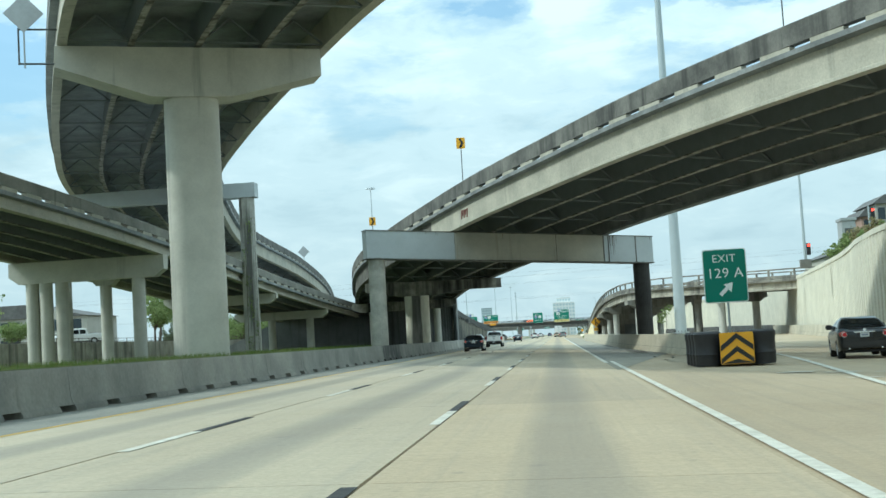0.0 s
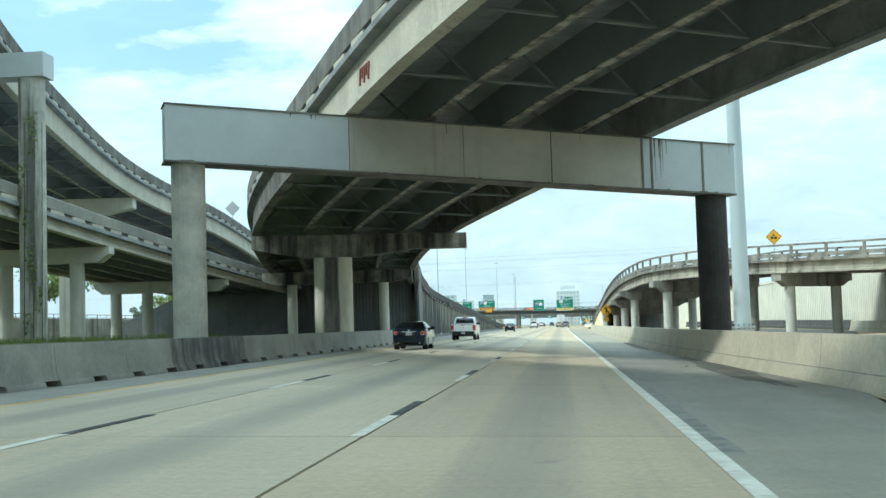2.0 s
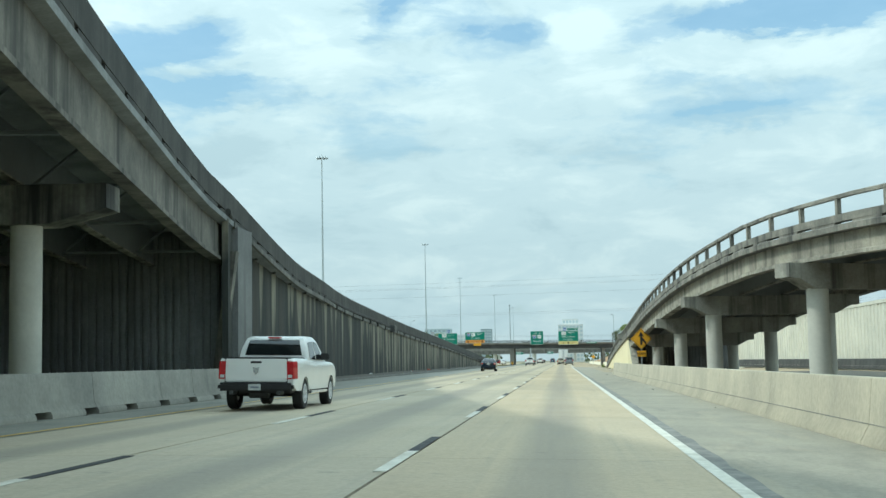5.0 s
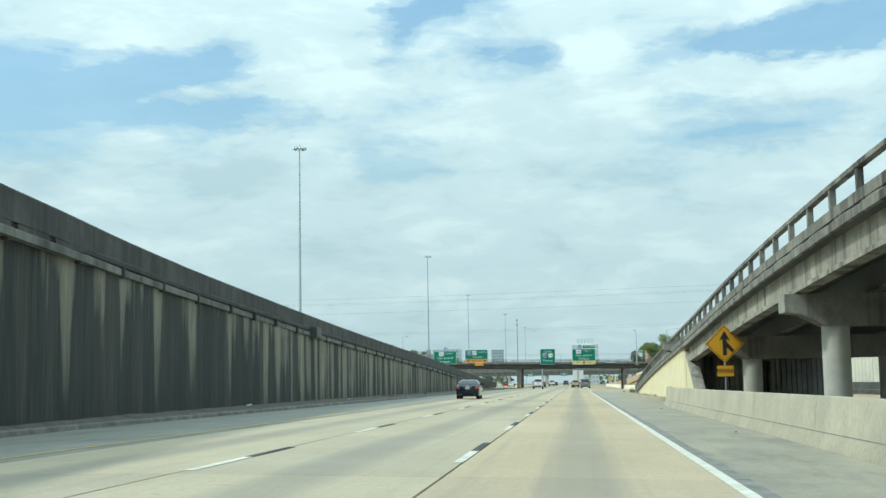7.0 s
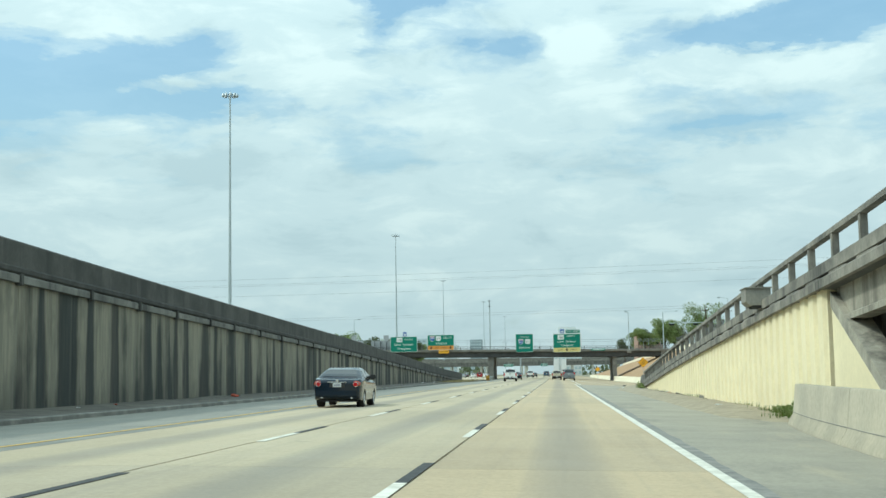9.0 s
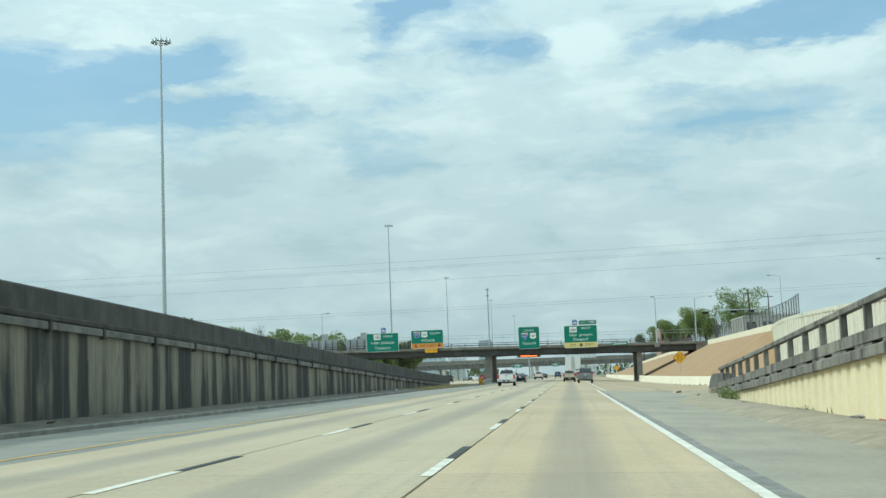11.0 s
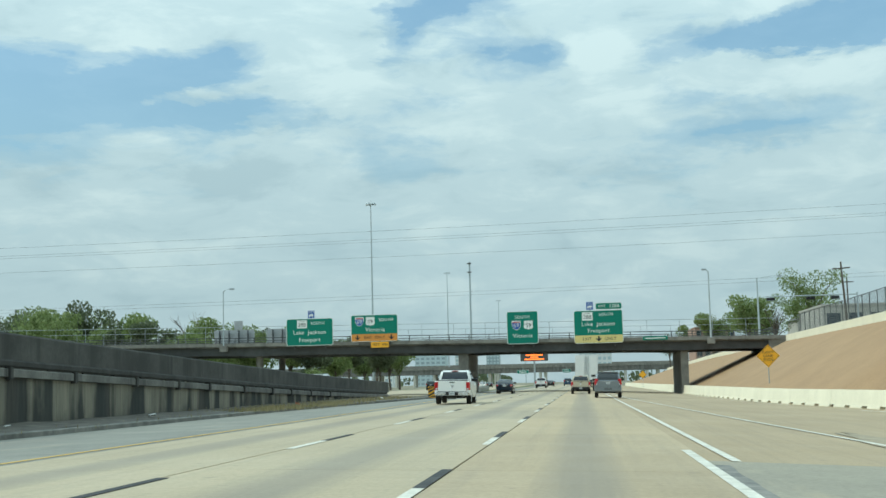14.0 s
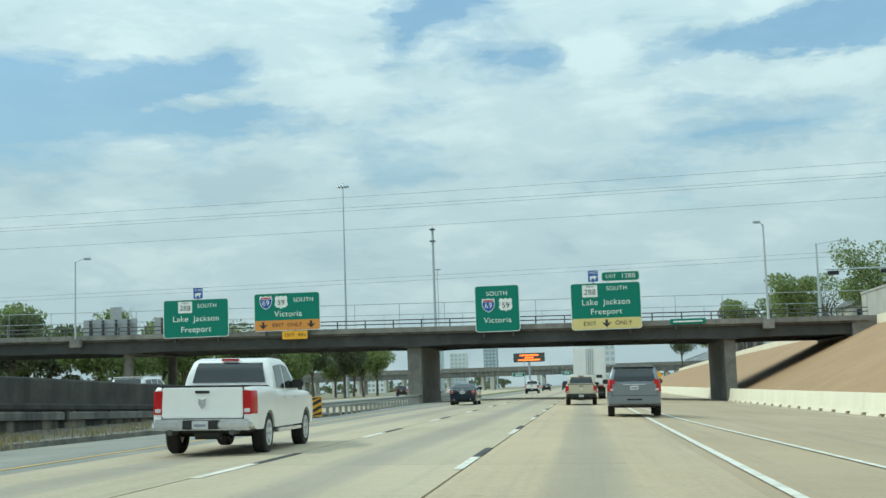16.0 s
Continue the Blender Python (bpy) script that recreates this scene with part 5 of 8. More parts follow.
fluted_wall("wall_right", "cream fluted retaining wall under the ramp railing", pts[::-1], "cream_wall", 1.2, 1, lambda y: gz(7, y) - 0.15, flip=False, depth=0.1)
# deck shadow is put into colour: dark concrete first, darker further in
for face in (True, False):
    for key, a, b in (("pier_sooty", (7.4, 250.2, 2.75), (13.2, 251.53, 3.0)), ("soot_wall", (13.2, 251.53, 3.0), (17.4, 252.5, 3.05))):
        fluted_wall("wall_abutment", "fluted abutment wall toned darker for shade under the entrance ramp", [b, a] if face else [a, b], key, 1.05, 3, lambda y: -0.4, flip=face, depth=0.07)
bm = bmesh.new()
prism(bm, [(242.4, -0.3), (249.58, -0.3), (249.58, 2.85)], 0.0, 0.25, pose(7.3, 0, 0, 0, 0, 90))
structure("wall_end", bm, "cream_wall", "cream sloping end of the retaining wall")
bm = bmesh.new()
prism(bm, [(241.7, -0.3), (242.4, -0.3), (249.6, 2.85), (249.6, 3.25)], -0.35, 0.28, pose(7.3, 0, 0, 0, 0, 90))
structure("trim_buttress", bm, "fascia_stained", "grey concrete strip capping the wall's sloping end")

# ---------------- white ribbed wall, slope paving ----------------
WHITE = [(15.8, -60, 6.1), (17.0, 0, 6.2), (18.2, 40, 6.3), (20.0, 82, 6.3), (22.9, 105, 6.0), (27.6, 149, 5.9), (31, 189, 6.2), (31.2, 240, 6.2), (27.2, 310, 5.8), (24.2, 350, 5.8), (22.1, 388, 5.8), (22.5, 403, 5.7), (24.0, 417.5, 5.6)]
fluted_wall("wall_white", "white ribbed concrete retaining wall", WHITE[::-1], "white_wall", 2.4, 2, lambda y: -0.75, flip=False, depth=0.1)
bm = bmesh.new()
sweep(bm, spline(WHITE, 6.0), [(-0.15, -0.02), (0.5, -0.02), (0.5, 0.32), (-0.15, 0.32)])
structure("wall_white_coping", bm, "white_wall", "plain white coping")
bm = bmesh.new()
sweep(bm, spline(WHITE, 6.0), [(0.4, -0.3), (60.0, 1.2), (60.0, -0.4), (0.4, -0.6)])
structure("bank_top", bm, "grass", "grassy ground above the ribbed wall")
bm = bmesh.new()
grid = []
TOP_X = through_points([(416, 24.0), (490, 24.4), (560, 25.5), (760, 28)])
TOP_Z = through_points([(416, 5.55), (490, 5.5), (600, 5.2), (760, 4.2)])
for j in range(95):
    y = 416.5 + 343.5 * j / 94
    a, b, z0 = SLOPE_FOOT(y) + 0.3, TOP_X(y), gz(SLOPE_FOOT(y), y) + 0.55
    grid.append([bm.verts.new((a + (b - a) * i / 6, y, z0 + (TOP_Z(y) - z0) * i / 6)) for i in range(7)])
for a, b in zip(grid, grid[1:]):
    for i in range(6):
        bm.faces.new((a[i], a[i + 1], b[i + 1], b[i]))
corner = bm.verts.new((23.2, 403.5, 0.2))
for a, b in zip(grid[0], grid[0][1:]):
    bm.faces.new((a, corner, b))
structure("slope_paving", bm, "slope", "smooth brown paved embankment slope")
bm = bmesh.new()
rows = spline([(TOP_X(y), y, TOP_Z(y)) for y in (416.5, 430, 450, 490, 530, 600, 680, 760)], 6.0)
sweep(bm, rows, [(-0.25, -0.3), (-0.2, 0.62), (0.25, 0.62), (0.3, -0.3)])
structure("slope_kerb", bm, "white_barrier", "white concrete kerb wall along the slope top")
bm = bmesh.new()
sweep(bm, rows, [(0.3, 0.1), (70.0, 0.6), (70.0, -1.0), (0.3, -1.0)])
structure("upper_street", bm, "shoulder", "street ground level above the slope")

# ---------------- the street bridge across ----------------
bridge = thing("street_bridge", "weathered concrete street bridge with pipe railing crossing the highway", "bridge")
tiltb = 0.012
BZ = lambda x: 6.1 - tiltb * x
def cross_prism(name, outline_z, y0, y1, x0, x1, mat, label="", n=1):
    bm = bmesh.new()
    a, b = outline_z
    prism(bm, [(x0, BZ(x0) + a), (x1, BZ(x1) + a), (x1, BZ(x1) + b), (x0, BZ(x0) + b)], y0, y1)
    return part(name, bm, mat, bridge, label)
cross_prism("deck", (-0.28, 0.0), 490.0, 506.0, -75, 23.5, "bridge")
for y in (490.6, 493.6, 496.6, 499.6, 502.6, 505.3):
    # haunched girders: deeper over the columns
    bm = bmesh.new()
    xs = [-75 + 1.0 * i for i in range(99)]
    top = [(x, BZ(x) - 0.26) for x in xs]
    bot = []
    for x in xs:
        near = min(abs(x - c) for c in (-40.5, -14.3, 12.3))
        bot.append((x, BZ(x) - 1.22 - 0.16 * max(0.0, 1 - near / 5.0) ** 2))
    prism(bm, bot + top[::-1], y - 0.2, y + 0.2)
    part("girder", bm, "bridge_girder", bridge)
cross_prism("edge_beam", (-0.12, 0.3), 489.7, 490.15, -75, 23.5, "bridge_col", "lighter concrete kerb beam")
cross_prism("edge_beam", (-0.12, 0.3), 505.9, 506.3, -75, 23.5, "bridge_col")
for y in (489.95, 506.1):
    for dz, r in ((0.62, 0.05), (0.95, 0.05)):
        bm = bmesh.new()
        tube(bm, (-75, y, BZ(-75) + dz), (23.5, y, BZ(23.5) + dz), r, n=6)
        part("rail_pipe", bm, "dark_steel", bridge)
    bm = bmesh.new()
    tube(bm, (-75, y, BZ(-75) + 2.35), (23.5, y, BZ(23.5) + 2.35), 0.03, n=5)
    part("fence_pipe", bm, "steel", bridge)
    post = bmesh.new()
    box(post, -0.05, 0.05, -0.05, 0.05, 0, 0.95)
    post_me = mesh_of("rail_post", post, "dark_steel")
    tall = bmesh.new()
    tube(tall, (0, 0, 0), (0, 0, 2.35), 0.028, n=5)
    tall_me = mesh_of("fence_post", tall, "steel")
    for k in range(41):
        x = -74.6 + 2.44 * k
        part("rail_post", post_me, None, bridge, m=pose(x, y, BZ(x)))
    for k in range(26):
        x = -74.0 + 3.9 * k
        part("fence_post", tall_me, None, bridge, m=pose(x, y + 0.1, BZ(x)))
for x, hw in ((-40.3, 0.45), (-14.45, 0.62), (12.3, 0.45)):
    zc = BZ(x) - 1.35
    root = pier("bridge_pier", "square concrete bridge columns carrying the street", pose(x, 498, 0),
                ([(0, 0, hw, 7.0, -0.8, zc, "box")] if x > -20 else [(0, dy, hw, hw, -0.4, zc, "round") for dy in (-6.0, 6.0)]), ([(-hw - 0.25, zc - 0.02), (hw + 0.25, zc - 0.02), (hw + 0.25, zc + 0.4), (-hw - 0.25, zc + 0.4)], 7.3), ("bridge_col", "bridge"))
bm = bmesh.new()
box(bm, 22.2, 26.5, 489.9, 506.2, 4.3, 6.1)
structure("bridge_abutment", bm, "bridge_col", "concrete bridge seat at the slope top")

# red scrawl on the ramp's edge girder
root = thing("graffiti", "small red spray-painted scrawl on the ramp edge", "graffiti", pose(0, 0, 0))
gp, gd = min(((p, d) for p, d, _ in spline(RAMP_B, 0.5)), key=lambda q: (q[0].x - 1.0) ** 2 + (q[0].y - 92.5) ** 2)
for k in range(5):
    a = side(gp + gd * (k * 0.32), gd, -6.11, -0.75, BANK_B(gp.y))
    b = side(gp + gd * (k * 0.32 + 0.14), gd, -6.11, -1.35 + 0.2 * (k % 2), BANK_B(gp.y))
    bm = bmesh.new()
    tube(bm, a, b, 0.035, n=5)
    part("stroke", bm, "spray", root)

# steel box fixed to the entrance ramp's railing
root = thing("junction_box", "grey steel junction box fixed to the ramp railing", "box", pose(6.76, 260.1, 3.74))
bm = bmesh.new()
prism(bm, [(-0.42, -0.18), (-0.3, -0.3), (0.42, -0.3), (0.42, 0.27), (-0.42, 0.27)], -0.55, 0.55)
part("case", bm, "barrier_dark", root)
bm = bmesh.new()
box(bm, -0.46, 0.45, -0.6, 0.6, 0.265, 0.315, bevel=0.01)
part("lid", bm, "barrier_dark", root)
for y in (-0.35, 0.35):
    bm = bmesh.new()
    box(bm, -0.2, 0.45, y - 0.04, y + 0.04, -0.4, -0.295)
    part("bracket", bm, "dark_steel", root)


# ---------------- vehicles ----------------
def wheel(root, x, y, r, w, sgn):
    bm = bmesh.new()
    prof = [(-w / 2, r * 0.62), (-w / 2, r * 0.93), (-w * 0.36, r), (w * 0.36, r), (w / 2, r * 0.93), (w / 2, r * 0.62)]
    n = 22
    rings = [[bm.verts.new((u, v * math.cos(2 * math.pi * i / n), v * math.sin(2 * math.pi * i / n))) for u, v in prof] for i in range(n)]
    for i in range(n):
        a, b = rings[i], rings[(i + 1) % n]
        for k in range(len(prof)):
            bm.faces.new((a[k], a[(k + 1) % len(prof)], b[(k + 1) % len(prof)], b[k]))
    tyre = part("tyre", bm, "tyre", root, m=pose(x, y, r))
    bm = bmesh.new()
    tube(bm, (-w * 0.3, 0, 0), (w * 0.3, 0, 0), r * 0.5, n=18)
    for k in range(18):
        a, b = 2 * math.pi * k / 18, 2 * math.pi * (k + 1) / 18
        tube(bm, (sgn * w * 0.44, r * 0.6 * math.cos(a), r * 0.6 * math.sin(a)), (sgn * w * 0.44, r * 0.6 * math.cos(b), r * 0.6 * math.sin(b)), r * 0.055, n=5)
    for k in range(5):
        box(bm, sgn * w * 0.38 - 0.03, sgn * w * 0.38 + 0.03, -r * 0.1, r * 0.1, r * 0.1, r * 0.6, Matrix.Rotation(math.pi * 0.4 * k, 4, "X"), bevel=0.012)
    tube(bm, (sgn * w * 0.3, 0, 0), (sgn * w * 0.46, 0, 0), r * 0.17, n=10)
    part("rim", bm, "rim", tyre)


def loft(stations, half, levels):
    """A closed skin through upright ribs: stations (y, z low, z high); half(y, z, t) is the half width."""
    bm = bmesh.new()
    ribs = []
    for y, lo, hi in stations:
        zs = [lo + (hi - lo) * t for t in levels]
        ribs.append(([bm.verts.new((-half(y, z, t), y, z)) for z, t in zip(zs, levels)], [bm.verts.new((half(y, z, t), y, z)) for z, t in zip(zs, levels)]))
    n = len(levels)
    for (l0, r0), (l1, r1) in zip(ribs, ribs[1:]):
        for k in range(n - 1):
            bm.faces.new((l0[k], l0[k + 1], l1[k + 1], l1[k]))
            bm.faces.new((r0[k], r1[k], r1[k + 1], r0[k + 1]))
        bm.faces.new((l0[-1], r0[-1], r1[-1], l1[-1]))
        bm.faces.new((l0[0], l1[0], r1[0], r0[0]))
    for l, r in (ribs[0], ribs[-1]):
        for k in range(n - 1):
            bm.faces.new((l[k], r[k], r[k + 1], l[k + 1]))
    return bm


def shell(bm, outer, inner):
    """A thin pane between two rings of points."""
    a, b = [bm.verts.new(v) for v in outer], [bm.verts.new(v) for v in inner]
    for i in range(len(a)):
        bm.faces.new((a[i], a[(i + 1) % len(a)], b[(i + 1) % len(a)], b[i]))
    return a, b


def vehicle(name, label, category, paint_key, m, W, top, sill, wheels, r, cab, side_windows, rear_glass, front_glass, tails, extra=None, plan=0.1, group="vehicles on the highway", mirror=(0, 0), tumble=0.16, round_lamps=False):
    """top: (y, z) along the body's upper edge from tail to nose; wheels: the two axles' y; cab: outline of the cabin over
    the belt; rear_glass and front_glass: the heights between which the panes lie; tails: width and heights of a tail lamp."""
    root = thing(name, label, category, m, group)
    hw, L = W / 2, top[-1][0]
    crest = through_points(top)
    R = r * 1.16

    def low(y):
        z = sill + 0.16 * max(0.0, 1 - y / 0.3) ** 2 + 0.1 * max(0.0, 1 - (L - y) / 0.3) ** 2
        for c in wheels:
            if abs(y - c) < R:
                z = max(z, r * 0.92 + math.sqrt(R * R - (y - c) ** 2))
        return z

    def ends(y):
        f = 1.0
        for d in (y, L - y):
            if d < 0.5:
                f -= plan * (1 - math.sqrt(max(0.0, 1 - ((0.5 - d) / 0.5) ** 2)))
        return f

    def half(y, z, t):
        q = hw * ends(y) - 0.05 * max(0.0, (0.75 - z)) - 0.03 * max(0.0, (z - 0.95) / 0.4) ** 2
        return q - (0.045 if t > 0.98 else 0.014 if t > 0.9 else 0.0)
    ys = sorted({0.0, 0.03, 0.08, 0.16, 0.28, L - 0.28, L - 0.16, L - 0.08, L - 0.03, L} | {round(0.3 + 0.15 * k, 3) for k in range(int((L - 0.5) / 0.15))} | {round(c + R * u, 3) for c in wheels for u in (-0.999, -0.96, -0.8, -0.5, 0, 0.5, 0.8, 0.96, 0.999)})
    part("body", loft([(y, low(y), crest(y) - (0.03 if y in (0.0, L) else 0.0)) for y in ys], half, (0, 0.1, 0.3, 0.5, 0.7, 0.84, 0.94, 1.0)), paint_key, root)
    bm = bmesh.new()
    box(bm, -hw * 0.8, hw * 0.8, 0.3, L - 0.3, sill - 0.06, sill + 0.42)
    part("underbody", bm, "trim", root)
    for y in wheels:
        for s in (-1, 1):
            wheel(root, s * (hw - 0.15), y, r, 0.26, s)
    zb, zt = cab[0][1], max(z for _, z in cab)
    roof = through_points(cab)

    def chw(z):
        t = max((z - zb) / (zt - zb), 0.0)
        return hw * 0.935 * (1 - tumble * t ** 1.15)

    def chalf(y, z, t):
        return chw(z) - (0.075 if t > 0.98 else 0.028 if t > 0.9 else 0.0)
    y0, y1 = cab[0][0], cab[-1][0]
    cys = sorted({round(y0 + (y1 - y0) * k / 36, 4) for k in range(37)} | {c[0] for c in cab})
    cabin = part("cabin", loft([(y, zb - 0.06, max(roof(y), zb - 0.03)) for y in cys], chalf, (0, 0.3, 0.6, 0.8, 0.93, 1.0)), paint_key, root)
    for pts in side_windows:
        for s in (-1, 1):
            bm = bmesh.new()
            a, b = shell(bm, [(s * (chw(z) + 0.01), y, z) for y, z in pts], [(s * (chw(z) - 0.03), y, z) for y, z in pts])
            bm.faces.new(a)
            bm.faces.new(b[::-1])
            part("side_window", bm, "glass", cabin)
    yt = max(cab, key=lambda c: c[1])[0]
    for nm, (z0, z1), span in (("rear_window", rear_glass, (y0, yt)), ("windscreen", front_glass, (yt, y1))):
        line = []
        for (ya, za), (yb, zz) in zip(cab, cab[1:]):
            if yb > span[0] and ya < span[1]:
                for k in range(9):
                    u = k / 8
                    if z0 <= za + (zz - za) * u <= z1:
                        line.append((ya + (yb - ya) * u, za + (zz - za) * u))
        line = [q for q, w in zip(line, line[1:] + [None]) if w is None or abs(q[0] - w[0]) + abs(q[1] - w[1]) > 1e-4]
        d = Vector((0, line[-1][0] - line[0][0], line[-1][1] - line[0][1]))
        nrm = Vector((0, -d.z, d.y)).normalized()
        ring = [(-(chw(z) - 0.15), y, z) for y, z in line] + [(chw(z) - 0.15, y, z) for y, z in line[::-1]]
        bm = bmesh.new()
        a, b = shell(bm, [Vector(v) + nrm * 0.016 for v in ring], [Vector(v) - nrm * 0.03 for v in ring])
        n = len(line)
        for i in range(n - 1):
            bm.faces.new((a[i], a[i + 1], a[2 * n - 2 - i], a[2 * n - 1 - i]))
            bm.faces.new((b[i], b[2 * n - 1 - i], b[2 * n - 2 - i], b[i + 1]))
        part(nm, bm, "glass", cabin)
    wide, z0, z1 = tails
    for s in (-1, 1):
        if round_lamps:
            c, zc = s * (half(0.06, z0, 0.5) - 0.13), (z0 + z1) / 2
            bm = bmesh.new()
            bmesh.ops.create_uvsphere(bm, u_segments=16, v_segments=10, radius=1.0, matrix=pose(c + s * 0.02, 0.1, zc + 0.02, 0, 0, s * 35) @ Matrix.Diagonal((0.16, 0.14, 0.125, 1)))
            lamp = part("tail_lamp", bm, "amber_lens", root, "amber and red wrap-round tail lamp")
            bm = bmesh.new()
            tube(bm, (c, 0.05, zc), (c - s * 0.01, -0.055, zc), 0.085, 0.075, 16)
            part("brake_lens", bm, "taillight", lamp)
            bm = bmesh.new()
            tube(bm, (c, 0.05, zc), (c, -0.045, zc), 0.1, 0.093, 16)
            part("chrome_ring", bm, "chrome", lamp)
            if mirror[0]:
                bm = bmesh.new()
                box(bm, *sorted((s * (hw * 0.9), s * (hw + 0.17))), mirror[0] - 0.06, mirror[0] + 0.06, mirror[1], mirror[1] + 0.18, bevel=0.035)
                part("wing_mirror", bm, "trim", root)
            continue
        bm = bmesh.new()
        rings = []
        for y in (-0.018, 0.02, 0.08, 0.16, 0.24):
            ring = []
            for z, e in ((z0, 0.0), (z0 + 0.03, 0.012), (z1 - 0.03, 0.012), (z1, 0.0)):
                ring.append(bm.verts.new((s * (half(max(y, 0), z, 0.5) + e), y, z)))
            ring += [bm.verts.new((s * (half(0, z, 0.5) - wide), y, z)) for z in (z1, z0)]
            rings.append(ring)
        for p, q in zip(rings, rings[1:]):
            for k in range(6):
                bm.faces.new((p[k], p[(k + 1) % 6], q[(k + 1) % 6], q[k]))
        bm.faces.new(rings[0])
        bm.faces.new(rings[-1][::-1])
        lamp = part("tail_lamp", bm, "taillight", root)
        bm = bmesh.new()
        xo = half(0, z0, 0.5)
        box(bm, *sorted((s * (xo - wide + 0.02), s * (xo - 0.02))), -0.03, 0.0, z0 + 0.03, z0 + 0.03 + (z1 - z0) * 0.17, bevel=0.006)
        part("reverse_lamp", bm, "plate", lamp)
        if mirror[0]:
            bm = bmesh.new()
            box(bm, *sorted((s * (hw * 0.9), s * (hw + 0.17))), mirror[0] - 0.06, mirror[0] + 0.06, mirror[1], mirror[1] + 0.18, bevel=0.035)
            part("wing_mirror", bm, "trim", root)
    if extra:
        extra(root, hw)
    return root


def plate(root, y, z):
    bm = bmesh.new()
    box(bm, -0.155, 0.155, y - 0.02, y + 0.01, z - 0.078, z + 0.078, bevel=0.006)
    p = part("number_plate", bm, "plate", root)
    bm = bmesh.new()
    box(bm, -0.11, 0.11, y - 0.024, y - 0.018, z - 0.028, z + 0.018)
    part("plate_bar", bm, "plate_ink", p)


def slab_part(root, nm, mat, x0, x1, y0, y1, z0, z1, label="", bevel=0.02):
    bm = bmesh.new()
    box(bm, x0, x1, y0, y1, z0, z1, bevel=bevel)
    return part(nm, bm, mat, root, label)


def pipe_part(root, nm, mat, a, b, r, n=10):
    bm = bmesh.new()
    tube(bm, a, b, r, n=n)
    return part(nm, bm, mat, root)


def suv(label, paint_key, m, lit="taillight"):
    def extra(root, hw):
        slab_part(root, "tailgate_gap", "trim", -0.84, 0.84, -0.006, 0.02, 0.79, 1.2, bevel=0.003)
        slab_part(root, "tailgate", paint_key, -0.825, 0.825, -0.024, 0.02, 0.8, 1.235, bevel=0.014)
        plate(root, -0.03, 1.09)
        slab_part(root, "rear_bumper", paint_key, -hw * 0.93, hw * 0.93, -0.1, 0.2, 0.48, 0.78, bevel=0.05)
        slab_part(root, "bumper_step", "trim", -0.3, 0.3, -0.115, 0.0, 0.6, 0.7)
        slab_part(root, "tailgate_trim", "chrome", -0.42, 0.42, -0.045, -0.01, 1.19, 1.225, bevel=0.008)
        slab_part(root, "high_brake_lamp", lit, -0.3, 0.3, 0.17, 0.26, 1.875, 1.915, bevel=0.01)
        slab_part(root, "spoiler", paint_key, -0.78, 0.78, 0.1, 0.45, 1.86, 1.91, bevel=0.02)
        for s in (-1, 1):
            pipe_part(root, "roof_rail", "dark_steel", (s * 0.72, 0.6, 1.95), (s * 0.72, 3.0, 1.95), 0.025, 6)
            pipe_part(root, "exhaust", "trim", (s * 0.45, -0.02, 0.4), (s * 0.45, 0.4, 0.4), 0.04)
    return vehicle("suv", label, "suv", paint_key, m, 2.04, [(0.0, 1.24), (0.3, 1.27), (3.85, 1.25), (4.6, 1.17), (5.0, 1.05), (5.18, 0.85)], 0.4, (1.15, 4.12), 0.4,
                   [(0.03, 1.22), (0.06, 1.5), (0.2, 1.82), (0.35, 1.88), (1.2, 1.93), (2.6, 1.92), (3.05, 1.84), (3.95, 1.22)],
                   [[(0.4, 1.31), (0.46, 1.72), (1.25, 1.77), (1.25, 1.3)], [(1.37, 1.3), (1.37, 1.77), (2.25, 1.78), (2.25, 1.29)], [(2.36, 1.29), (2.36, 1.78), (2.88, 1.74), (3.5, 1.29)]],
                   (1.31, 1.8), (1.3, 1.8), (0.16, 0.95, 1.4), extra, mirror=(3.3, 1.24))


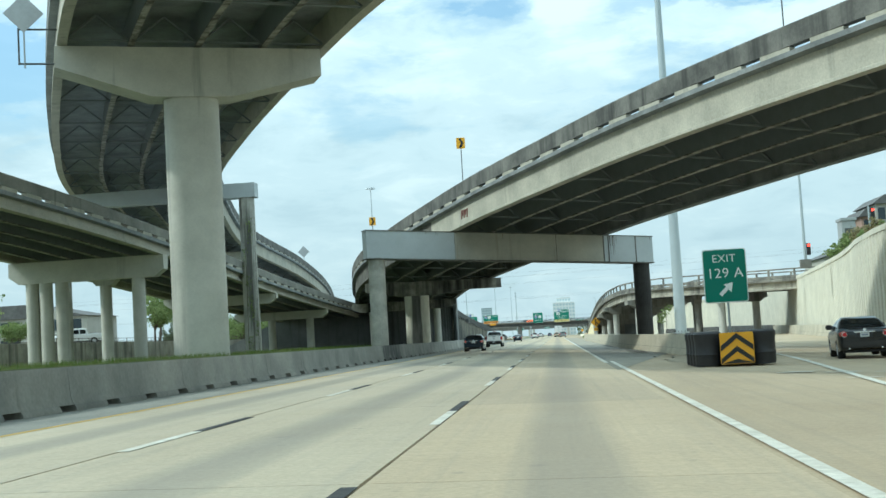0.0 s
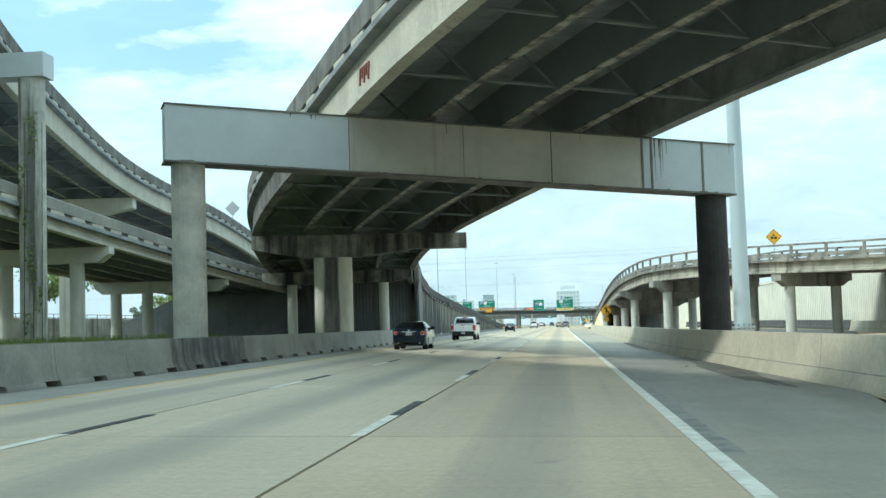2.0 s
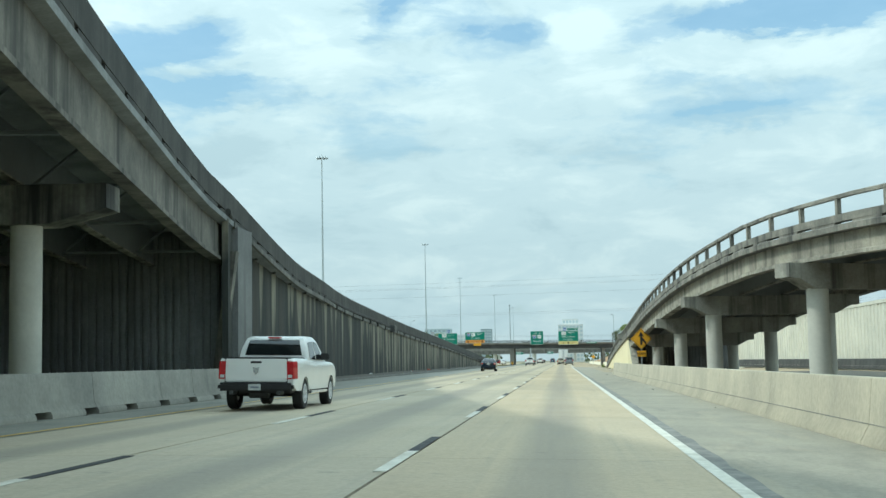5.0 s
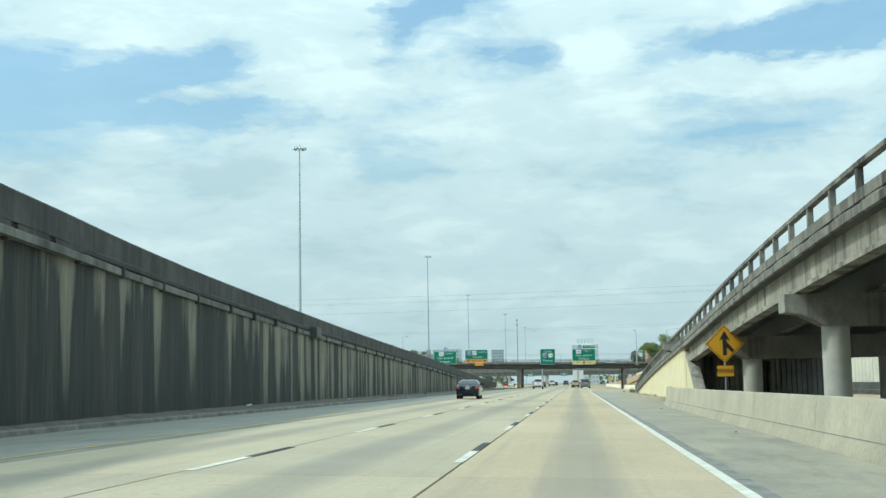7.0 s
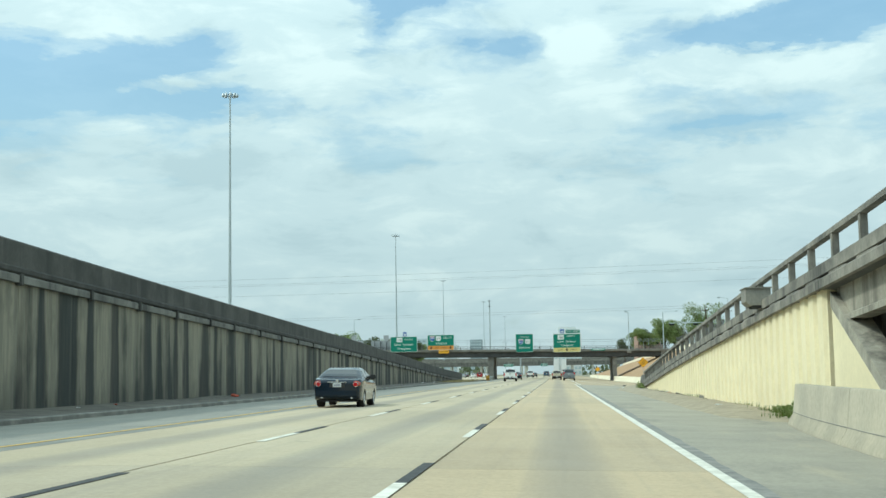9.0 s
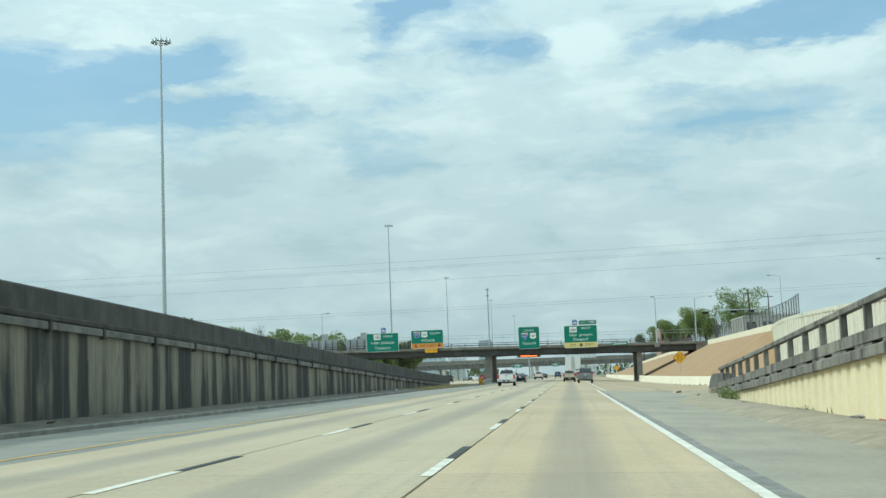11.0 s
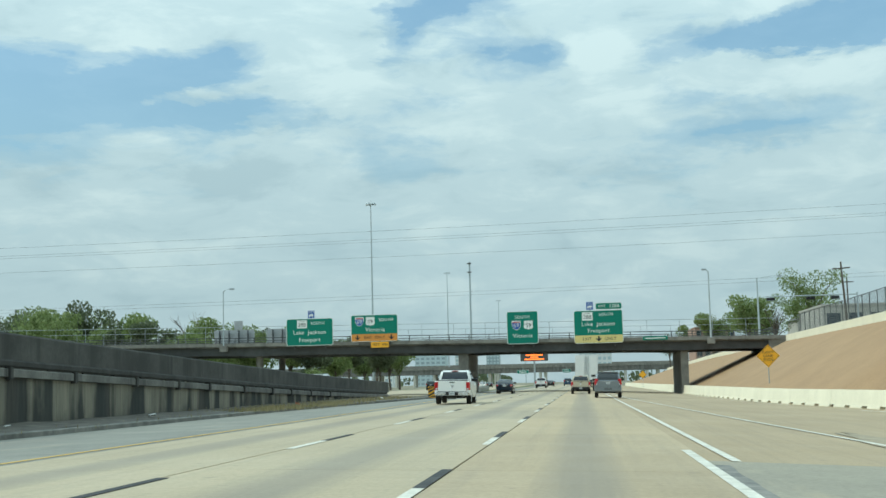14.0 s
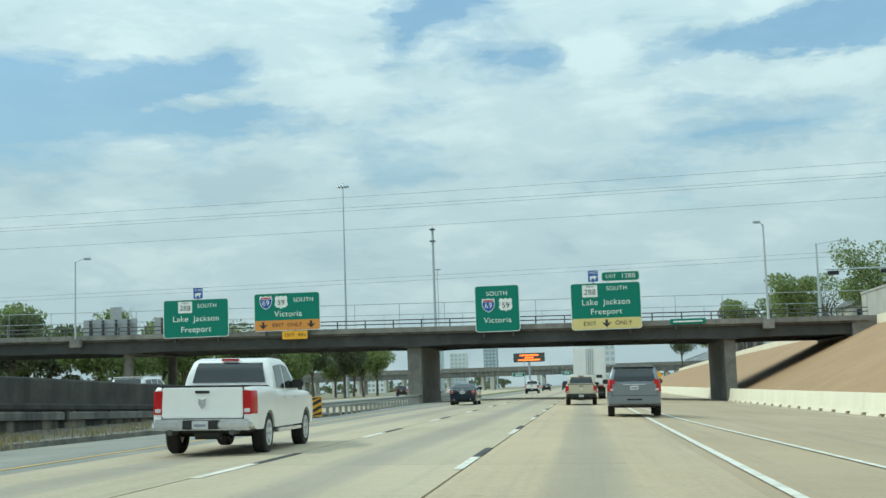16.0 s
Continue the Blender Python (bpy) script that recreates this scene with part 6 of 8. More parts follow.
def sedan(label, paint_key, m, nm="sedan"):
    def extra(root, hw):
        plate(root, -0.0, 0.83)
        slab_part(root, "trunk_trim", "chrome", -0.36, 0.36, -0.03, 0.03, 0.915, 0.95, bevel=0.01)
        slab_part(root, "rear_bumper", paint_key, -hw * 0.86, hw * 0.86, -0.05, 0.2, 0.38, 0.68, bevel=0.06)
        slab_part(root, "plate_recess", "trim", -0.3, 0.3, -0.008, 0.05, 0.72, 0.92)
        tube_bm = bmesh.new()
        tube(tube_bm, (0, -0.035, 1.0), (0, 0.0, 1.0), 0.055, n=14)
        part("badge", tube_bm, "chrome", root)
        for s in (-1, 1):
            pipe_part(root, "exhaust", "chrome", (s * 0.55, -0.06, 0.36), (s * 0.55, 0.3, 0.36), 0.035)
            slab_part(root, "side_trim", "chrome", *sorted((s * hw * 0.975, s * (hw * 0.995 + 0.01))), 1.3, 3.35, 0.56, 0.59, bevel=0.006)
    return vehicle(nm, label, "car", paint_key, m, 1.8, [(0.0, 0.96), (0.1, 1.04), (0.7, 1.08), (1.6, 1.05), (3.5, 0.98), (4.2, 0.88), (4.6, 0.76), (4.8, 0.6)], 0.27, (1.02, 3.78), 0.325,
                   [(0.56, 1.03), (0.92, 1.21), (1.32, 1.38), (1.75, 1.46), (2.2, 1.475), (2.65, 1.42), (3.15, 1.22), (3.7, 0.95)],
                   [[(1.06, 1.13), (1.28, 1.27), (1.35, 1.29), (1.35, 1.1)], [(1.42, 1.1), (1.42, 1.35), (2.15, 1.39), (2.15, 1.07)], [(2.24, 1.07), (2.24, 1.39), (2.58, 1.34), (3.0, 1.17), (3.25, 1.04)]],
                   (1.1, 1.4), (1.06, 1.39), (0.2, 0.76, 0.95), extra, plan=0.16, mirror=(2.95, 1.03), tumble=0.26, round_lamps=True)


def pickup(label, paint_key, m, crew=True, chrome=True, nm="pickup_truck", scale=1.0):
    cy = 1.85 if crew else 2.35
    def extra(root, hw):
        slab_part(root, "tonneau", "trim", -hw * 0.86, hw * 0.86, 0.06, cy - 0.02, 1.28, 1.345)
        slab_part(root, "tailgate_gap", "trim", -0.8, 0.8, -0.012, 0.03, 0.7, 1.31, bevel=0.004)
        slab_part(root, "tailgate", paint_key, -0.785, 0.785, -0.035, 0.02, 0.725, 1.305, bevel=0.02)
        slab_part(root, "tailgate_handle", "trim", -0.14, 0.14, -0.05, -0.02, 1.19, 1.245, bevel=0.01)
        bm = bmesh.new()
        prism(bm, [(-0.08, 1.1), (-0.06, 0.97), (0, 0.9), (0.06, 0.97), (0.08, 1.1), (0.03, 1.08), (-0.03, 1.08)], -0.055, -0.03)
        part("badge", bm, "chrome", root)
        slab_part(root, "rear_bumper", "chrome" if chrome else "trim", -hw * 0.95, hw * 0.95, -0.16, 0.16, 0.5, 0.71, bevel=0.06)
        slab_part(root, "plate_recess", "trim", -0.36, 0.36, -0.165, -0.1, 0.52, 0.69)
        plate(root, -0.165, 0.6)
        slab_part(root, "high_brake_lamp", "taillight", -0.18, 0.18, cy + 0.12, cy + 0.2, 1.845, 1.89, bevel=0.008)
        for s in (-1, 1):
            pipe_part(root, "exhaust", "dark_steel", (s * 0.6, -0.14, 0.46), (s * 0.6, 0.3, 0.46), 0.055)
            slab_part(root, "side_step", "chrome", *sorted((s * (hw - 0.1), s * (hw + 0.05))), 1.85, 4.1, 0.4, 0.47)
            for k, y in enumerate((cy + 0.95, cy + 1.95) if crew else (cy + 1.0,)):
                slab_part(root, "door_handle", paint_key, *sorted((s * hw * 0.97, s * (hw + 0.025))), y - 0.3, y - 0.1, 1.08, 1.12, bevel=0.01)
        pipe_part(root, "rear_axle", "trim", (-0.8, 1.25, 0.42), (0.8, 1.25, 0.42), 0.09)
        pipe_part(root, "muffler", "dark_steel", (-0.3, 0.6, 0.42), (0.2, 0.6, 0.42), 0.12)
    wins = ([[(cy + 0.3, 1.3), (cy + 0.34, 1.74), (cy + 1.0, 1.78), (cy + 1.0, 1.28)], [(cy + 1.12, 1.28), (cy + 1.12, 1.78), (cy + 1.55, 1.74), (cy + 2.1, 1.27)]] if crew
            else [[(cy + 0.25, 1.3), (cy + 0.28, 1.74), (cy + 1.05, 1.76), (cy + 1.6, 1.27)]])
    e = cy + (2.55 if crew else 2.0)
    return vehicle(nm, label, "pickup truck", paint_key, m @ Matrix.Scale(scale, 4), 2.02, [(0.0, 1.3), (0.15, 1.32), (cy - 0.1, 1.31), (cy, 1.26), (e, 1.23), (e + 0.8, 1.2), (e + 1.2, 1.1), (e + 1.4, 0.85)], 0.5, (1.25, e + 0.45), 0.41,
                   [(cy, 1.22), (cy + 0.1, 1.7), (cy + 0.22, 1.86), (cy + 0.6, 1.91), (cy + (1.5 if crew else 1.0), 1.9), (cy + (1.75 if crew else 1.2), 1.84), (e - 0.1, 1.2)],
                   wins, (1.35, 1.8), (1.28, 1.8), (0.15, 0.8, 1.24), extra, plan=0.07, mirror=(e - 0.75, 1.28))


def on_road(x, y, yaw=0.0):
    return pose(x, y, gz(x, y), 0, -math.degrees(math.atan(-0.022)), yaw)


suv("blue-grey full-size suv with red tail lamps on the highway", "p_suv", on_road(1.86, 431.0, -1.0))
pickup("white crew-cab pickup truck with chrome rear bumper", "p_white", on_road(-7.2, 406.4, 1.0))
sedan("dark blue-grey four-door sedan in the far lane", "p_dark", on_road(-8.2, 262.0, 1.0))
pickup("faded tan single-cab pickup truck behind a trailer", "p_tan", on_road(-0.2, 458.5), False, False, scale=0.93)
pickup("white pickup truck driving far ahead", "p_white", on_road(-7.5, 150.0), True, False)
sedan("glossy dark sedan passing below the overpass ramp", "p_dark", on_road(-7.4, 112.4, 0.5))
sedan("dark grey sedan on the exit road", "p_black", pose(10.7, 47.6, gz(10.7, 47), 0, 0, -7.0))
sedan("blue-grey sedan driving beyond the guard rail end", "p_dark", on_road(-8.0, 466.0))
pickup("white pickup truck driving beyond the street bridge", "p_white", on_road(-7.6, 566.0), True, False)
sedan("dark sedan driving beyond the street bridge", "p_black", on_road(-7.7, 640.0))
suv("dark blue suv driving beyond the street bridge", "p_blue", on_road(-3.9, 660.0))
far_cars = ((sedan, "p_white", -24.0, 640), (suv, "p_red", -27, 655), (sedan, "p_white", -30.5, 672), (sedan, "p_black", -26, 690), (suv, "p_black", -33, 610), (sedan, "p_silver", -36, 700), (suv, "p_white", -34, 730), (sedan, "p_dark", -38, 745))
names = {"p_white": "white", "p_red": "red", "p_black": "black", "p_silver": "silver", "p_dark": "dark grey"}
for fn, key, x, y in far_cars:
    fn("distant %s car queuing on the merging road" % names[key], key, pose(x, y, 0.04, 0, 0, 4.0))
pickup("white pickup truck parked beyond the lower ramp", "p_white", pose(-52.3, 143.6, 3.13, 0, 0, 128))

suv("white suv driving down the merging ramp", "p_white", pose(-23.6, 446.5, 0.5))
suv("dark suv driving down the merging ramp", "p_black", pose(-23.4, 460.0, 0.04))

# box trailer
tr = thing("box_trailer", "white box trailer with closed rear doors", "truck", on_road(0.45, 489.5), "vehicles on the highway")
slab_part(tr, "box", "trailer", -1.36, 1.36, 0.0, 14.6, 1.15, 4.32, bevel=0.03)
for s in (-1, 1):
    d = slab_part(tr, "rear_door", "trailer", *sorted((s * 0.02, s * 1.28)), -0.05, 0.01, 1.25, 4.24, bevel=0.015)
    for k in (0.08, 0.26):
        pipe_part(d, "lock_rod", "steel", (s * (0.02 + k * 0.9), -0.08, 1.28), (s * (0.02 + k * 0.9), -0.08, 4.2), 0.022, 6)
    slab_part(tr, "mud_flap", "trim", *sorted((s * 0.7, s * 1.25)), 0.9, 0.93, 0.25, 1.0, bevel=0.004)
    slab_part(tr, "tail_lamp", "taillight", *sorted((s * 0.85, s * 1.1)), -0.06, 0.0, 1.0, 1.12, bevel=0.01)
    slab_part(tr, "underride_post", "dark_steel", *sorted((s * 0.5, s * 0.58)), -0.04, 0.06, 0.55, 1.16, bevel=0.01)
    for y in (1.6, 2.9):
        wheel(tr, s * 1.05, y, 0.5, 0.5, s)
slab_part(tr, "underride_bar", "dark_steel", -1.15, 1.15, -0.06, 0.06, 0.48, 0.6)
slab_part(tr, "door_notice", "trim", 0.55, 1.05, -0.065, -0.05, 1.75, 2.0, "dark notice panel", bevel=0.004)
slab_part(tr, "chassis", "dark_steel", -0.55, 0.55, 0.3, 14.0, 0.95, 1.16)
slab_part(tr, "tractor_cab", "p_white", -1.22, 1.22, 15.4, 18.2, 0.8, 3.7, "white tractor cab", bevel=0.1)
for s in (-1, 1):
    for y in (14.2, 17.6):
        wheel(tr, s * 1.05, y, 0.5, 0.4, s)


# ---------------- signs ----------------
def down_arrow(root, x, z, mat, s=1.0):
    bm = bmesh.new()
    prism(bm, [(x - 0.11 * s, z + 0.32 * s), (x + 0.11 * s, z + 0.32 * s), (x + 0.11 * s, z + 0.02 * s), (x + 0.42 * s, z + 0.1 * s), (x, z - 0.33 * s), (x - 0.42 * s, z + 0.1 * s), (x - 0.11 * s, z + 0.02 * s)], -0.045, -0.025)
    part("arrow", bm, mat, root)


def shield(root, x, z, s, kind, text):
    if kind == "square":
        panel("route_shield", 1.25 * s, 1.0 * s, "sign_white", root, x, z, -0.035, 0.02, 0.06)
        lettering(text, 0.62 * s, "sign_black", root, x, z - 0.1 * s, -0.05)
        lettering("TEXAS", 0.2 * s, "sign_black", root, x, z + 0.36 * s, -0.05)
        return
    pts = [(-0.5, 0.25), (-0.44, 0.5), (-0.2, 0.44), (0, 0.52), (0.2, 0.44), (0.44, 0.5), (0.5, 0.25), (0.46, -0.1), (0.28, -0.4), (0, -0.55), (-0.28, -0.4), (-0.46, -0.1)]
    if kind == "us":
        pts = [(-0.5, 0.35), (-0.36, 0.5), (-0.2, 0.42), (0, 0.5), (0.2, 0.42), (0.36, 0.5), (0.5, 0.35), (0.45, 0.1), (0.52, -0.2), (0.36, -0.42), (0.14, -0.42), (0, -0.52), (-0.14, -0.42), (-0.36, -0.42), (-0.52, -0.2), (-0.45, 0.1)]
    bm = bmesh.new()
    prism(bm, [(x + a * s * 1.1, z + b * s * 1.1) for a, b in pts], -0.04, -0.02)
    part("route_shield", bm, "sign_white", root)
    if kind == "interstate":
        bm = bmesh.new()
        prism(bm, [(x + a * s, z + b * s) for a, b in pts if b < 0.3], -0.05, -0.035)
        part("shield_field", bm, "sign_blue", root)
        bm = bmesh.new()
        prism(bm, [(x + a * s, z + b * s) for a, b in ((-0.46, 0.28), (-0.4, 0.44), (-0.18, 0.38), (0, 0.46), (0.18, 0.38), (0.4, 0.44), (0.46, 0.28))], -0.05, -0.035)
        part("shield_crown", bm, "sign_red", root)
    lettering(text, 0.62 * s, "sign_white" if kind == "interstate" else "sign_black", root, x, z - 0.06 * s, -0.058)


def guide_sign(label, x0, x1, z0, z1, y=489.35, name="guide_sign", border="sign_white"):
    w, h = x1 - x0, z1 - z0
    root = thing(name, label, "road sign", pose((x0 + x1) / 2, y, (z0 + z1) / 2), "green guide signs")
    panel("border", w, h, border, root, 0, 0, 0.0, 0.04, min(0.25, h * 0.2))
    panel("face", w - 0.12, h - 0.12, "sign_green", root, 0, 0, -0.012, 0.035, 0.2)
    panel("back", w - 0.1, h - 0.1, "sign_back", root, 0, 0, 0.04, 0.04, 0.1)
    for k in (-0.33, 0.33):
        bm = bmesh.new()
        box(bm, w * k - 0.06, w * k + 0.06, 0.06, 0.62, -h / 2 - 0.35, h / 2 - 0.2)
        part("bracket", bm, "dark_steel", root)
    return root, w, h


def zoo_tab(x, z, y=489.3):
    root = thing("attraction_sign", "small blue attraction sign with a white animal shape", "road sign", pose(x, y, z), "blue attraction signs")
    panel("face", 0.82, 0.92, "sign_blue", root, 0, 0, 0, 0.03, 0.05)
    lettering("ZOO", 0.3, "sign_white", root, 0, 0.27, -0.022)
    bm = bmesh.new()
    prism(bm, [(-0.3, -0.05), (-0.1, 0.02), (0.12, 0.03), (0.28, -0.02), (0.32, -0.12), (0.2, -0.15), (0.2, -0.36), (0.1, -0.36), (0.08, -0.2), (-0.12, -0.2), (-0.14, -0.36), (-0.25, -0.36), (-0.26, -0.18)], -0.03, -0.016)
    part("animal_shape", bm, "sign_white", root)
    bm = bmesh.new()
    box(bm, -0.04, 0.04, 0.02, 0.1, -0.9, 0.4)
    part("bracket", bm, "dark_steel", root)


r, w, h = guide_sign("green guide sign for 288 south, Lake Jackson and Freeport", -36.2, -30.35, 6.38, 9.72)
shield(r, -0.95, 0.98, 1.0, "square", "288")
lettering("SOUTH", 0.5, "sign_white", r, 1.0, 1.05)
lettering("Lake  Jackson", 0.7, "sign_white", r, 0, -0.05)
lettering("Freeport", 0.7, "sign_white", r, 0, -0.98)
zoo_tab(-33.05, 10.22)
r, w, h = guide_sign("green Victoria guide sign with an orange exit-only strip", -28.1, -22.28, 6.66, 9.96)
shield(r, -1.85, 0.85, 1.02, "interstate", "69")
shield(r, -0.5, 0.85, 1.02, "us", "59")
lettering("SOUTH", 0.52, "sign_white", r, 1.45, 0.98)
lettering("Victoria", 0.7, "sign_white", r, 0.1, -0.2)
panel("exit_strip", w - 0.14, 0.86, "sign_orange", r, 0, -h / 2 + 0.5, -0.03, 0.02, 0.1, "orange exit-only strip")
lettering("EXIT  ONLY", 0.46, "sign_black", r, 0, -h / 2 + 0.5, -0.05)
for sx in (-2.1, 2.1):
    down_arrow(r, sx, -h / 2 + 0.5, "sign_black", 0.95)
clr = thing("clearance_sign", "yellow clearance sign reading 15 ft 4 in", "road sign", pose(-24.53, 489.3, 6.27))
panel("face", 2.2, 0.7, "sign_yellow", clr, 0, 0, 0, 0.03, 0.06)
lettering("15FT  4IN", 0.42, "sign_black", clr, 0, 0, -0.022)
bm = bmesh.new()
box(bm, -0.06, 0.06, 0.02, 0.5, -0.3, 0.5)
part("bracket", bm, "dark_steel", clr)
r, w, h = guide_sign("green guide sign for 69 and 59 south, Victoria", -8.92, -5.12, 5.88, 9.83)
lettering("SOUTH", 0.52, "sign_white", r, 0, 1.25)
shield(r, -0.75, 0.3, 1.02, "interstate", "69")
shield(r, 0.72, 0.3, 1.02, "us", "59")
lettering("Victoria", 0.68, "sign_white", r, 0, -1.0)
r, w, h = guide_sign("green guide sign for 288 south with cream exit-only strip", -0.82, 5.05, 5.72, 9.68)
shield(r, -1.3, 1.28, 1.02, "square", "288")
lettering("SOUTH", 0.5, "sign_white", r, 0.95, 1.45)
lettering("Lake  Jackson", 0.68, "sign_white", r, 0, 0.32)
lettering("Freeport", 0.68, "sign_white", r, 0, -0.48)
panel("exit_strip", w - 0.14, 0.9, "sign_cream", r, 0, -h / 2 + 0.52, -0.03, 0.02, 0.1, "cream exit-only strip")
lettering("EXIT", 0.5, "sign_black", r, -1.4, -h / 2 + 0.52, -0.05)
lettering("ONLY", 0.5, "sign_black", r, 1.4, -h / 2 + 0.52, -0.05)
down_arrow(r, 0, -h / 2 + 0.52, "sign_black", 1.0)
r, w, h = guide_sign("small green exit number sign reading exit 128B", 1.82, 5.02, 9.74, 10.58)
lettering("EXIT", 0.4, "sign_white", r, -0.8, 0, -0.04)
lettering("128B", 0.56, "sign_white", r, 0.65, 0, -0.04)
zoo_tab(1.14, 10.24)
r, w, h = guide_sign("long narrow green street name sign on the bridge rail", 7.35, 10.3, 5.92, 6.38, 489.5, "street_sign", "sign_green")
bm = bmesh.new()
box(bm, -1.2, 1.2, -0.05, -0.03, -0.06, 0.06)
part("name_bar", bm, "sign_white", r)

# exit gore sign
root = thing("exit_sign", "green exit sign on one post reading exit 129 A", "road sign", pose(7.38, 57.7, 3.34))
panel("border", 1.88, 2.34, "sign_white", root, 0, 0, 0, 0.03, 0.12)
panel("face", 1.8, 2.26, "sign_green", root, 0, 0, -0.012, 0.03, 0.1)
lettering("EXIT", 0.47, "sign_white", root, -0.02, 0.74, -0.034)
lettering("129 A", 0.6, "sign_white", root, 0.0, 0.1, -0.034)
bm = bmesh.new()
prism(bm, [(-0.32, -0.78), (-0.2, -0.9), (0.1, -0.6), (0.22, -0.72), (0.3, -0.3), (-0.1, -0.38), (0.0, -0.48)], -0.045, -0.028)
part("arrow", bm, "sign_white", root)
bm = bmesh.new()
tube(bm, (0.05, 0.06, -3.55), (0.05, 0.06, 1.0), 0.05, n=10)
part("post", bm, "steel", root)

# crash cushion in the gore
root = thing("crash_cushion", "black plastic crash cushion with a yellow and black chevron board", "crash cushion", pose(5.7, 43.6, gz(5.7, 43.6)))
board = panel("chevron_board", 1.08, 1.02, "sign_yellow", root, 0, 0.58, 0, 0.04, 0.05)
for k in (-0.05, 0.37, 0.79):
    for s in (-1, 1):
        bm = bmesh.new()
        zc = k
        pts = [(0, zc + 0.1), (s * 0.52, zc - 0.3), (s * 0.52, zc - 0.12), (0, zc + 0.28)]
        pts = [(x, min(max(z, 0.09), 1.07)) for x, z in pts]
        if max(z for _, z in pts) - min(z for _, z in pts) > 0.05:
            prism(bm, pts, -0.034, -0.022)
            part("chevron_stripe", bm, "sign_black", board)
        else:
            bm.free()
for j, y in enumerate((0.7, 1.62, 2.54, 3.46)):
    for x in (-0.84, 0.9):
        bm = bmesh.new()
        rr = 0.44
        prof = [(rr * 0.96, 0.02), (rr, 0.1), (rr, 0.35), (rr * 1.05, 0.4), (rr, 0.45), (rr, 0.85), (rr * 1.05, 0.9), (rr * 1.05, 1.08), (rr * 0.9, 1.14)]
        n = 16
        rings = [[bm.verts.new((x + q * math.cos(2 * math.pi * i / n), y + q * math.sin(2 * math.pi * i / n), z)) for q, z in prof] for i in range(n)]
        for i in range(n):
            for k in range(len(prof) - 1):
                bm.faces.new((rings[i][k], rings[(i + 1) % n][k], rings[(i + 1) % n][k + 1], rings[i][k + 1]))
        bm.faces.new([rr_[-1] for rr_ in rings])
        part("drum", bm, "rubber_drum", root)
slab_part(root, "frame_box", "dark_steel", -0.5, 0.5, 0.1, 4.0, 0.05, 0.85)


def diamond(label, m, size, lines=(), arrow=None, post=2.5, plaque=None, back=False, name="warning_sign"):
    root = thing(name, label, "road sign", m, "yellow warning signs")
    bm = bmesh.new()
    d = size * 0.7071
    prism(bm, [(0, -d), (d, 0), (0, d), (-d, 0)], 0.0, 0.02)
    part("face", bm, "sign_back" if back else "sign_yellow", root)
    if not back:
        for k in range(4):
            a, b = [(0, -d), (d, 0), (0, d), (-d, 0)][k], [(0, -d), (d, 0), (0, d), (-d, 0)][(k + 1) % 4]
            bm = bmesh.new()
            q = [(a[0] * 0.93, a[1] * 0.93), (b[0] * 0.93, b[1] * 0.93), (b[0] * 0.89, b[1] * 0.89), (a[0] * 0.89, a[1] * 0.89)]
            prism(bm, q, -0.006, 0.002)
            part("border_line", bm, "sign_black", root)
    for text, z, s in lines:
        lettering(text, s, "sign_black", root, 0, z, -0.008)
    if arrow:
        for pts in arrow:
            bm = bmesh.new()
            prism(bm, [(x * size, z * size) for x, z in pts], -0.012, -0.002)
            part("symbol", bm, "sign_black", root)
    if plaque:
        panel("plaque", 0.76, 0.5, "sign_yellow", root, 0, -d - 0.36, 0.0, 0.02, 0.04)
        lettering(plaque, 0.24, "sign_black", root, 0, -d - 0.36, -0.014)
    bm = bmesh.new()
    tube(bm, (0, 0.05, -post), (0, 0.05, d * 0.6), 0.04, n=8)
    part("post", bm, "steel", root)
    return root


MERGE = [[(-0.07, -0.42), (0.07, -0.42), (0.07, 0.18), (0.2, 0.12), (0.0, 0.48), (-0.2, 0.12), (-0.07, 0.18)], [(0.07, -0.12), (0.26, -0.32), (0.35, -0.24), (0.07, 0.08)]]
diamond("yellow diamond merge sign with a merge plaque below", pose(6.88, 226.9, 2.92), 1.27, (), MERGE, 3.1, "MERGE")
diamond("yellow diamond lane-ends sign standing on the brown slope", pose(15.0, 441.0, 2.9), 1.32, (("RIGHT", 0.3, 0.3), ("LANE", 0.0, 0.3), ("ENDS", -0.3, 0.3)), None, 2.3)
WIND = [[(-0.25, -0.18), (-0.05, -0.18), (-0.05, 0.02), (-0.25, 0.02)], [(0.05, -0.18), (0.25, -0.18), (0.25, 0.02), (0.05, 0.02)], [(-0.1, 0.08), (0.1, 0.08), (0.0, 0.3)]]
diamond("yellow diamond sign on the entrance ramp parapet", pose(20.9, 169.5, 8.87, 0, 0, -6), 1.08, (), WIND, 2.5)
diamond("yellow diamond sign far along the slope foot", pose(11.6, 585, 2.2), 1.1, (), None, 2.4)
diamond("grey back of a diamond sign on the flyover parapet", pose(-39.3, 199, 16.6), 1.3, (), None, 1.4, back=True)
root = diamond("grey back of a diamond sign on an outrigger frame", pose(-24.1, 58.5, 17.75, 0, 0, 20), 1.3, (), None, 2.6, back=True)
for z in (-0.75, -2.4):
    bm = bmesh.new()
    tube(bm, (-0.25, 0.06, z), (1.5, 0.06, z), 0.05, n=6)
    part("outrigger", bm, "dark_steel", root)
bm = bmesh.new()
tube(bm, (-0.25, 0.06, -2.45), (-0.25, 0.06, -0.7), 0.045, n=6)
part("outrigger", bm, "dark_steel", root)


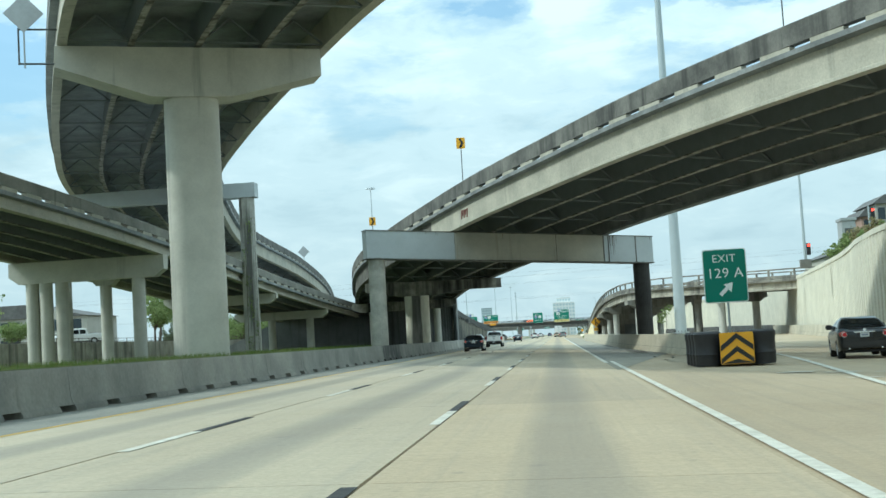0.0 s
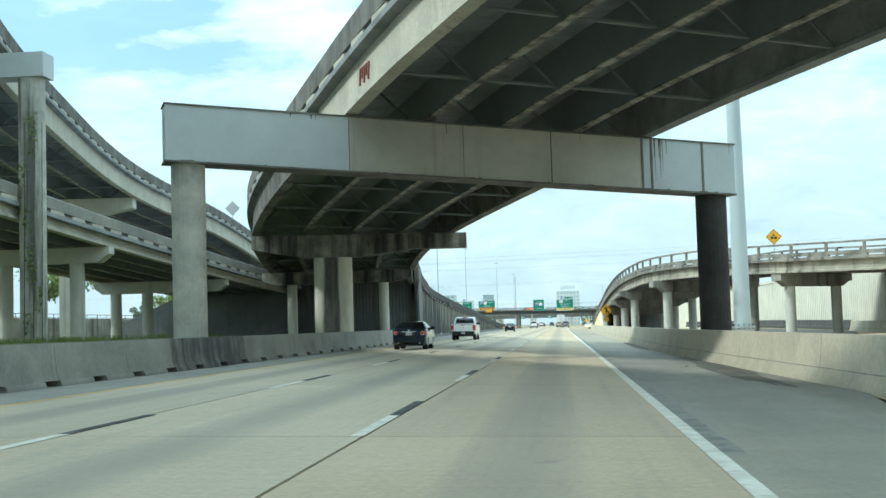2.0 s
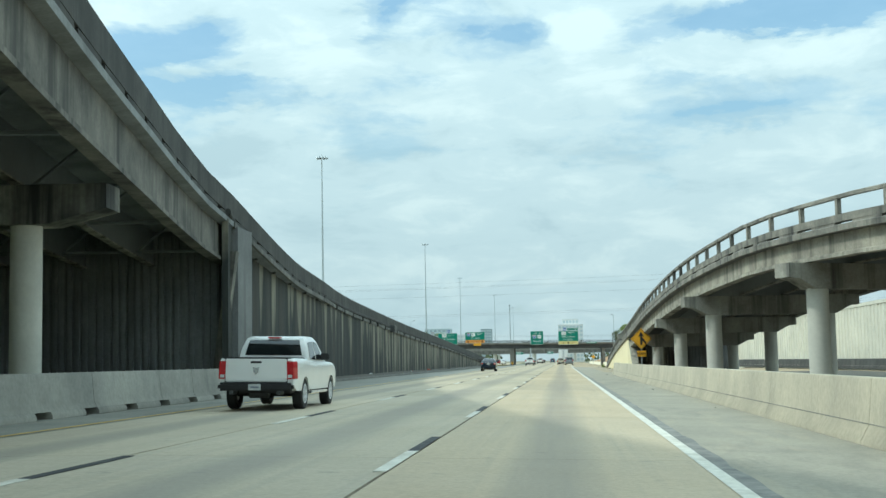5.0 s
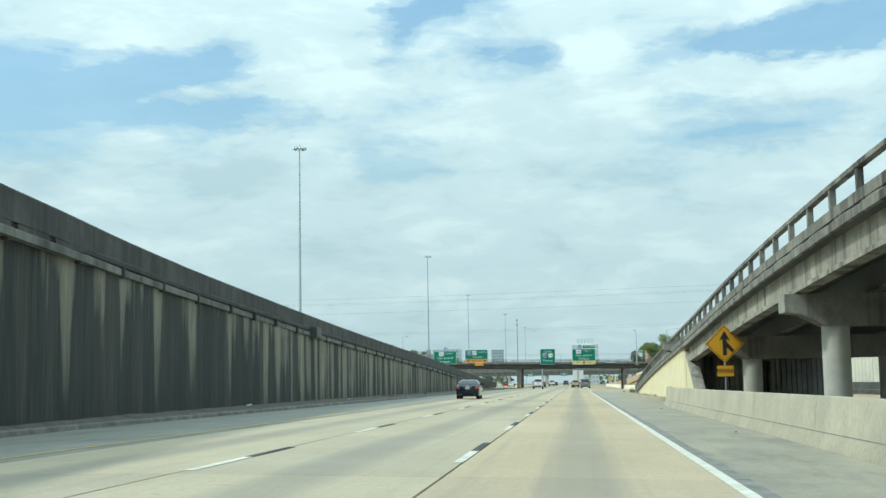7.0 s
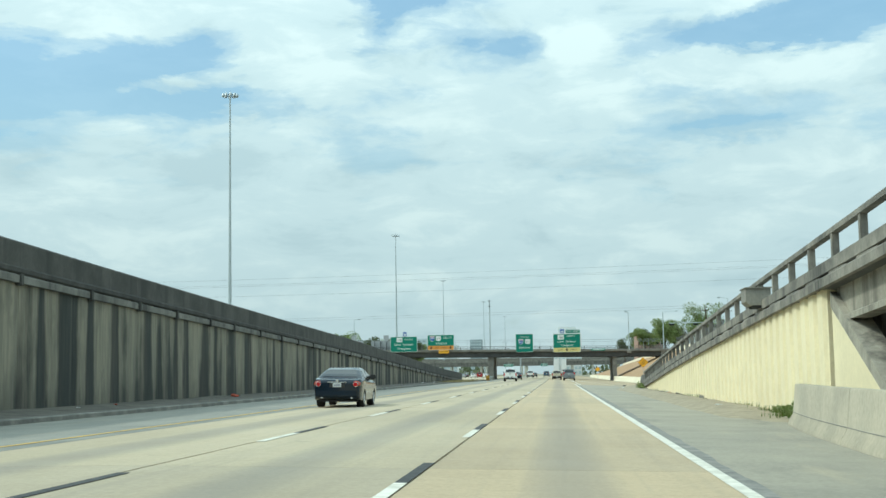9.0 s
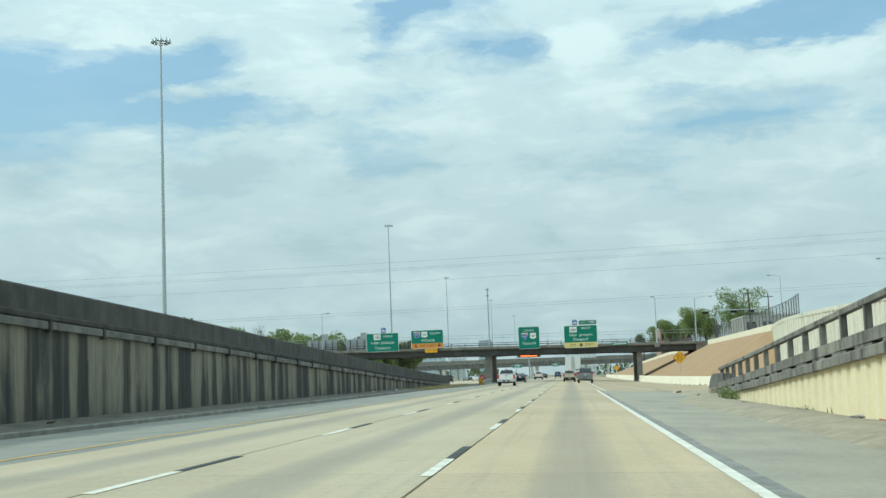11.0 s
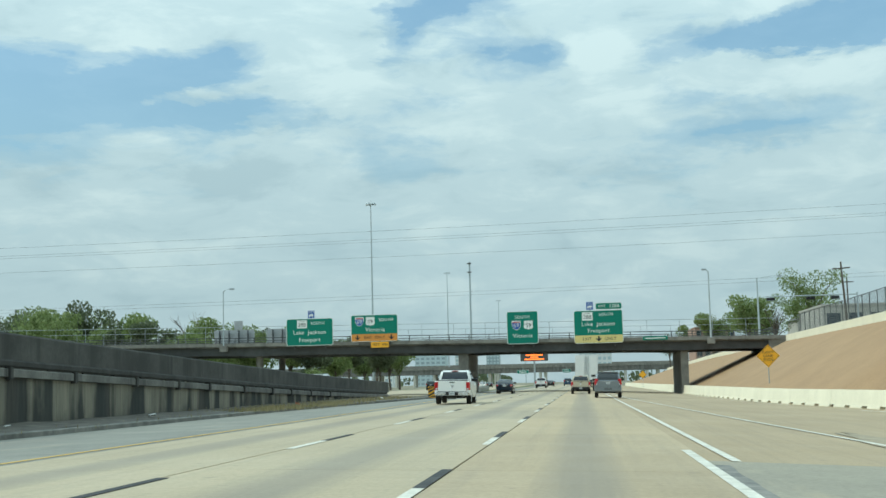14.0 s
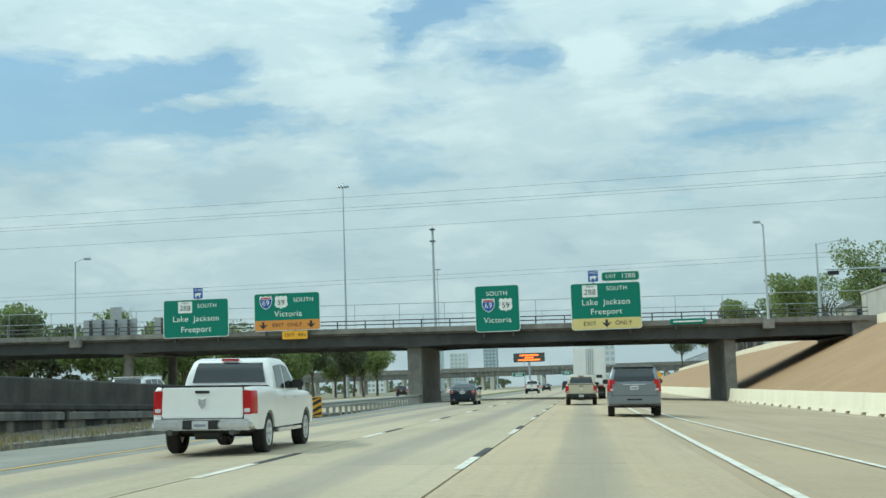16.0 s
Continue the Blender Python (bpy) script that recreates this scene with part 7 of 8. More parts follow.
def chevron(m, post):
    root = thing("chevron_sign", "small yellow chevron sign on the ramp parapet", "road sign", m, "chevron signs")
    panel("face", 0.62, 0.78, "sign_yellow", root, 0, 0, 0, 0.02, 0.04)
    bm = bmesh.new()
    prism(bm, [(-0.16, 0.34), (0.02, 0.34), (0.2, 0.0), (0.02, -0.34), (-0.16, -0.34), (0.02, 0.0)], -0.02, -0.009)
    part("symbol", bm, "sign_black", root)
    bm = bmesh.new()
    tube(bm, (0, 0.03, -post), (0, 0.03, 0.3), 0.03, n=6)
    tube(bm, (0, 0.03, -post + 0.05), (0.85, 0.3, -post - 0.2), 0.03, n=6)
    part("post", bm, "dark_steel", root)


for x, y, z, h in ((-5.98, 90.3, 15.1, 2.95), (-16.8, 120.0, 12.9, 2.1), (10.5, 56.6, 15.6, 2.7)):
    chevron(pose(x, y, z), h)

# variable message sign
root = thing("message_sign", "dark variable message sign lit with amber text", "road sign", pose(-14.9, 732, 9.0))
slab_part(root, "case", "dark_steel", -4.3, 4.3, 0.0, 0.9, -1.2, 1.25, bevel=0.05)
for k, (z, w) in enumerate(((0.65, 2.6), (0.0, 1.2), (-0.65, 3.0))):
    bm = bmesh.new()
    box(bm, -w, w, -0.03, -0.005, z - 0.2, z + 0.2)
    part("text_bar", bm, "amber", root, "glowing amber text line")
bm = bmesh.new()
tube(bm, (0, 0.5, -9.1), (0, 0.5, -1.0), 0.28, n=12)
part("post", bm, "steel", root)

# sign backs on the far side of the street bridge
for x0, x1, z1 in ((-50.5, -44.8, 9.3), (-43.0, -37.2, 9.3)):
    root = thing("sign_back", "grey back of a guide sign on the bridge rail", "road sign", pose((x0 + x1) / 2, 506.6, 7.0), "sign backs")
    panel("face", x1 - x0, z1 - 6.9, "sign_back", root, 0, (z1 - 6.9) / 2, 0.0, 0.05, 0.1)
    panel("tab", 1.2, 1.2, "sign_back", root, 0.6, z1 - 6.9 + 0.62, 0.0, 0.05, 0.05)
    for k in (-0.35, -0.12, 0.12, 0.35):
        bm = bmesh.new()
        box(bm, (x1 - x0) * k - 0.05, (x1 - x0) * k + 0.05, -0.5, -0.03, -0.6, z1 - 7.0)
        part("bracket", bm, "dark_steel", root)
# far green signs
for x0, x1, z0, z1, y in ((-28, -23, 4.9, 6.5, 879.6), (-8.6, -5.0, 4.9, 6.5, 879.6)):
    root = thing("guide_sign", "distant green guide sign over the highway", "road sign", pose((x0 + x1) / 2, y, (z0 + z1) / 2), "green guide signs")
    panel("border", x1 - x0, z1 - z0, "sign_white", root, 0, 0, 0, 0.05, 0.3)
    panel("face", x1 - x0 - 0.2, z1 - z0 - 0.2, "sign_green", root, 0, 0, -0.03, 0.05, 0.3)
    for z in (-0.3, 0.3):
        bm = bmesh.new()
        box(bm, -(x1 - x0) * 0.3, (x1 - x0) * 0.3, -0.075, -0.06, z - 0.12, z + 0.12)
        part("text_bar", bm, "sign_white", root)
    bm = bmesh.new()
    box(bm, -0.1, 0.1, 0.03, 0.6, -0.3, 1.6)
    part("bracket", bm, "steel", root)


# ---------------- masts, lamps, cables ----------------
def high_mast(x, y, top, base_r=0.42, label="tall galvanised high-mast light with a ring of lamps", key="pole"):
    root = thing("high_mast_light", label, "lamp post", pose(x, y, 0), "high-mast lights")
    bm = bmesh.new()
    tube(bm, (0, 0, -0.2), (0, 0, top - 0.2), base_r, base_r * 0.32, 20)
    part("mast", bm, key, root)
    bm = bmesh.new()
    n = 18
    for k in range(n):
        a, b = 2 * math.pi * k / n, 2 * math.pi * (k + 1) / n
        tube(bm, (1.1 * math.cos(a), 1.1 * math.sin(a), top - 0.5), (1.1 * math.cos(b), 1.1 * math.sin(b), top - 0.5), 0.07, n=5)
    for k in range(3):
        a = 2 * math.pi * k / 3
        tube(bm, (0, 0, top - 0.5), (1.1 * math.cos(a), 1.1 * math.sin(a), top - 0.5), 0.06, n=5)
    ring = part("ring", bm, "dark_steel", root)
    for k in range(10):
        a = 2 * math.pi * k / 10
        bm = bmesh.new()
        vs = tube(bm, (1.45 * math.cos(a), 1.45 * math.sin(a), top - 0.75), (1.45 * math.cos(a), 1.45 * math.sin(a), top - 0.2), 0.36, 0.2, 8)
        part("lamp", bm, "steel", ring)
    bm = bmesh.new()
    tube(bm, (0, 0, 0.0), (0, 0, 0.9), 0.02, n=4)
    part("tip", bm, "dark_steel", root, m=pose(0, 0, top - 0.2))
    return root


high_mast(-66.2, 467.4, 60.1)
high_mast(-65.2, 728.6, 59.3)
high_mast(-70.0, 1000.0, 60.5)
high_mast(-58.0, 1230.0, 60.0)
high_mast(-52.0, 1500.0, 60.0)
root = high_mast(12.9, 136.0, 52.0, 0.6, "tall pale blue-grey mast on a bolted base plate")
bm = bmesh.new()
tube(bm, (0, 0, 0.55), (0, 0, 0.7), 0.85, n=20)
tube(bm, (0, 0, -0.5), (0, 0, 0.5), 0.8, n=20)
part("base_plate", bm, "steel", root)
for k in range(12):
    a = 2 * math.pi * k / 12
    bm = bmesh.new()
    tube(bm, (0.72 * math.cos(a), 0.72 * math.sin(a), 0.4), (0.72 * math.cos(a), 0.72 * math.sin(a), 0.86), 0.035, n=6)
    part("bolt", bm, "dark_steel", root)

mono = thing("steel_pole", "tapered steel pole rising behind the street bridge", "pole", pose(-16.1, 521.7, 0))
bm = bmesh.new()
tube(bm, (0, 0, -0.1), (0, 0, 19.2), 0.18, 0.13, 12)
part("shaft", bm, "pole", mono)
for z in (18.9, 17.6):
    slab_part(mono, "clamp", "dark_steel", -0.34, 0.28, -0.26, 0.26, z, z + 0.14)


def street_lamp(x, y, z0, z1, arm, label, r=0.09):
    root = thing("street_lamp", label, "street lamp", pose(x, y, 0), "street lamps")
    bm = bmesh.new()
    tube(bm, (0, 0, z0), (0, 0, z1), r, r * 0.6, 10)
    part("pole", bm, "pole", root)
    bm = bmesh.new()
    n = 6
    pts = [Vector((arm * (k / n), 0, z1 - 0.1 + 0.35 * math.sin(k / n * 1.6))) for k in range(n + 1)]
    for a, b in zip(pts, pts[1:]):
        tube(bm, a, b, 0.035, n=6)
    part("arm", bm, "pole", root)
    bm = bmesh.new()
    e = pts[-1]
    box(bm, e.x - 0.3, e.x + 0.3, -0.13, 0.13, e.z - 0.16, e.z + 0.04, bevel=0.04)
    part("lamp_head", bm, "steel", root)
    slab_part(root, "base", "bridge_col", -0.45, 0.45, -0.25, 0.4, z0 - 0.6, z0 + 0.15)


street_lamp(-44.2, 489.4, 6.5, 13.5, 1.1, "street lamp with a short arm on the bridge edge")
street_lamp(15.4, 489.5, 5.9, 14.0, -0.5, "plain street lamp on the bridge edge", 0.12)
street_lamp(25.4, 521, 5.5, 15.4, 3.2, "signal pole with a long lamp arm at the bridge end", 0.16)
street_lamp(-62, 640, 0, 12, 1.5, "street lamp beyond the bridge")
street_lamp(34, 470, 6.0, 15.5, -1.8, "street lamp above the slope")
street_lamp(44, 440, 6.0, 15.0, -1.8, "street lamp above the slope")
street_lamp(21.5, 112, 6.2, 15.5, -1.0, "dark street lamp above the ribbed wall", 0.14)
for x, y, z in ((27.8, 525, 12.5), (33.5, 525, 12.5), (37.0, 525, 12.5)):
    root = thing("traffic_signal", "dark traffic signal hung from a mast arm", "traffic signal", pose(x, y, z), "traffic signals")
    slab_part(root, "case", "trim", -0.6, 0.6, -0.15, 0.15, -0.22, 0.22)
    for k in (-0.35, 0.0, 0.35):
        bm = bmesh.new()
        tube(bm, (k, -0.28, 0), (k, -0.1, 0), 0.13, n=10)
        part("visor", bm, "trim", root)
    slab_part(root, "hanger", "pole", -0.05, 0.05, 0.0, 0.3, 0.1, 12.95 - z, bevel=0.0)
for x, y, z in ((21.75, 111.6, 7.2), (27.4, 112.0, 9.9)):
    root = thing("traffic_signal", "traffic signal showing red above the ribbed wall", "traffic signal", pose(x, y, z), "traffic signals")
    slab_part(root, "case", "trim", -0.16, 0.16, -0.12, 0.12, -0.5, 0.5)
    for k, key in ((0.32, "red_lens"), (0.0, "trim"), (-0.32, "trim")):
        bm = bmesh.new()
        tube(bm, (0, -0.17, k), (0, -0.1, k), 0.12, n=12)
        part("lens", bm, key, root)
    slab_part(root, "bracket", "pole", -0.3, -0.05, -0.05, 0.05, -0.05, 0.05)
root = thing("signal_pole", "grey signal post behind the shrubs", "pole", pose(27.1, 112.05, 6.0))
pipe_part(root, "shaft", "pole", (0, 0, 0), (0, 0, 4.6), 0.08)
sp = thing("signal_pole", "steel pole carrying the traffic signals", "pole", pose(40.2, 525.2, 0))
bm = bmesh.new()
tube(bm, (0, 0, 5.5), (0, 0, 13.2), 0.16, 0.12, 10)
part("shaft", bm, "pole", sp)
bm = bmesh.new()
tube(bm, (0, 0, 12.9), (-13.2, 0, 12.9), 0.1, 0.07, 8)
part("mast_arm", bm, "pole", sp)


def wooden_pole(x, y, z0, z1, lean=0.0):
    root = thing("utility_pole", "weathered wooden utility pole with a cross arm", "pole", pose(x, y, z0, 0, lean, 0), "utility poles")
    bm = bmesh.new()
    tube(bm, (0, 0, -0.3), (0, 0, z1 - z0), 0.17, 0.11, 8)
    part("shaft", bm, "bark", root)
    slab_part(root, "cross_arm", "bark", -1.1, 1.1, -0.06, 0.06, z1 - z0 - 0.9, z1 - z0 - 0.75)


for x, y, z0, z1, lean in ((33.5, 500, 6.2, 15.5, -3), (46, 560, 5.8, 18, 0), (150, 560, 5, 34, 0), (-230, 560, 0, 28, 0), (42, 128, 6.2, 16, 0), (52, 160, 6.2, 15, 2)):
    wooden_pole(x, y, z0, z1, lean)


def cable(pts, r=0.03, label="thin overhead power cable crossing the highway", sag=0.6):
    cu = bpy.data.curves.new("overhead_cable", "CURVE")
    cu.dimensions, cu.bevel_depth, cu.bevel_resolution = "3D", r, 1
    sp = cu.splines.new("POLY")
    a, b = Vector(pts[0]), Vector(pts[1])
    n = 24
    sp.points.add(n)
    for k in range(n + 1):
        t = k / n
        q = a.lerp(b, t)
        sp.points[k].co = (q.x, q.y, q.z - sag * 4 * t * (1 - t), 1)
    cu.materials.append(M["cable"])
    tagged(new("overhead_cable", cu), label, "cable", "overhead cables")


for za, zb, dy in ((27.0, 31.5, 0), (25.6, 30.0, 0.5), (25.2, 29.6, 1.0), (22.6, 26.4, 0), (16.6, 20.6, 14), (16.1, 19.9, 14.5)):
    cable([(-230, 560 + dy, za + 1.4), (150, 560 + dy, zb + 1.4)], 0.017, sag=1.6)
# cable hanging under the ramp's edge near the straddle bent
edge = [side(p, d, 6.45, -0.9, BANK_B(p.y)) for p, d, _ in rows_b if 97 < p.y < 125]
cu = bpy.data.curves.new("hanging_cable", "CURVE")
cu.dimensions, cu.bevel_depth = "3D", 0.018
spn = cu.splines.new("POLY")
spn.points.add(len(edge) - 1)
for k, q in enumerate(edge):
    spn.points[k].co = (q.x + 0.1, q.y, q.z - 0.7 * abs(math.sin(k * 0.55)), 1)
cu.materials.append(M["cable"])
tagged(new("hanging_cable", cu), "loose black cable sagging along the ramp edge", "cable")

# ---------------- guard rail ----------------
gr = thing("guard_rail", "galvanised w-beam guard rail on steel posts with striped end", "guard rail")
rows = spline([(-12.3, 441.5, 0.08), (-12.7, 455, 0.08), (-13.6, 480, 0.08), (-14.9, 513, 0.08), (-16.5, 560, 0.06)], 3.0)
bm = bmesh.new()
sweep(bm, rows, [(0.0, 0.45), (0.09, 0.5), (0.02, 0.56), (0.02, 0.62), (0.09, 0.68), (0.0, 0.75), (-0.02, 0.75), (-0.02, 0.45)])
part("beam", bm, "rail", gr)
post_bm = bmesh.new()
box(post_bm, -0.16, -0.02, -0.07, 0.07, -0.3, 0.72)
post_me = mesh_of("post", post_bm, "rail")
s = 0.3
while s < rows[-1][2]:
    p, d = at_run(rows, s)
    part("post", post_me, None, gr, m=pose(p.x, p.y, p.z, 0, 0, math.degrees(math.atan2(-d.x, d.y))))
    s += 1.9
for x in (-12.45,):
    b = panel("end_board", 0.62, 0.92, "sign_yellow", gr, x, 0.62, 440.9, 0.04, 0.03, "yellow and black striped end board")
    for k in range(-1, 3):
        bm = bmesh.new()
        pts = [(x - 0.3, 0.25 + k * 0.3), (x + 0.3, 0.55 + k * 0.3), (x + 0.3, 0.7 + k * 0.3), (x - 0.3, 0.4 + k * 0.3)]
        pts = [(a, min(max(c, 0.18), 1.06)) for a, c in pts]
        prism(bm, pts, 440.86, 440.875)
        part("stripe", bm, "sign_black", b)


# ---------------- trees, weeds, litter ----------------
def leaf_cloud(bm, centre, rad, count, size, rng):
    for _ in range(count):
        while True:
            v = Vector((rng.uniform(-1, 1), rng.uniform(-1, 1), rng.uniform(-1, 1)))
            if 0.15 < v.length < 1:
                break
        p = Vector(centre) + Vector((v.x * rad[0], v.y * rad[1], v.z * rad[2]))
        q = Euler((rng.uniform(0, 6.3), rng.uniform(0, 6.3), rng.uniform(0, 6.3))).to_matrix()
        s = size * rng.uniform(0.6, 1.4)
        vs = [bm.verts.new(p + q @ Vector(c) * s) for c in ((-0.5, 0, 0), (0, -0.32, 0.08), (0.5, 0, 0), (0, 0.32, 0.08))]
        bm.faces.new(vs)


def tree(x, y, z, h, spread, key, label, seed, leaves=900, size=0.35, bare=False):
    rng = random.Random(seed)
    root = thing("tree", label, "tree", pose(x, y, z), "roadside trees")
    bm = bmesh.new()
    tube(bm, (0, 0, -0.3), (0.05 * h * rng.uniform(-1, 1), 0, h * 0.42), 0.028 * h, 0.016 * h, 7)
    tips = []
    for k in range(9 if not bare else 16):
        a = rng.uniform(0, 6.3)
        z0 = h * rng.uniform(0.28, 0.5)
        e = Vector((spread * rng.uniform(0.35, 0.85) * math.cos(a), spread * rng.uniform(0.35, 0.85) * math.sin(a), h * rng.uniform(0.5, 0.95)))
        mid = Vector((e.x * 0.45, e.y * 0.45, z0 + (e.z - z0) * 0.6))
        tube(bm, (0, 0, z0), mid, 0.012 * h, 0.008 * h, 5)
        tube(bm, mid, e, 0.008 * h, 0.003 * h, 5)
        tips += [mid, e]
        if bare:
            for _ in range(5):
                w = e + Vector((rng.uniform(-1, 1), rng.uniform(-1, 1), rng.uniform(-0.2, 1))) * h * 0.13
                tube(bm, mid.lerp(e, rng.uniform(0.3, 1)), w, 0.003 * h, 0.001 * h, 4)
    part("trunk", bm, "bark", root)
    if not bare:
        bm = bmesh.new()
        for t in tips:
            r = spread * rng.uniform(0.28, 0.48)
            leaf_cloud(bm, t, (r, r, r * 0.75), leaves // len(tips), size, rng)
        part("crown", bm, key, root)


rng = random.Random(5)
k = 0
for x, y, h in ((-78, 545, 13), (-86, 552, 15), (-96, 560, 14), (-106, 566, 15), (-116, 560, 13), (-70, 560, 12), (-62, 575, 11), (-128, 570, 16), (-140, 565, 15), (-152, 575, 14), (-166, 570, 16), (-58, 600, 11), (-66, 620, 12), (-60, 660, 12), (-70, 690, 14), (-62, 720, 13), (-84, 640, 14), (-74, 600, 13), (-100, 600, 15), (-180, 580, 15), (-90, 500, 12), (-100, 480, 12), (-112, 500, 13), (-126, 520, 14), (-82, 530, 12), (-74, 540, 12), (-92, 545, 13), (-110, 545, 14), (-134, 548, 14), (-146, 552, 15), (-60, 640, 11), (-66, 670, 12), (-64, 705, 12), (-58, 735, 12), (-98, 530, 12), (-106, 520, 12), (-118, 535, 13), (-66, 590, 11), (-72, 572, 11), (-80, 565, 12), (-120, 470, 11), (-132, 490, 12), (-110, 450, 10), (-96, 515, 11), (-88, 575, 13), (-112, 585, 14), (-56, 620, 10), (-52, 655, 10), (-54, 690, 11)):
    k += 1
    if k % 6 == 2:
        tree(x, y, 0, h * 1.2, h * 0.42, "leaf_dark", "dark evergreen roadside tree", 100 + k, 5200, 0.55)
    else:
        tree(x, y, 0, h * rng.uniform(1.0, 1.25), h * 0.55, "leaf_spring" if k % 4 else "leaf_dark", "fresh green roadside tree in spring leaf", 100 + k, 5200, 0.55)
for i in range(34):
    a = random.Random(900 + i)
    x, y = -54 - 3.4 * i + a.uniform(-2, 2), 590 - 1.6 * i + a.uniform(-12, 12)
    bush = thing("bush", "dense dark green bush below the roadside trees", "bush", pose(x, y, 0), "roadside bushes")
    bm = bmesh.new()
    for k in range(5):
        tube(bm, (a.uniform(-0.4, 0.4), a.uniform(-0.4, 0.4), -0.2), (a.uniform(-2, 2), a.uniform(-2, 2), a.uniform(2.0, 3.6)), 0.07, 0.03, 5)
    part("stem", bm, "bark", bush)
    bm = bmesh.new()
    for k in range(6):
        leaf_cloud(bm, (a.uniform(-2.4, 2.4), a.uniform(-2, 2), a.uniform(0.9, 4.2)), (1.9, 1.9, 1.4), 210, 0.5, a)
    part("leaves", bm, "leaf_dark" if i % 3 else "leaf_spring", bush)
tree(-89, 620, 0, 18.5, 6.0, "", "bare-branched tree standing above the others", 50, bare=True)
for i, (x, y, h, key) in enumerate(((29, 560, 9.0, "leaf_spring"), (33, 575, 9.5, "leaf_spring"), (39.5, 556, 12.0, "leaf_spring"), (26, 590, 8, "leaf_spring"), (36, 600, 10, "leaf_spring"), (31, 640, 9, "leaf_dark"), (30, 680, 9, "leaf_spring"), (33, 720, 10, "leaf_spring"), (29, 760, 9, "leaf_dark"), (47, 600, 11, "leaf_spring"))):
    tree(x, y, 5.3, h * 1.12, h * 0.5, key, "leafy tree above the paved slope", 300 + i, 5200, 0.34)
for i, (x, y, h) in enumerate(((35, 570, 8.5), (43, 585, 9.5))):
    tree(x, y, 5.3, h, h * 0.4, "", "bare-branched tree above the paved slope", 400 + i, bare=True)
for i, (x, y, h) in enumerate(((-72, 150, 7), (-80, 170, 8), (-66, 205, 8), (-60, 240, 9), (-90, 140, 8))):
    tree(x, y, 3.15 if y < 235 else 0.3, h, h * 0.45, "leaf_spring", "bright green tree beyond the low ramp", 500 + i, 1100, 0.45)
tree(-74, 232, 3.15, 11.5, 4.2, "leaf_spring", "bright yellow-green tree on the terrace", 520, 2600, 0.5)
for i, (x, y, h) in enumerate(((-56.2, 130, 2.7), (-58.5, 133, 2.4), (-55.6, 127, 2.2))):
    tree(x, y, 3.1, h, 1.7, "leaf_spring", "rounded green shrub on the terrace", 530 + i, 1300, 0.22)
# the raised side street beyond the low ramp, held by a stained wall
bm = bmesh.new()
box(bm, -190, -50.9, 40, 238, -0.5, 3.13)
structure("ground_terrace", bm, "ground", "raised dry ground beside the side street")
bm = bmesh.new()
box(bm, -50.9, -50.3, 40, 238, -0.5, 3.3, bevel=0.04)
structure("wall_terrace", bm, "fascia_stained", "streaked concrete retaining wall below the side street")
bm = bmesh.new()
box(bm, -25.0, -13.75, 4, 101, 0.0, 1.15)
structure("grass_bank", bm, "grass", "green grass bank behind the barrier")
rng = random.Random(77)
for i in range(26):
    y = 86 + i * 1.25
    tree(21.6 + (y - 86) * 0.09 + rng.uniform(0.0, 2.2), y, 6.25, rng.uniform(0.9, 1.6), rng.uniform(0.9, 1.3), "leaf_dry" if i % 3 == 1 else "leaf_spring", "rounded green shrub above the ribbed wall", 600 + i, 700, 0.2)

vine = thing("vine", "leafy green vine growing beside the mast base", "plant", pose(11.35, 135.4, -0.3))
bm = bmesh.new()
r3 = random.Random(19)
for z in (2.3, 2.8, 3.2, 3.6):
    leaf_cloud(bm, (0.5 * math.sin(z * 2), 0.1, z), (0.55, 0.4, 0.35), 60, 0.2, r3)
part("leaves", bm, "leaf_spring", vine)
bm = bmesh.new()
tube(bm, (0, 0, -0.1), (0.1, 0.1, 3.8), 0.04, 0.015, 5)
part("stem", bm, "bark", vine)

# ivy climbing the straddle pier's column
ivy = thing("ivy", "green ivy climbing a concrete column", "plant", pose(-26.4, 110, 0))
bm = bmesh.new()
r2 = random.Random(9)
for z in (2.0, 3.2, 4.5, 5.6, 7.2, 8.4, 9.8, 11.2, 12.4):
    a = r2.uniform(-2.6, -0.2)
    leaf_cloud(bm, (0.72 * math.cos(a), 0.72 * math.sin(a), z), (0.3, 0.22, 0.75), 50, 0.17, r2)
part("leaves", bm, "leaf_spring", ivy)
bm = bmesh.new()
for a in (-1.9, -1.2, -0.6):
    tube(bm, (0.72 * math.cos(a), 0.72 * math.sin(a), 0.3), (0.7 * math.cos(a + 0.2), 0.7 * math.sin(a + 0.2), 12.4), 0.025, 0.012, 5)
part("stem", bm, "bark", ivy)


def weeds(name, label, spots, h, seed, key="leaf_grass"):
    """Many thin blades."""
    rng = random.Random(seed)
    bm = bmesh.new()
    for x, y, z, n, r in spots:
        for _ in range(n):
            px, py = x + rng.gauss(0, r), y + rng.gauss(0, r)
            hh = h * rng.uniform(0.4, 1.2)
            a = rng.uniform(0, 6.3)
            dx, dy = 0.016 * math.cos(a), 0.016 * math.sin(a)
            lx, ly = rng.gauss(0, 0.12) * hh * 2, rng.gauss(0, 0.12) * hh * 2
            bm.faces.new([bm.verts.new(v) for v in ((px - dx, py - dy, z - 0.05), (px + dx, py + dy, z - 0.05), (px + lx, py + ly, z + hh))])
    ob = new(name, mesh_of(name, bm, key))
    return tagged(ob, label, "grass", "", "stuff")


rng = random.Random(3)
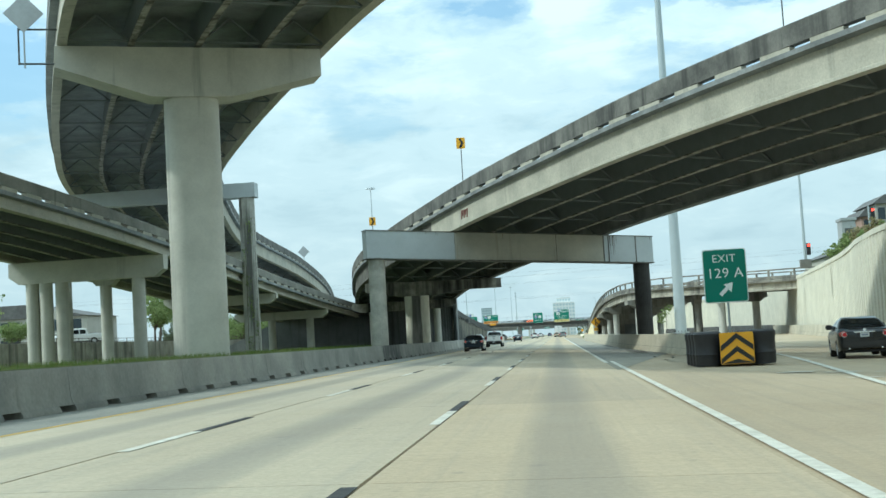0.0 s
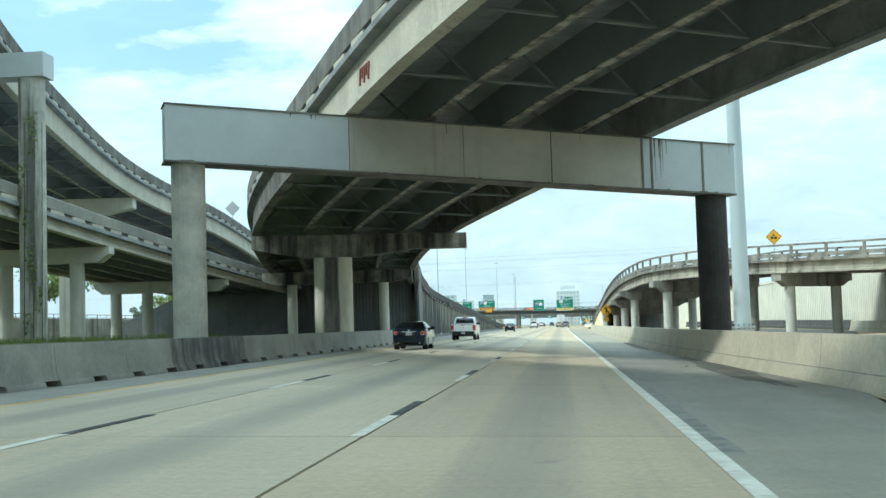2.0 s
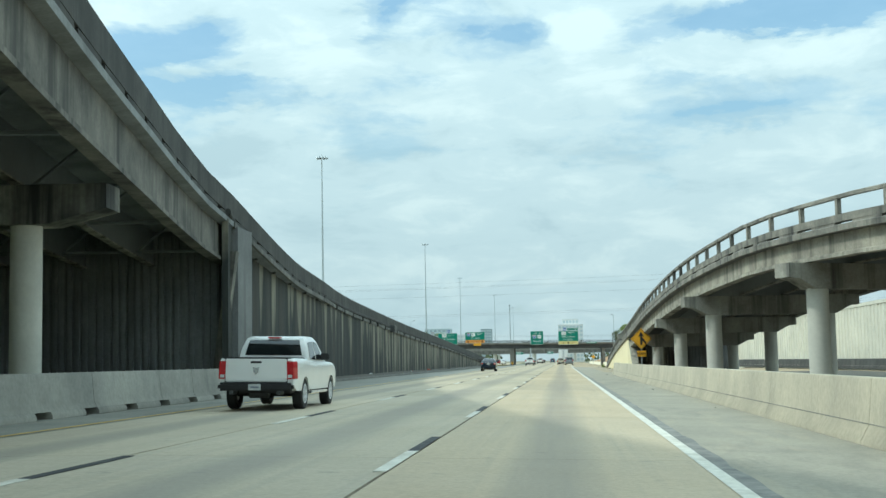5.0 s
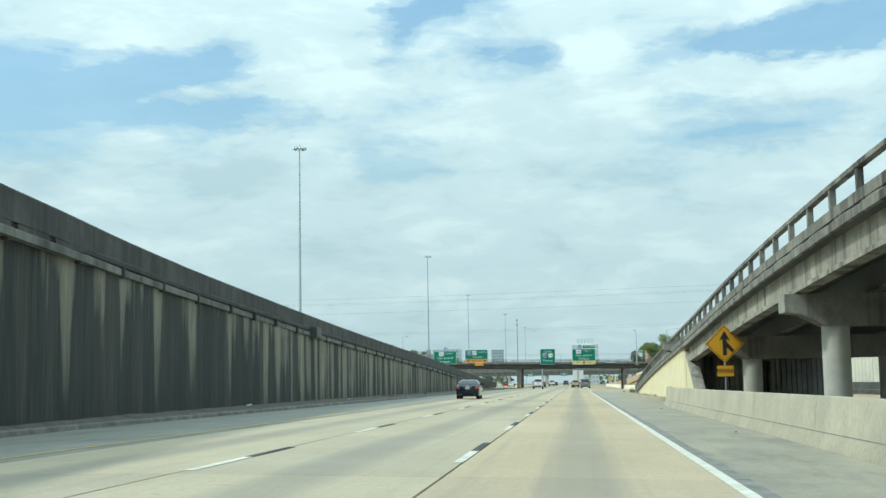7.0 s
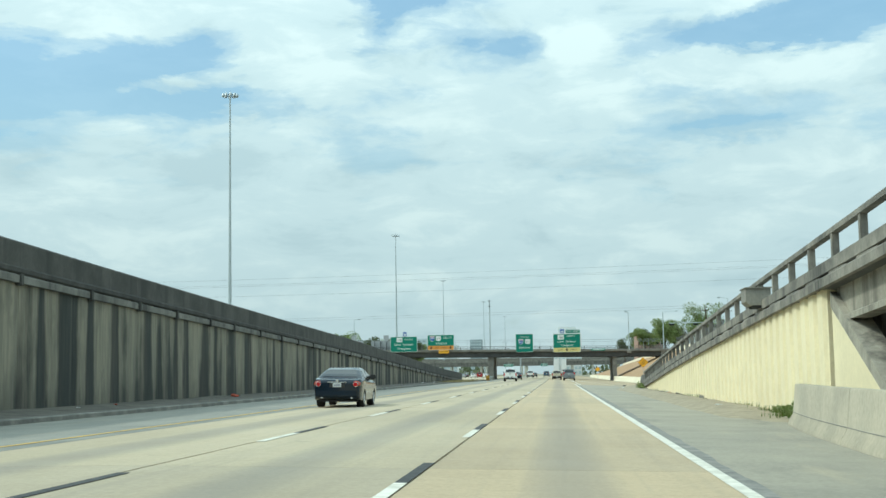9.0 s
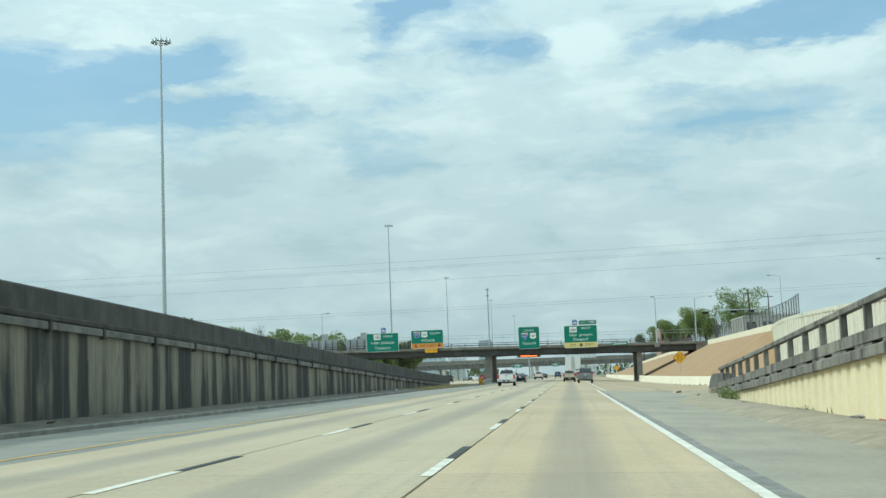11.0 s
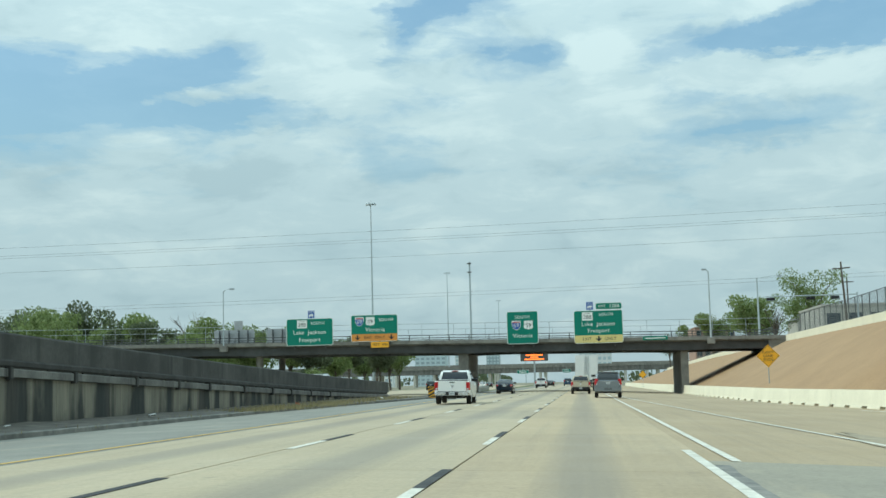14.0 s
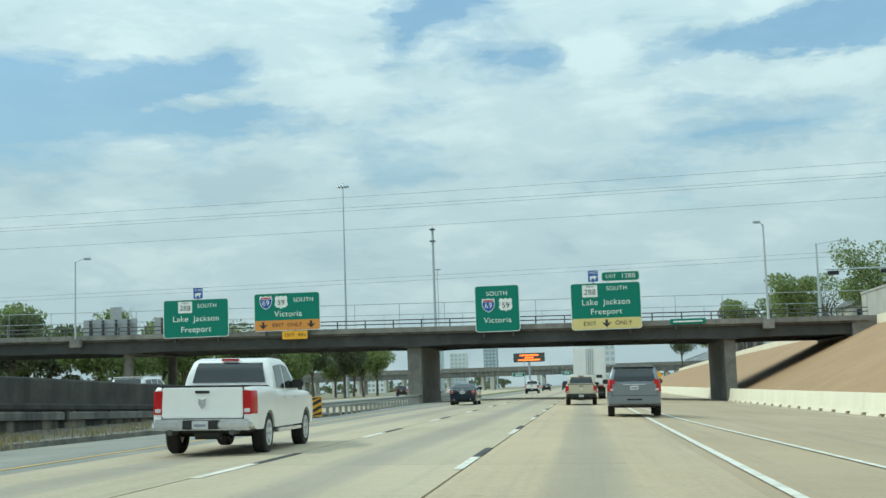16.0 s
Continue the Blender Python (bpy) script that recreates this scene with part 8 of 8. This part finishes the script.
weeds("verge_grass", "tufts of green grass behind the barrier", [(-14.2 - abs(rng.gauss(0, 1.6)), rng.uniform(5, 100), 1.13, 44, 0.35) for _ in range(240)], 0.2, 1)
weeds("wall_weeds", "weeds sprouting at the cream wall's foot", [(6.55 + rng.gauss(0, 0.15), y + rng.gauss(0, 1.0), -0.02, 34, 0.3) for y in (250.6, 251, 251.5, 252, 252.6, 253.4, 255, 256, 262, 263, 281, 300)], 0.17, 2)
weeds("dirt_weeds", "sparse dry weeds along the dirt strip", [(-16 + rng.gauss(0, 0.6), rng.uniform(185, 440), 0.25, 8, 0.6) for _ in range(46)], 0.08, 4, "leaf_dry")
weeds("gore_grass", "dry grass on the gore dirt", [(-15.4 + rng.gauss(0, 0.9), rng.uniform(392, 441), 0.26, 40, 0.5) for _ in range(110)], 0.2, 6, "leaf_dry")
r5 = random.Random(23)
for y, h in ((250.9, 0.5), (251.6, 0.65), (252.3, 0.45), (253.6, 0.35), (255.2, 0.3), (318.5, 0.5), (321.0, 0.7)):
    bush = thing("weed_bush", "leafy green weed at the cream wall's foot", "plant", pose(6.6, y, gz(6.6, y)), "weeds at the wall")
    bm = bmesh.new()
    for k in range(6):
        tube(bm, (0, 0, -0.05), (r5.uniform(-0.25, 0.2), r5.uniform(-0.3, 0.3), h * r5.uniform(0.6, 1.0)), 0.012, 0.005, 4)
    part("stem", bm, "bark", bush)
    bm = bmesh.new()
    leaf_cloud(bm, (0, 0, h * 0.55), (0.32, 0.42, h * 0.5), 220, 0.1, r5)
    part("leaves", bm, "leaf_spring", bush)
bm = strip("x", "", through_points([(530, -15.8), (900, -21)]), through_points([(530, -15.2), (560, -13.6), (900, -16.5)]), 530, 900, 0.03, 10, 2)
structure("grass_median", bm, "grass", "green grass median beyond the bridge")

rng = random.Random(11)
for i in range(34):
    side_left = i % 2
    if side_left:
        y = rng.uniform(195, 430)
        x, z = rng.uniform(KERB(y) - 1.8, KERB(y) - 0.5), 0.33
    else:
        y = rng.uniform(252, 345)
        x, z = rng.uniform(5.6, 6.7), gz(6, y) + 0.12
    bm = bmesh.new()
    s = rng.uniform(0.06, 0.2)
    box(bm, -s, s, -s * 0.6, s * 0.6, -s * 0.12, s * 0.35, bevel=s * 0.08)
    ob = new("litter", mesh_of("litter", bm, ("litter_white", "litter_red", "kerb", "bark")[rng.choice((0, 0, 2, 2, 3, 1))]))
    ob.matrix_basis = pose(x, y, z, rng.uniform(-20, 20), rng.uniform(-20, 20), rng.uniform(0, 360))
    tagged(ob, "scrap of roadside litter lying in the dirt", "litter", "roadside litter")
# curved concrete end of the ramp's parapet, with a tyre shred lying beside it
root = thing("rail_end", "dark curved concrete end block of the ramp railing", "barrier", pose(8.0, 331.5, gz(8, 336)))
arc = [(7.2 - 3.4 * (1 - math.cos(k / 10 * math.pi / 2)), 1.32 * math.sin(k / 10 * math.pi / 2)) for k in range(11)]
bm = bmesh.new()
prism(bm, [(0.0, -0.3), (7.2, -0.3)] + arc + [(0.0, 1.32)], -0.22, 0.22, pose(0, 0, 0, 0, 0, 90))
part("end_block", bm, "parapet", root)
slab_part(root, "foot_block", "barrier", -0.55, -0.2, 3.2, 3.75, -0.2, 0.55, "pale square concrete block", bevel=0.03)
shred = thing("tyre_shred", "curled black tyre shred lying in the dirt", "litter", pose(7.5, 337.0, gz(7.5, 337) + 0.06))
r6 = random.Random(31)
for k in range(7):
    bm = bmesh.new()
    x0, y0 = r6.uniform(-0.5, 0.35), r6.uniform(-1.2, 0.9)
    prev = Vector((x0, y0, 0.02))
    for q in range(5):
        nxt = prev + Vector((r6.uniform(-0.05, 0.16), r6.uniform(0.05, 0.24), r6.uniform(-0.03, 0.05)))
        tube(bm, prev, nxt, 0.05, 0.04, 6)
        prev = nxt
    part("strip", bm, "tyre", shred)

# ---------------- buildings ----------------
def building(name, label, x0, x1, y0, y1, z0, z1, mat, cols, rows_n, cat="building", glass="window", roof=None):
    root = thing(name, label, cat, pose((x0 + x1) / 2, y0, z0), "buildings")
    w, h, d = x1 - x0, z1 - z0, y1 - y0
    bm = bmesh.new()
    box(bm, -w / 2, w / 2, 0, d, -0.2, h, bevel=0.05)
    part("wall", bm, mat, root)
    me = bmesh.new()
    ww, wh = w / cols * 0.62, h / rows_n * 0.55
    box(me, -ww / 2, ww / 2, -0.05, 0.02, -wh / 2, wh / 2)
    wm = mesh_of("window", me, glass)
    for i in range(cols):
        for j in range(rows_n):
            part("window", wm, None, root, m=pose(-w / 2 + w * (i + 0.5) / cols, 0, h * (j + 0.55) / rows_n))
    if roof:
        bm = bmesh.new()
        prism(bm, [(-w / 2 - 0.4, h), (w / 2 + 0.4, h), (w * 0.1, h + roof), (-w * 0.1, h + roof)], -0.4, d + 0.4)
        part("roof", bm, "roof", root)
    else:
        bm = bmesh.new()
        box(bm, -w / 2 - 0.1, w / 2 + 0.1, -0.1, d + 0.1, h, h + max(0.3, h * 0.02), bevel=0.03)
        part("parapet", bm, mat, root)
    return root


building("tower", "distant pale office tower with a mechanical crown", -2, 15, 990, 1010, 0, 25, "far_stone", 7, 9, "tower", "far_glass")
building("tower", "distant pale office tower crown", 1, 12, 994, 1006, 25.6, 29, "far_stone", 5, 1, "tower", "far_glass")
building("tower", "distant blue glass office tower", -128, -104, 1300, 1325, 0, 32, "far_glass", 6, 10, "tower", "far_dark")
building("tower", "distant blue glass office tower", -100, -88, 1330, 1350, 0, 27, "far_stone", 4, 9, "tower", "far_glass")
building("tower", "distant dark office tower", -88, -76, 1500, 1515, 0, 36, "far_dark", 4, 12, "tower", "far_glass")
building("tower", "distant pale office block", -150, -138, 1250, 1262, 0, 26, "far_stone", 4, 8, "tower", "far_dark")
building("shop", "low white commercial building above the slope", 36, 62, 530, 550, 5.4, 11.5, "stucco", 8, 1, "building")
building("apartment_building", "brick apartment building beyond the bridge", 26.8, 36, 640, 660, 5.3, 13.0, "brick", 5, 2)
building("house", "pale house with a dark pitched roof behind trees", 40, 49, 575, 588, 5.4, 11.5, "stucco", 3, 2, "house", roof=2.8)
villa = building("house", "pale two-storey house with an arched gable and a grey roof", -104, -77.4, 205, 219, 3.2, 8.9, "stucco", 5, 2, "house", roof=2.3)
gx = -82.8 + 90.7
arch = lambda w, z0, z1, zt: [(-w, z0), (w, z0), (w, z1)] + [(w * math.cos(math.pi * k / 10), z1 + (zt - z1) * math.sin(math.pi * k / 10)) for k in range(1, 10)] + [(-w, z1)]
bm = bmesh.new()
prism(bm, [(x + gx, z) for x, z in arch(2.5, -0.2, 5.6, 6.9)], -1.2, 0.4)
part("gable", bm, "stucco", villa, "pale gable with a curved top")
for w, z0, z1, zt in ((0.95, 3.4, 4.6, 5.3), (0.8, 0.0, 1.7, 2.4)):
    bm = bmesh.new()
    prism(bm, [(x + gx, z) for x, z in arch(w, z0, z1, zt)], -1.26, -1.1)
    part("arched_window", bm, "window", villa)
bm = bmesh.new()
box(bm, gx - 2.5, gx + 2.5, -1.3, -1.1, 2.85, 3.05, bevel=0.03)
part("string_course", bm, "sign_white", villa)
building("house", "long low house with a grey roof", -125, -100, 190, 204, 0.05, 5.5, "stucco", 6, 1, "house", roof=2.6)
building("town_house", "orange-brown town house with a dark roof above the ribbed wall", 35.6, 36.9, 150, 158, 6.3, 12.6, "brick", 1, 3, "house", roof=0.9)
building("town_house", "cream town house with a dark roof above the ribbed wall", 37.0, 39.6, 149, 158, 6.3, 13.9, "stucco", 2, 3, "house", roof=1.0)
building("town_house", "cream town house with a dark roof above the ribbed wall", 39.8, 43.5, 148, 157, 6.3, 15.0, "stucco", 3, 3, "house", roof=1.0)
building("utility_shed", "small grey service cabin among the shrubs", 27.7, 29.0, 125, 127, 6.3, 10.4, "sign_back", 1, 1, "shed", "dark_steel")
building("house", "pale house with a dark roof beyond the entrance ramp", 37, 50, 178, 192, 4.4, 9.5, "stucco", 4, 1, "house", roof=2.2)
building("house", "pale house with a dark roof beyond the entrance ramp", 54, 70, 176, 192, 4.6, 10.0, "stucco", 4, 1, "house", roof=2.4)
building("storage_building", "tan storage building beside the ramp", 60, 82, 150, 165, 5.8, 11, "stucco", 5, 1)

# fence above the slope, and a dark fence beyond the low ramp
def fence(name, label, pts, h, key, gap=0.14):
    root = thing(name, label, "fence")
    rows = spline(pts, 5.0)
    post = bmesh.new()
    tube(post, (0, 0, -0.6), (0, 0, h), 0.04, n=6)
    pm = mesh_of("post", post, key)
    s = 0.0
    while s < rows[-1][2]:
        p, d = at_run(rows, s)
        part("post", pm, None, root, m=pose(p.x, p.y, p.z))
        s += 3.0
    for z in (0.1, h - 0.05):
        bm = bmesh.new()
        sweep(bm, rows, rect(-0.025, 0.025, z - 0.025, z + 0.025))
        part("rail", bm, key, root)
    bm = bmesh.new()
    s = 0.0
    while s < rows[-1][2]:
        p, d = at_run(rows, s)
        q = p + d * 0.05
        bm.faces.new([bm.verts.new(v) for v in ((p.x, p.y, p.z + 0.1), (q.x, q.y, q.z + 0.1), (q.x, q.y, q.z + h), (p.x, p.y, p.z + h))])
        s += gap
    tagged(part("slats", bm, key, root), kind="stuff")


fence("fence", "tall grey steel fence along the slope top", [(23.4, 396, 6.2), (24.9, 416, 6.2), (25.2, 450, 6.1), (25.3, 488, 6.1)], 2.3, "dark_steel")
fence("fence", "grey steel fence beyond the bridge", [(25.9, 512, 6.0), (26.5, 600, 5.9), (28.2, 740, 5.0)], 2.0, "dark_steel", 0.2)
fence("fence", "low dark railing along the retaining wall", [(-50.6, 42, 3.28), (-50.6, 140, 3.28), (-50.6, 236, 3.28)], 0.5, "bark", 1.0)

# ---------------- overpasses far ahead ----------------
def far_overpass(y, z, x0, x1, depth, label, slope=0.0, step=26):
    root = thing("overpass", label, "bridge", group="far overpasses")
    bm = bmesh.new()
    prism(bm, [(x0, z - depth - slope * x0), (x1, z - depth - slope * x1), (x1, z - slope * x1), (x0, z - slope * x0)], y, y + 11)
    part("deck", bm, "bridge", root)
    bm = bmesh.new()
    prism(bm, [(x0, z - slope * x0), (x1, z - slope * x1), (x1, z + 0.9 - slope * x1), (x0, z + 0.9 - slope * x0)], y - 0.2, y + 0.1)
    part("parapet", bm, "bridge_col", root)
    x = x0 + 8
    while x < x1:
        if not (-15 < x < 3.5):
            bm = bmesh.new()
            box(bm, x - 0.6, x + 0.6, y + 1, y + 10, -0.3, z - depth - slope * x + 0.02, bevel=0.1)
            part("column", bm, "pier", root)
        x += step


far_overpass(880, 7.4, -240, 70, 2.0, "concrete overpass far ahead with railings", 0.0, 24)
far_overpass(965, 8.7, -260, 90, 1.3, "second concrete overpass far ahead", 0.004, 21)
far_overpass(1090, 11.2, -300, 160, 1.6, "high concrete overpass far ahead", 0.003, 30)
# distant belt of trees closes the horizon
bm = bmesh.new()
rng = random.Random(21)
for i in range(900):
    a = rng.uniform(-1.15, 1.15)
    d = rng.uniform(1350, 1650)
    x, y = d * math.sin(a), d * math.cos(a)
    if abs(x + 20) < 40:
        continue
    r = rng.uniform(6, 13)
    leaf_cloud(bm, (x, y, rng.uniform(2, 7)), (r, r, r * 0.6), 16, 5.0, rng)
ob = new("far_woods", mesh_of("far_woods", bm, "leaf_dark"))
tagged(ob, "hazy belt of distant trees on the horizon", "trees", "", "stuff")

# dirt and scraps in the gore, behind the crash cushion's nose
def dirt_patch(label, cx, cy, rx, ry, key, seed):
    r4 = random.Random(seed)
    bm = bmesh.new()
    n = 28
    ring = []
    for i in range(n):
        a = 2 * math.pi * i / n
        q = 1 + 0.5 * noise.noise((math.cos(a) * 1.7 + seed, math.sin(a) * 1.7, seed * 0.37)) + r4.uniform(-0.08, 0.08)
        ring.append((cx + rx * q * math.cos(a), cy + ry * q * math.sin(a)))
    mid = bm.verts.new((cx, cy, gz(cx, cy) + 0.012))
    rim = [bm.verts.new((x, y, gz(x, y) + 0.006)) for x, y in ring]
    for i in range(n):
        bm.faces.new((mid, rim[i], rim[(i + 1) % n]))
    tagged(new("dirt_patch", mesh_of("dirt_patch", bm, key)), label, "dirt", "", "stuff")


dirt_patch("dusty dirt swept up beside the crash cushion", 5.0, 52.5, 0.75, 4.0, "sand", 3)
dirt_patch("dusty dirt swept up beside the crash cushion", 5.6, 60.0, 0.45, 6.0, "sand", 5)
dirt_patch("grey dirt drifted along the barrier foot", 4.75, 82.0, 0.4, 9.0, "dirt", 7)
dirt_patch("grey dirt drifted along the barrier foot", 4.45, 118.0, 0.3, 12.0, "dirt", 8)
dirt_patch("sandy dirt between shoulder and entrance lane", 6.9, 362.0, 0.7, 11.0, "sand", 9)
for i in range(16):
    if i < 9:
        y = rng.uniform(50, 64)
        x = rng.uniform(4.2, 6.0)
    else:
        y = rng.uniform(70, 236)
        x = rng.uniform(3.9, 4.5)
    bm = bmesh.new()
    s = rng.uniform(0.02, 0.055)
    box(bm, -s * 1.6, s * 1.6, -s * 0.6, s * 0.6, -s * 0.1, s * 0.25, bevel=s * 0.06)
    ob = new("litter", mesh_of("litter", bm, ("tyre", "bark", "kerb")[i % 3]))
    ob.matrix_basis = pose(x, y, gz(x, y) + 0.015, 0, 0, rng.uniform(0, 360))
    tagged(ob, "dark scrap of tyre or bark on the shoulder", "litter", "roadside litter")

for k, (x, y, rx, ry) in enumerate(((6.2, 36.5, 0.5, 0.35), (7.3, 35.6, 0.6, 0.25), (8.3, 34.9, 0.35, 0.2), (6.9, 31.8, 0.45, 0.16))):
    dirt_patch("worn white paint scuffs on the gore pavement", x, y, rx, ry, "scuff", 20 + k)


# ---------------- road slabs, one by one ----------------
def slab_mesh(w, l):
    bm = bmesh.new()
    vs = box(bm, -w / 2 + 0.02, w / 2 - 0.02, 0.008, l - 0.008, -0.2, 0.0)
    return mesh_of("slab", bm, "road")


SLAB_L = 12.19
slabs = {}
for x0, x1 in ((-9.22, -5.49), (-5.49, -1.83), (-1.83, 1.85)):
    w, c = x1 - x0, (x0 + x1) / 2
    me = slabs.setdefault(round(w, 3), slab_mesh(w, SLAB_L))
    roll = math.degrees(math.atan2(gz(x0 + 0.01, 0) - gz(x1 - 0.01, 0), w))
    y = Y0
    while y < 860:
        part("slab", me, None, road, m=pose(c, y, (gz(x0 + 0.01, y) + gz(x1 - 0.01, y)) / 2, 0, roll, 0))
        y += SLAB_L
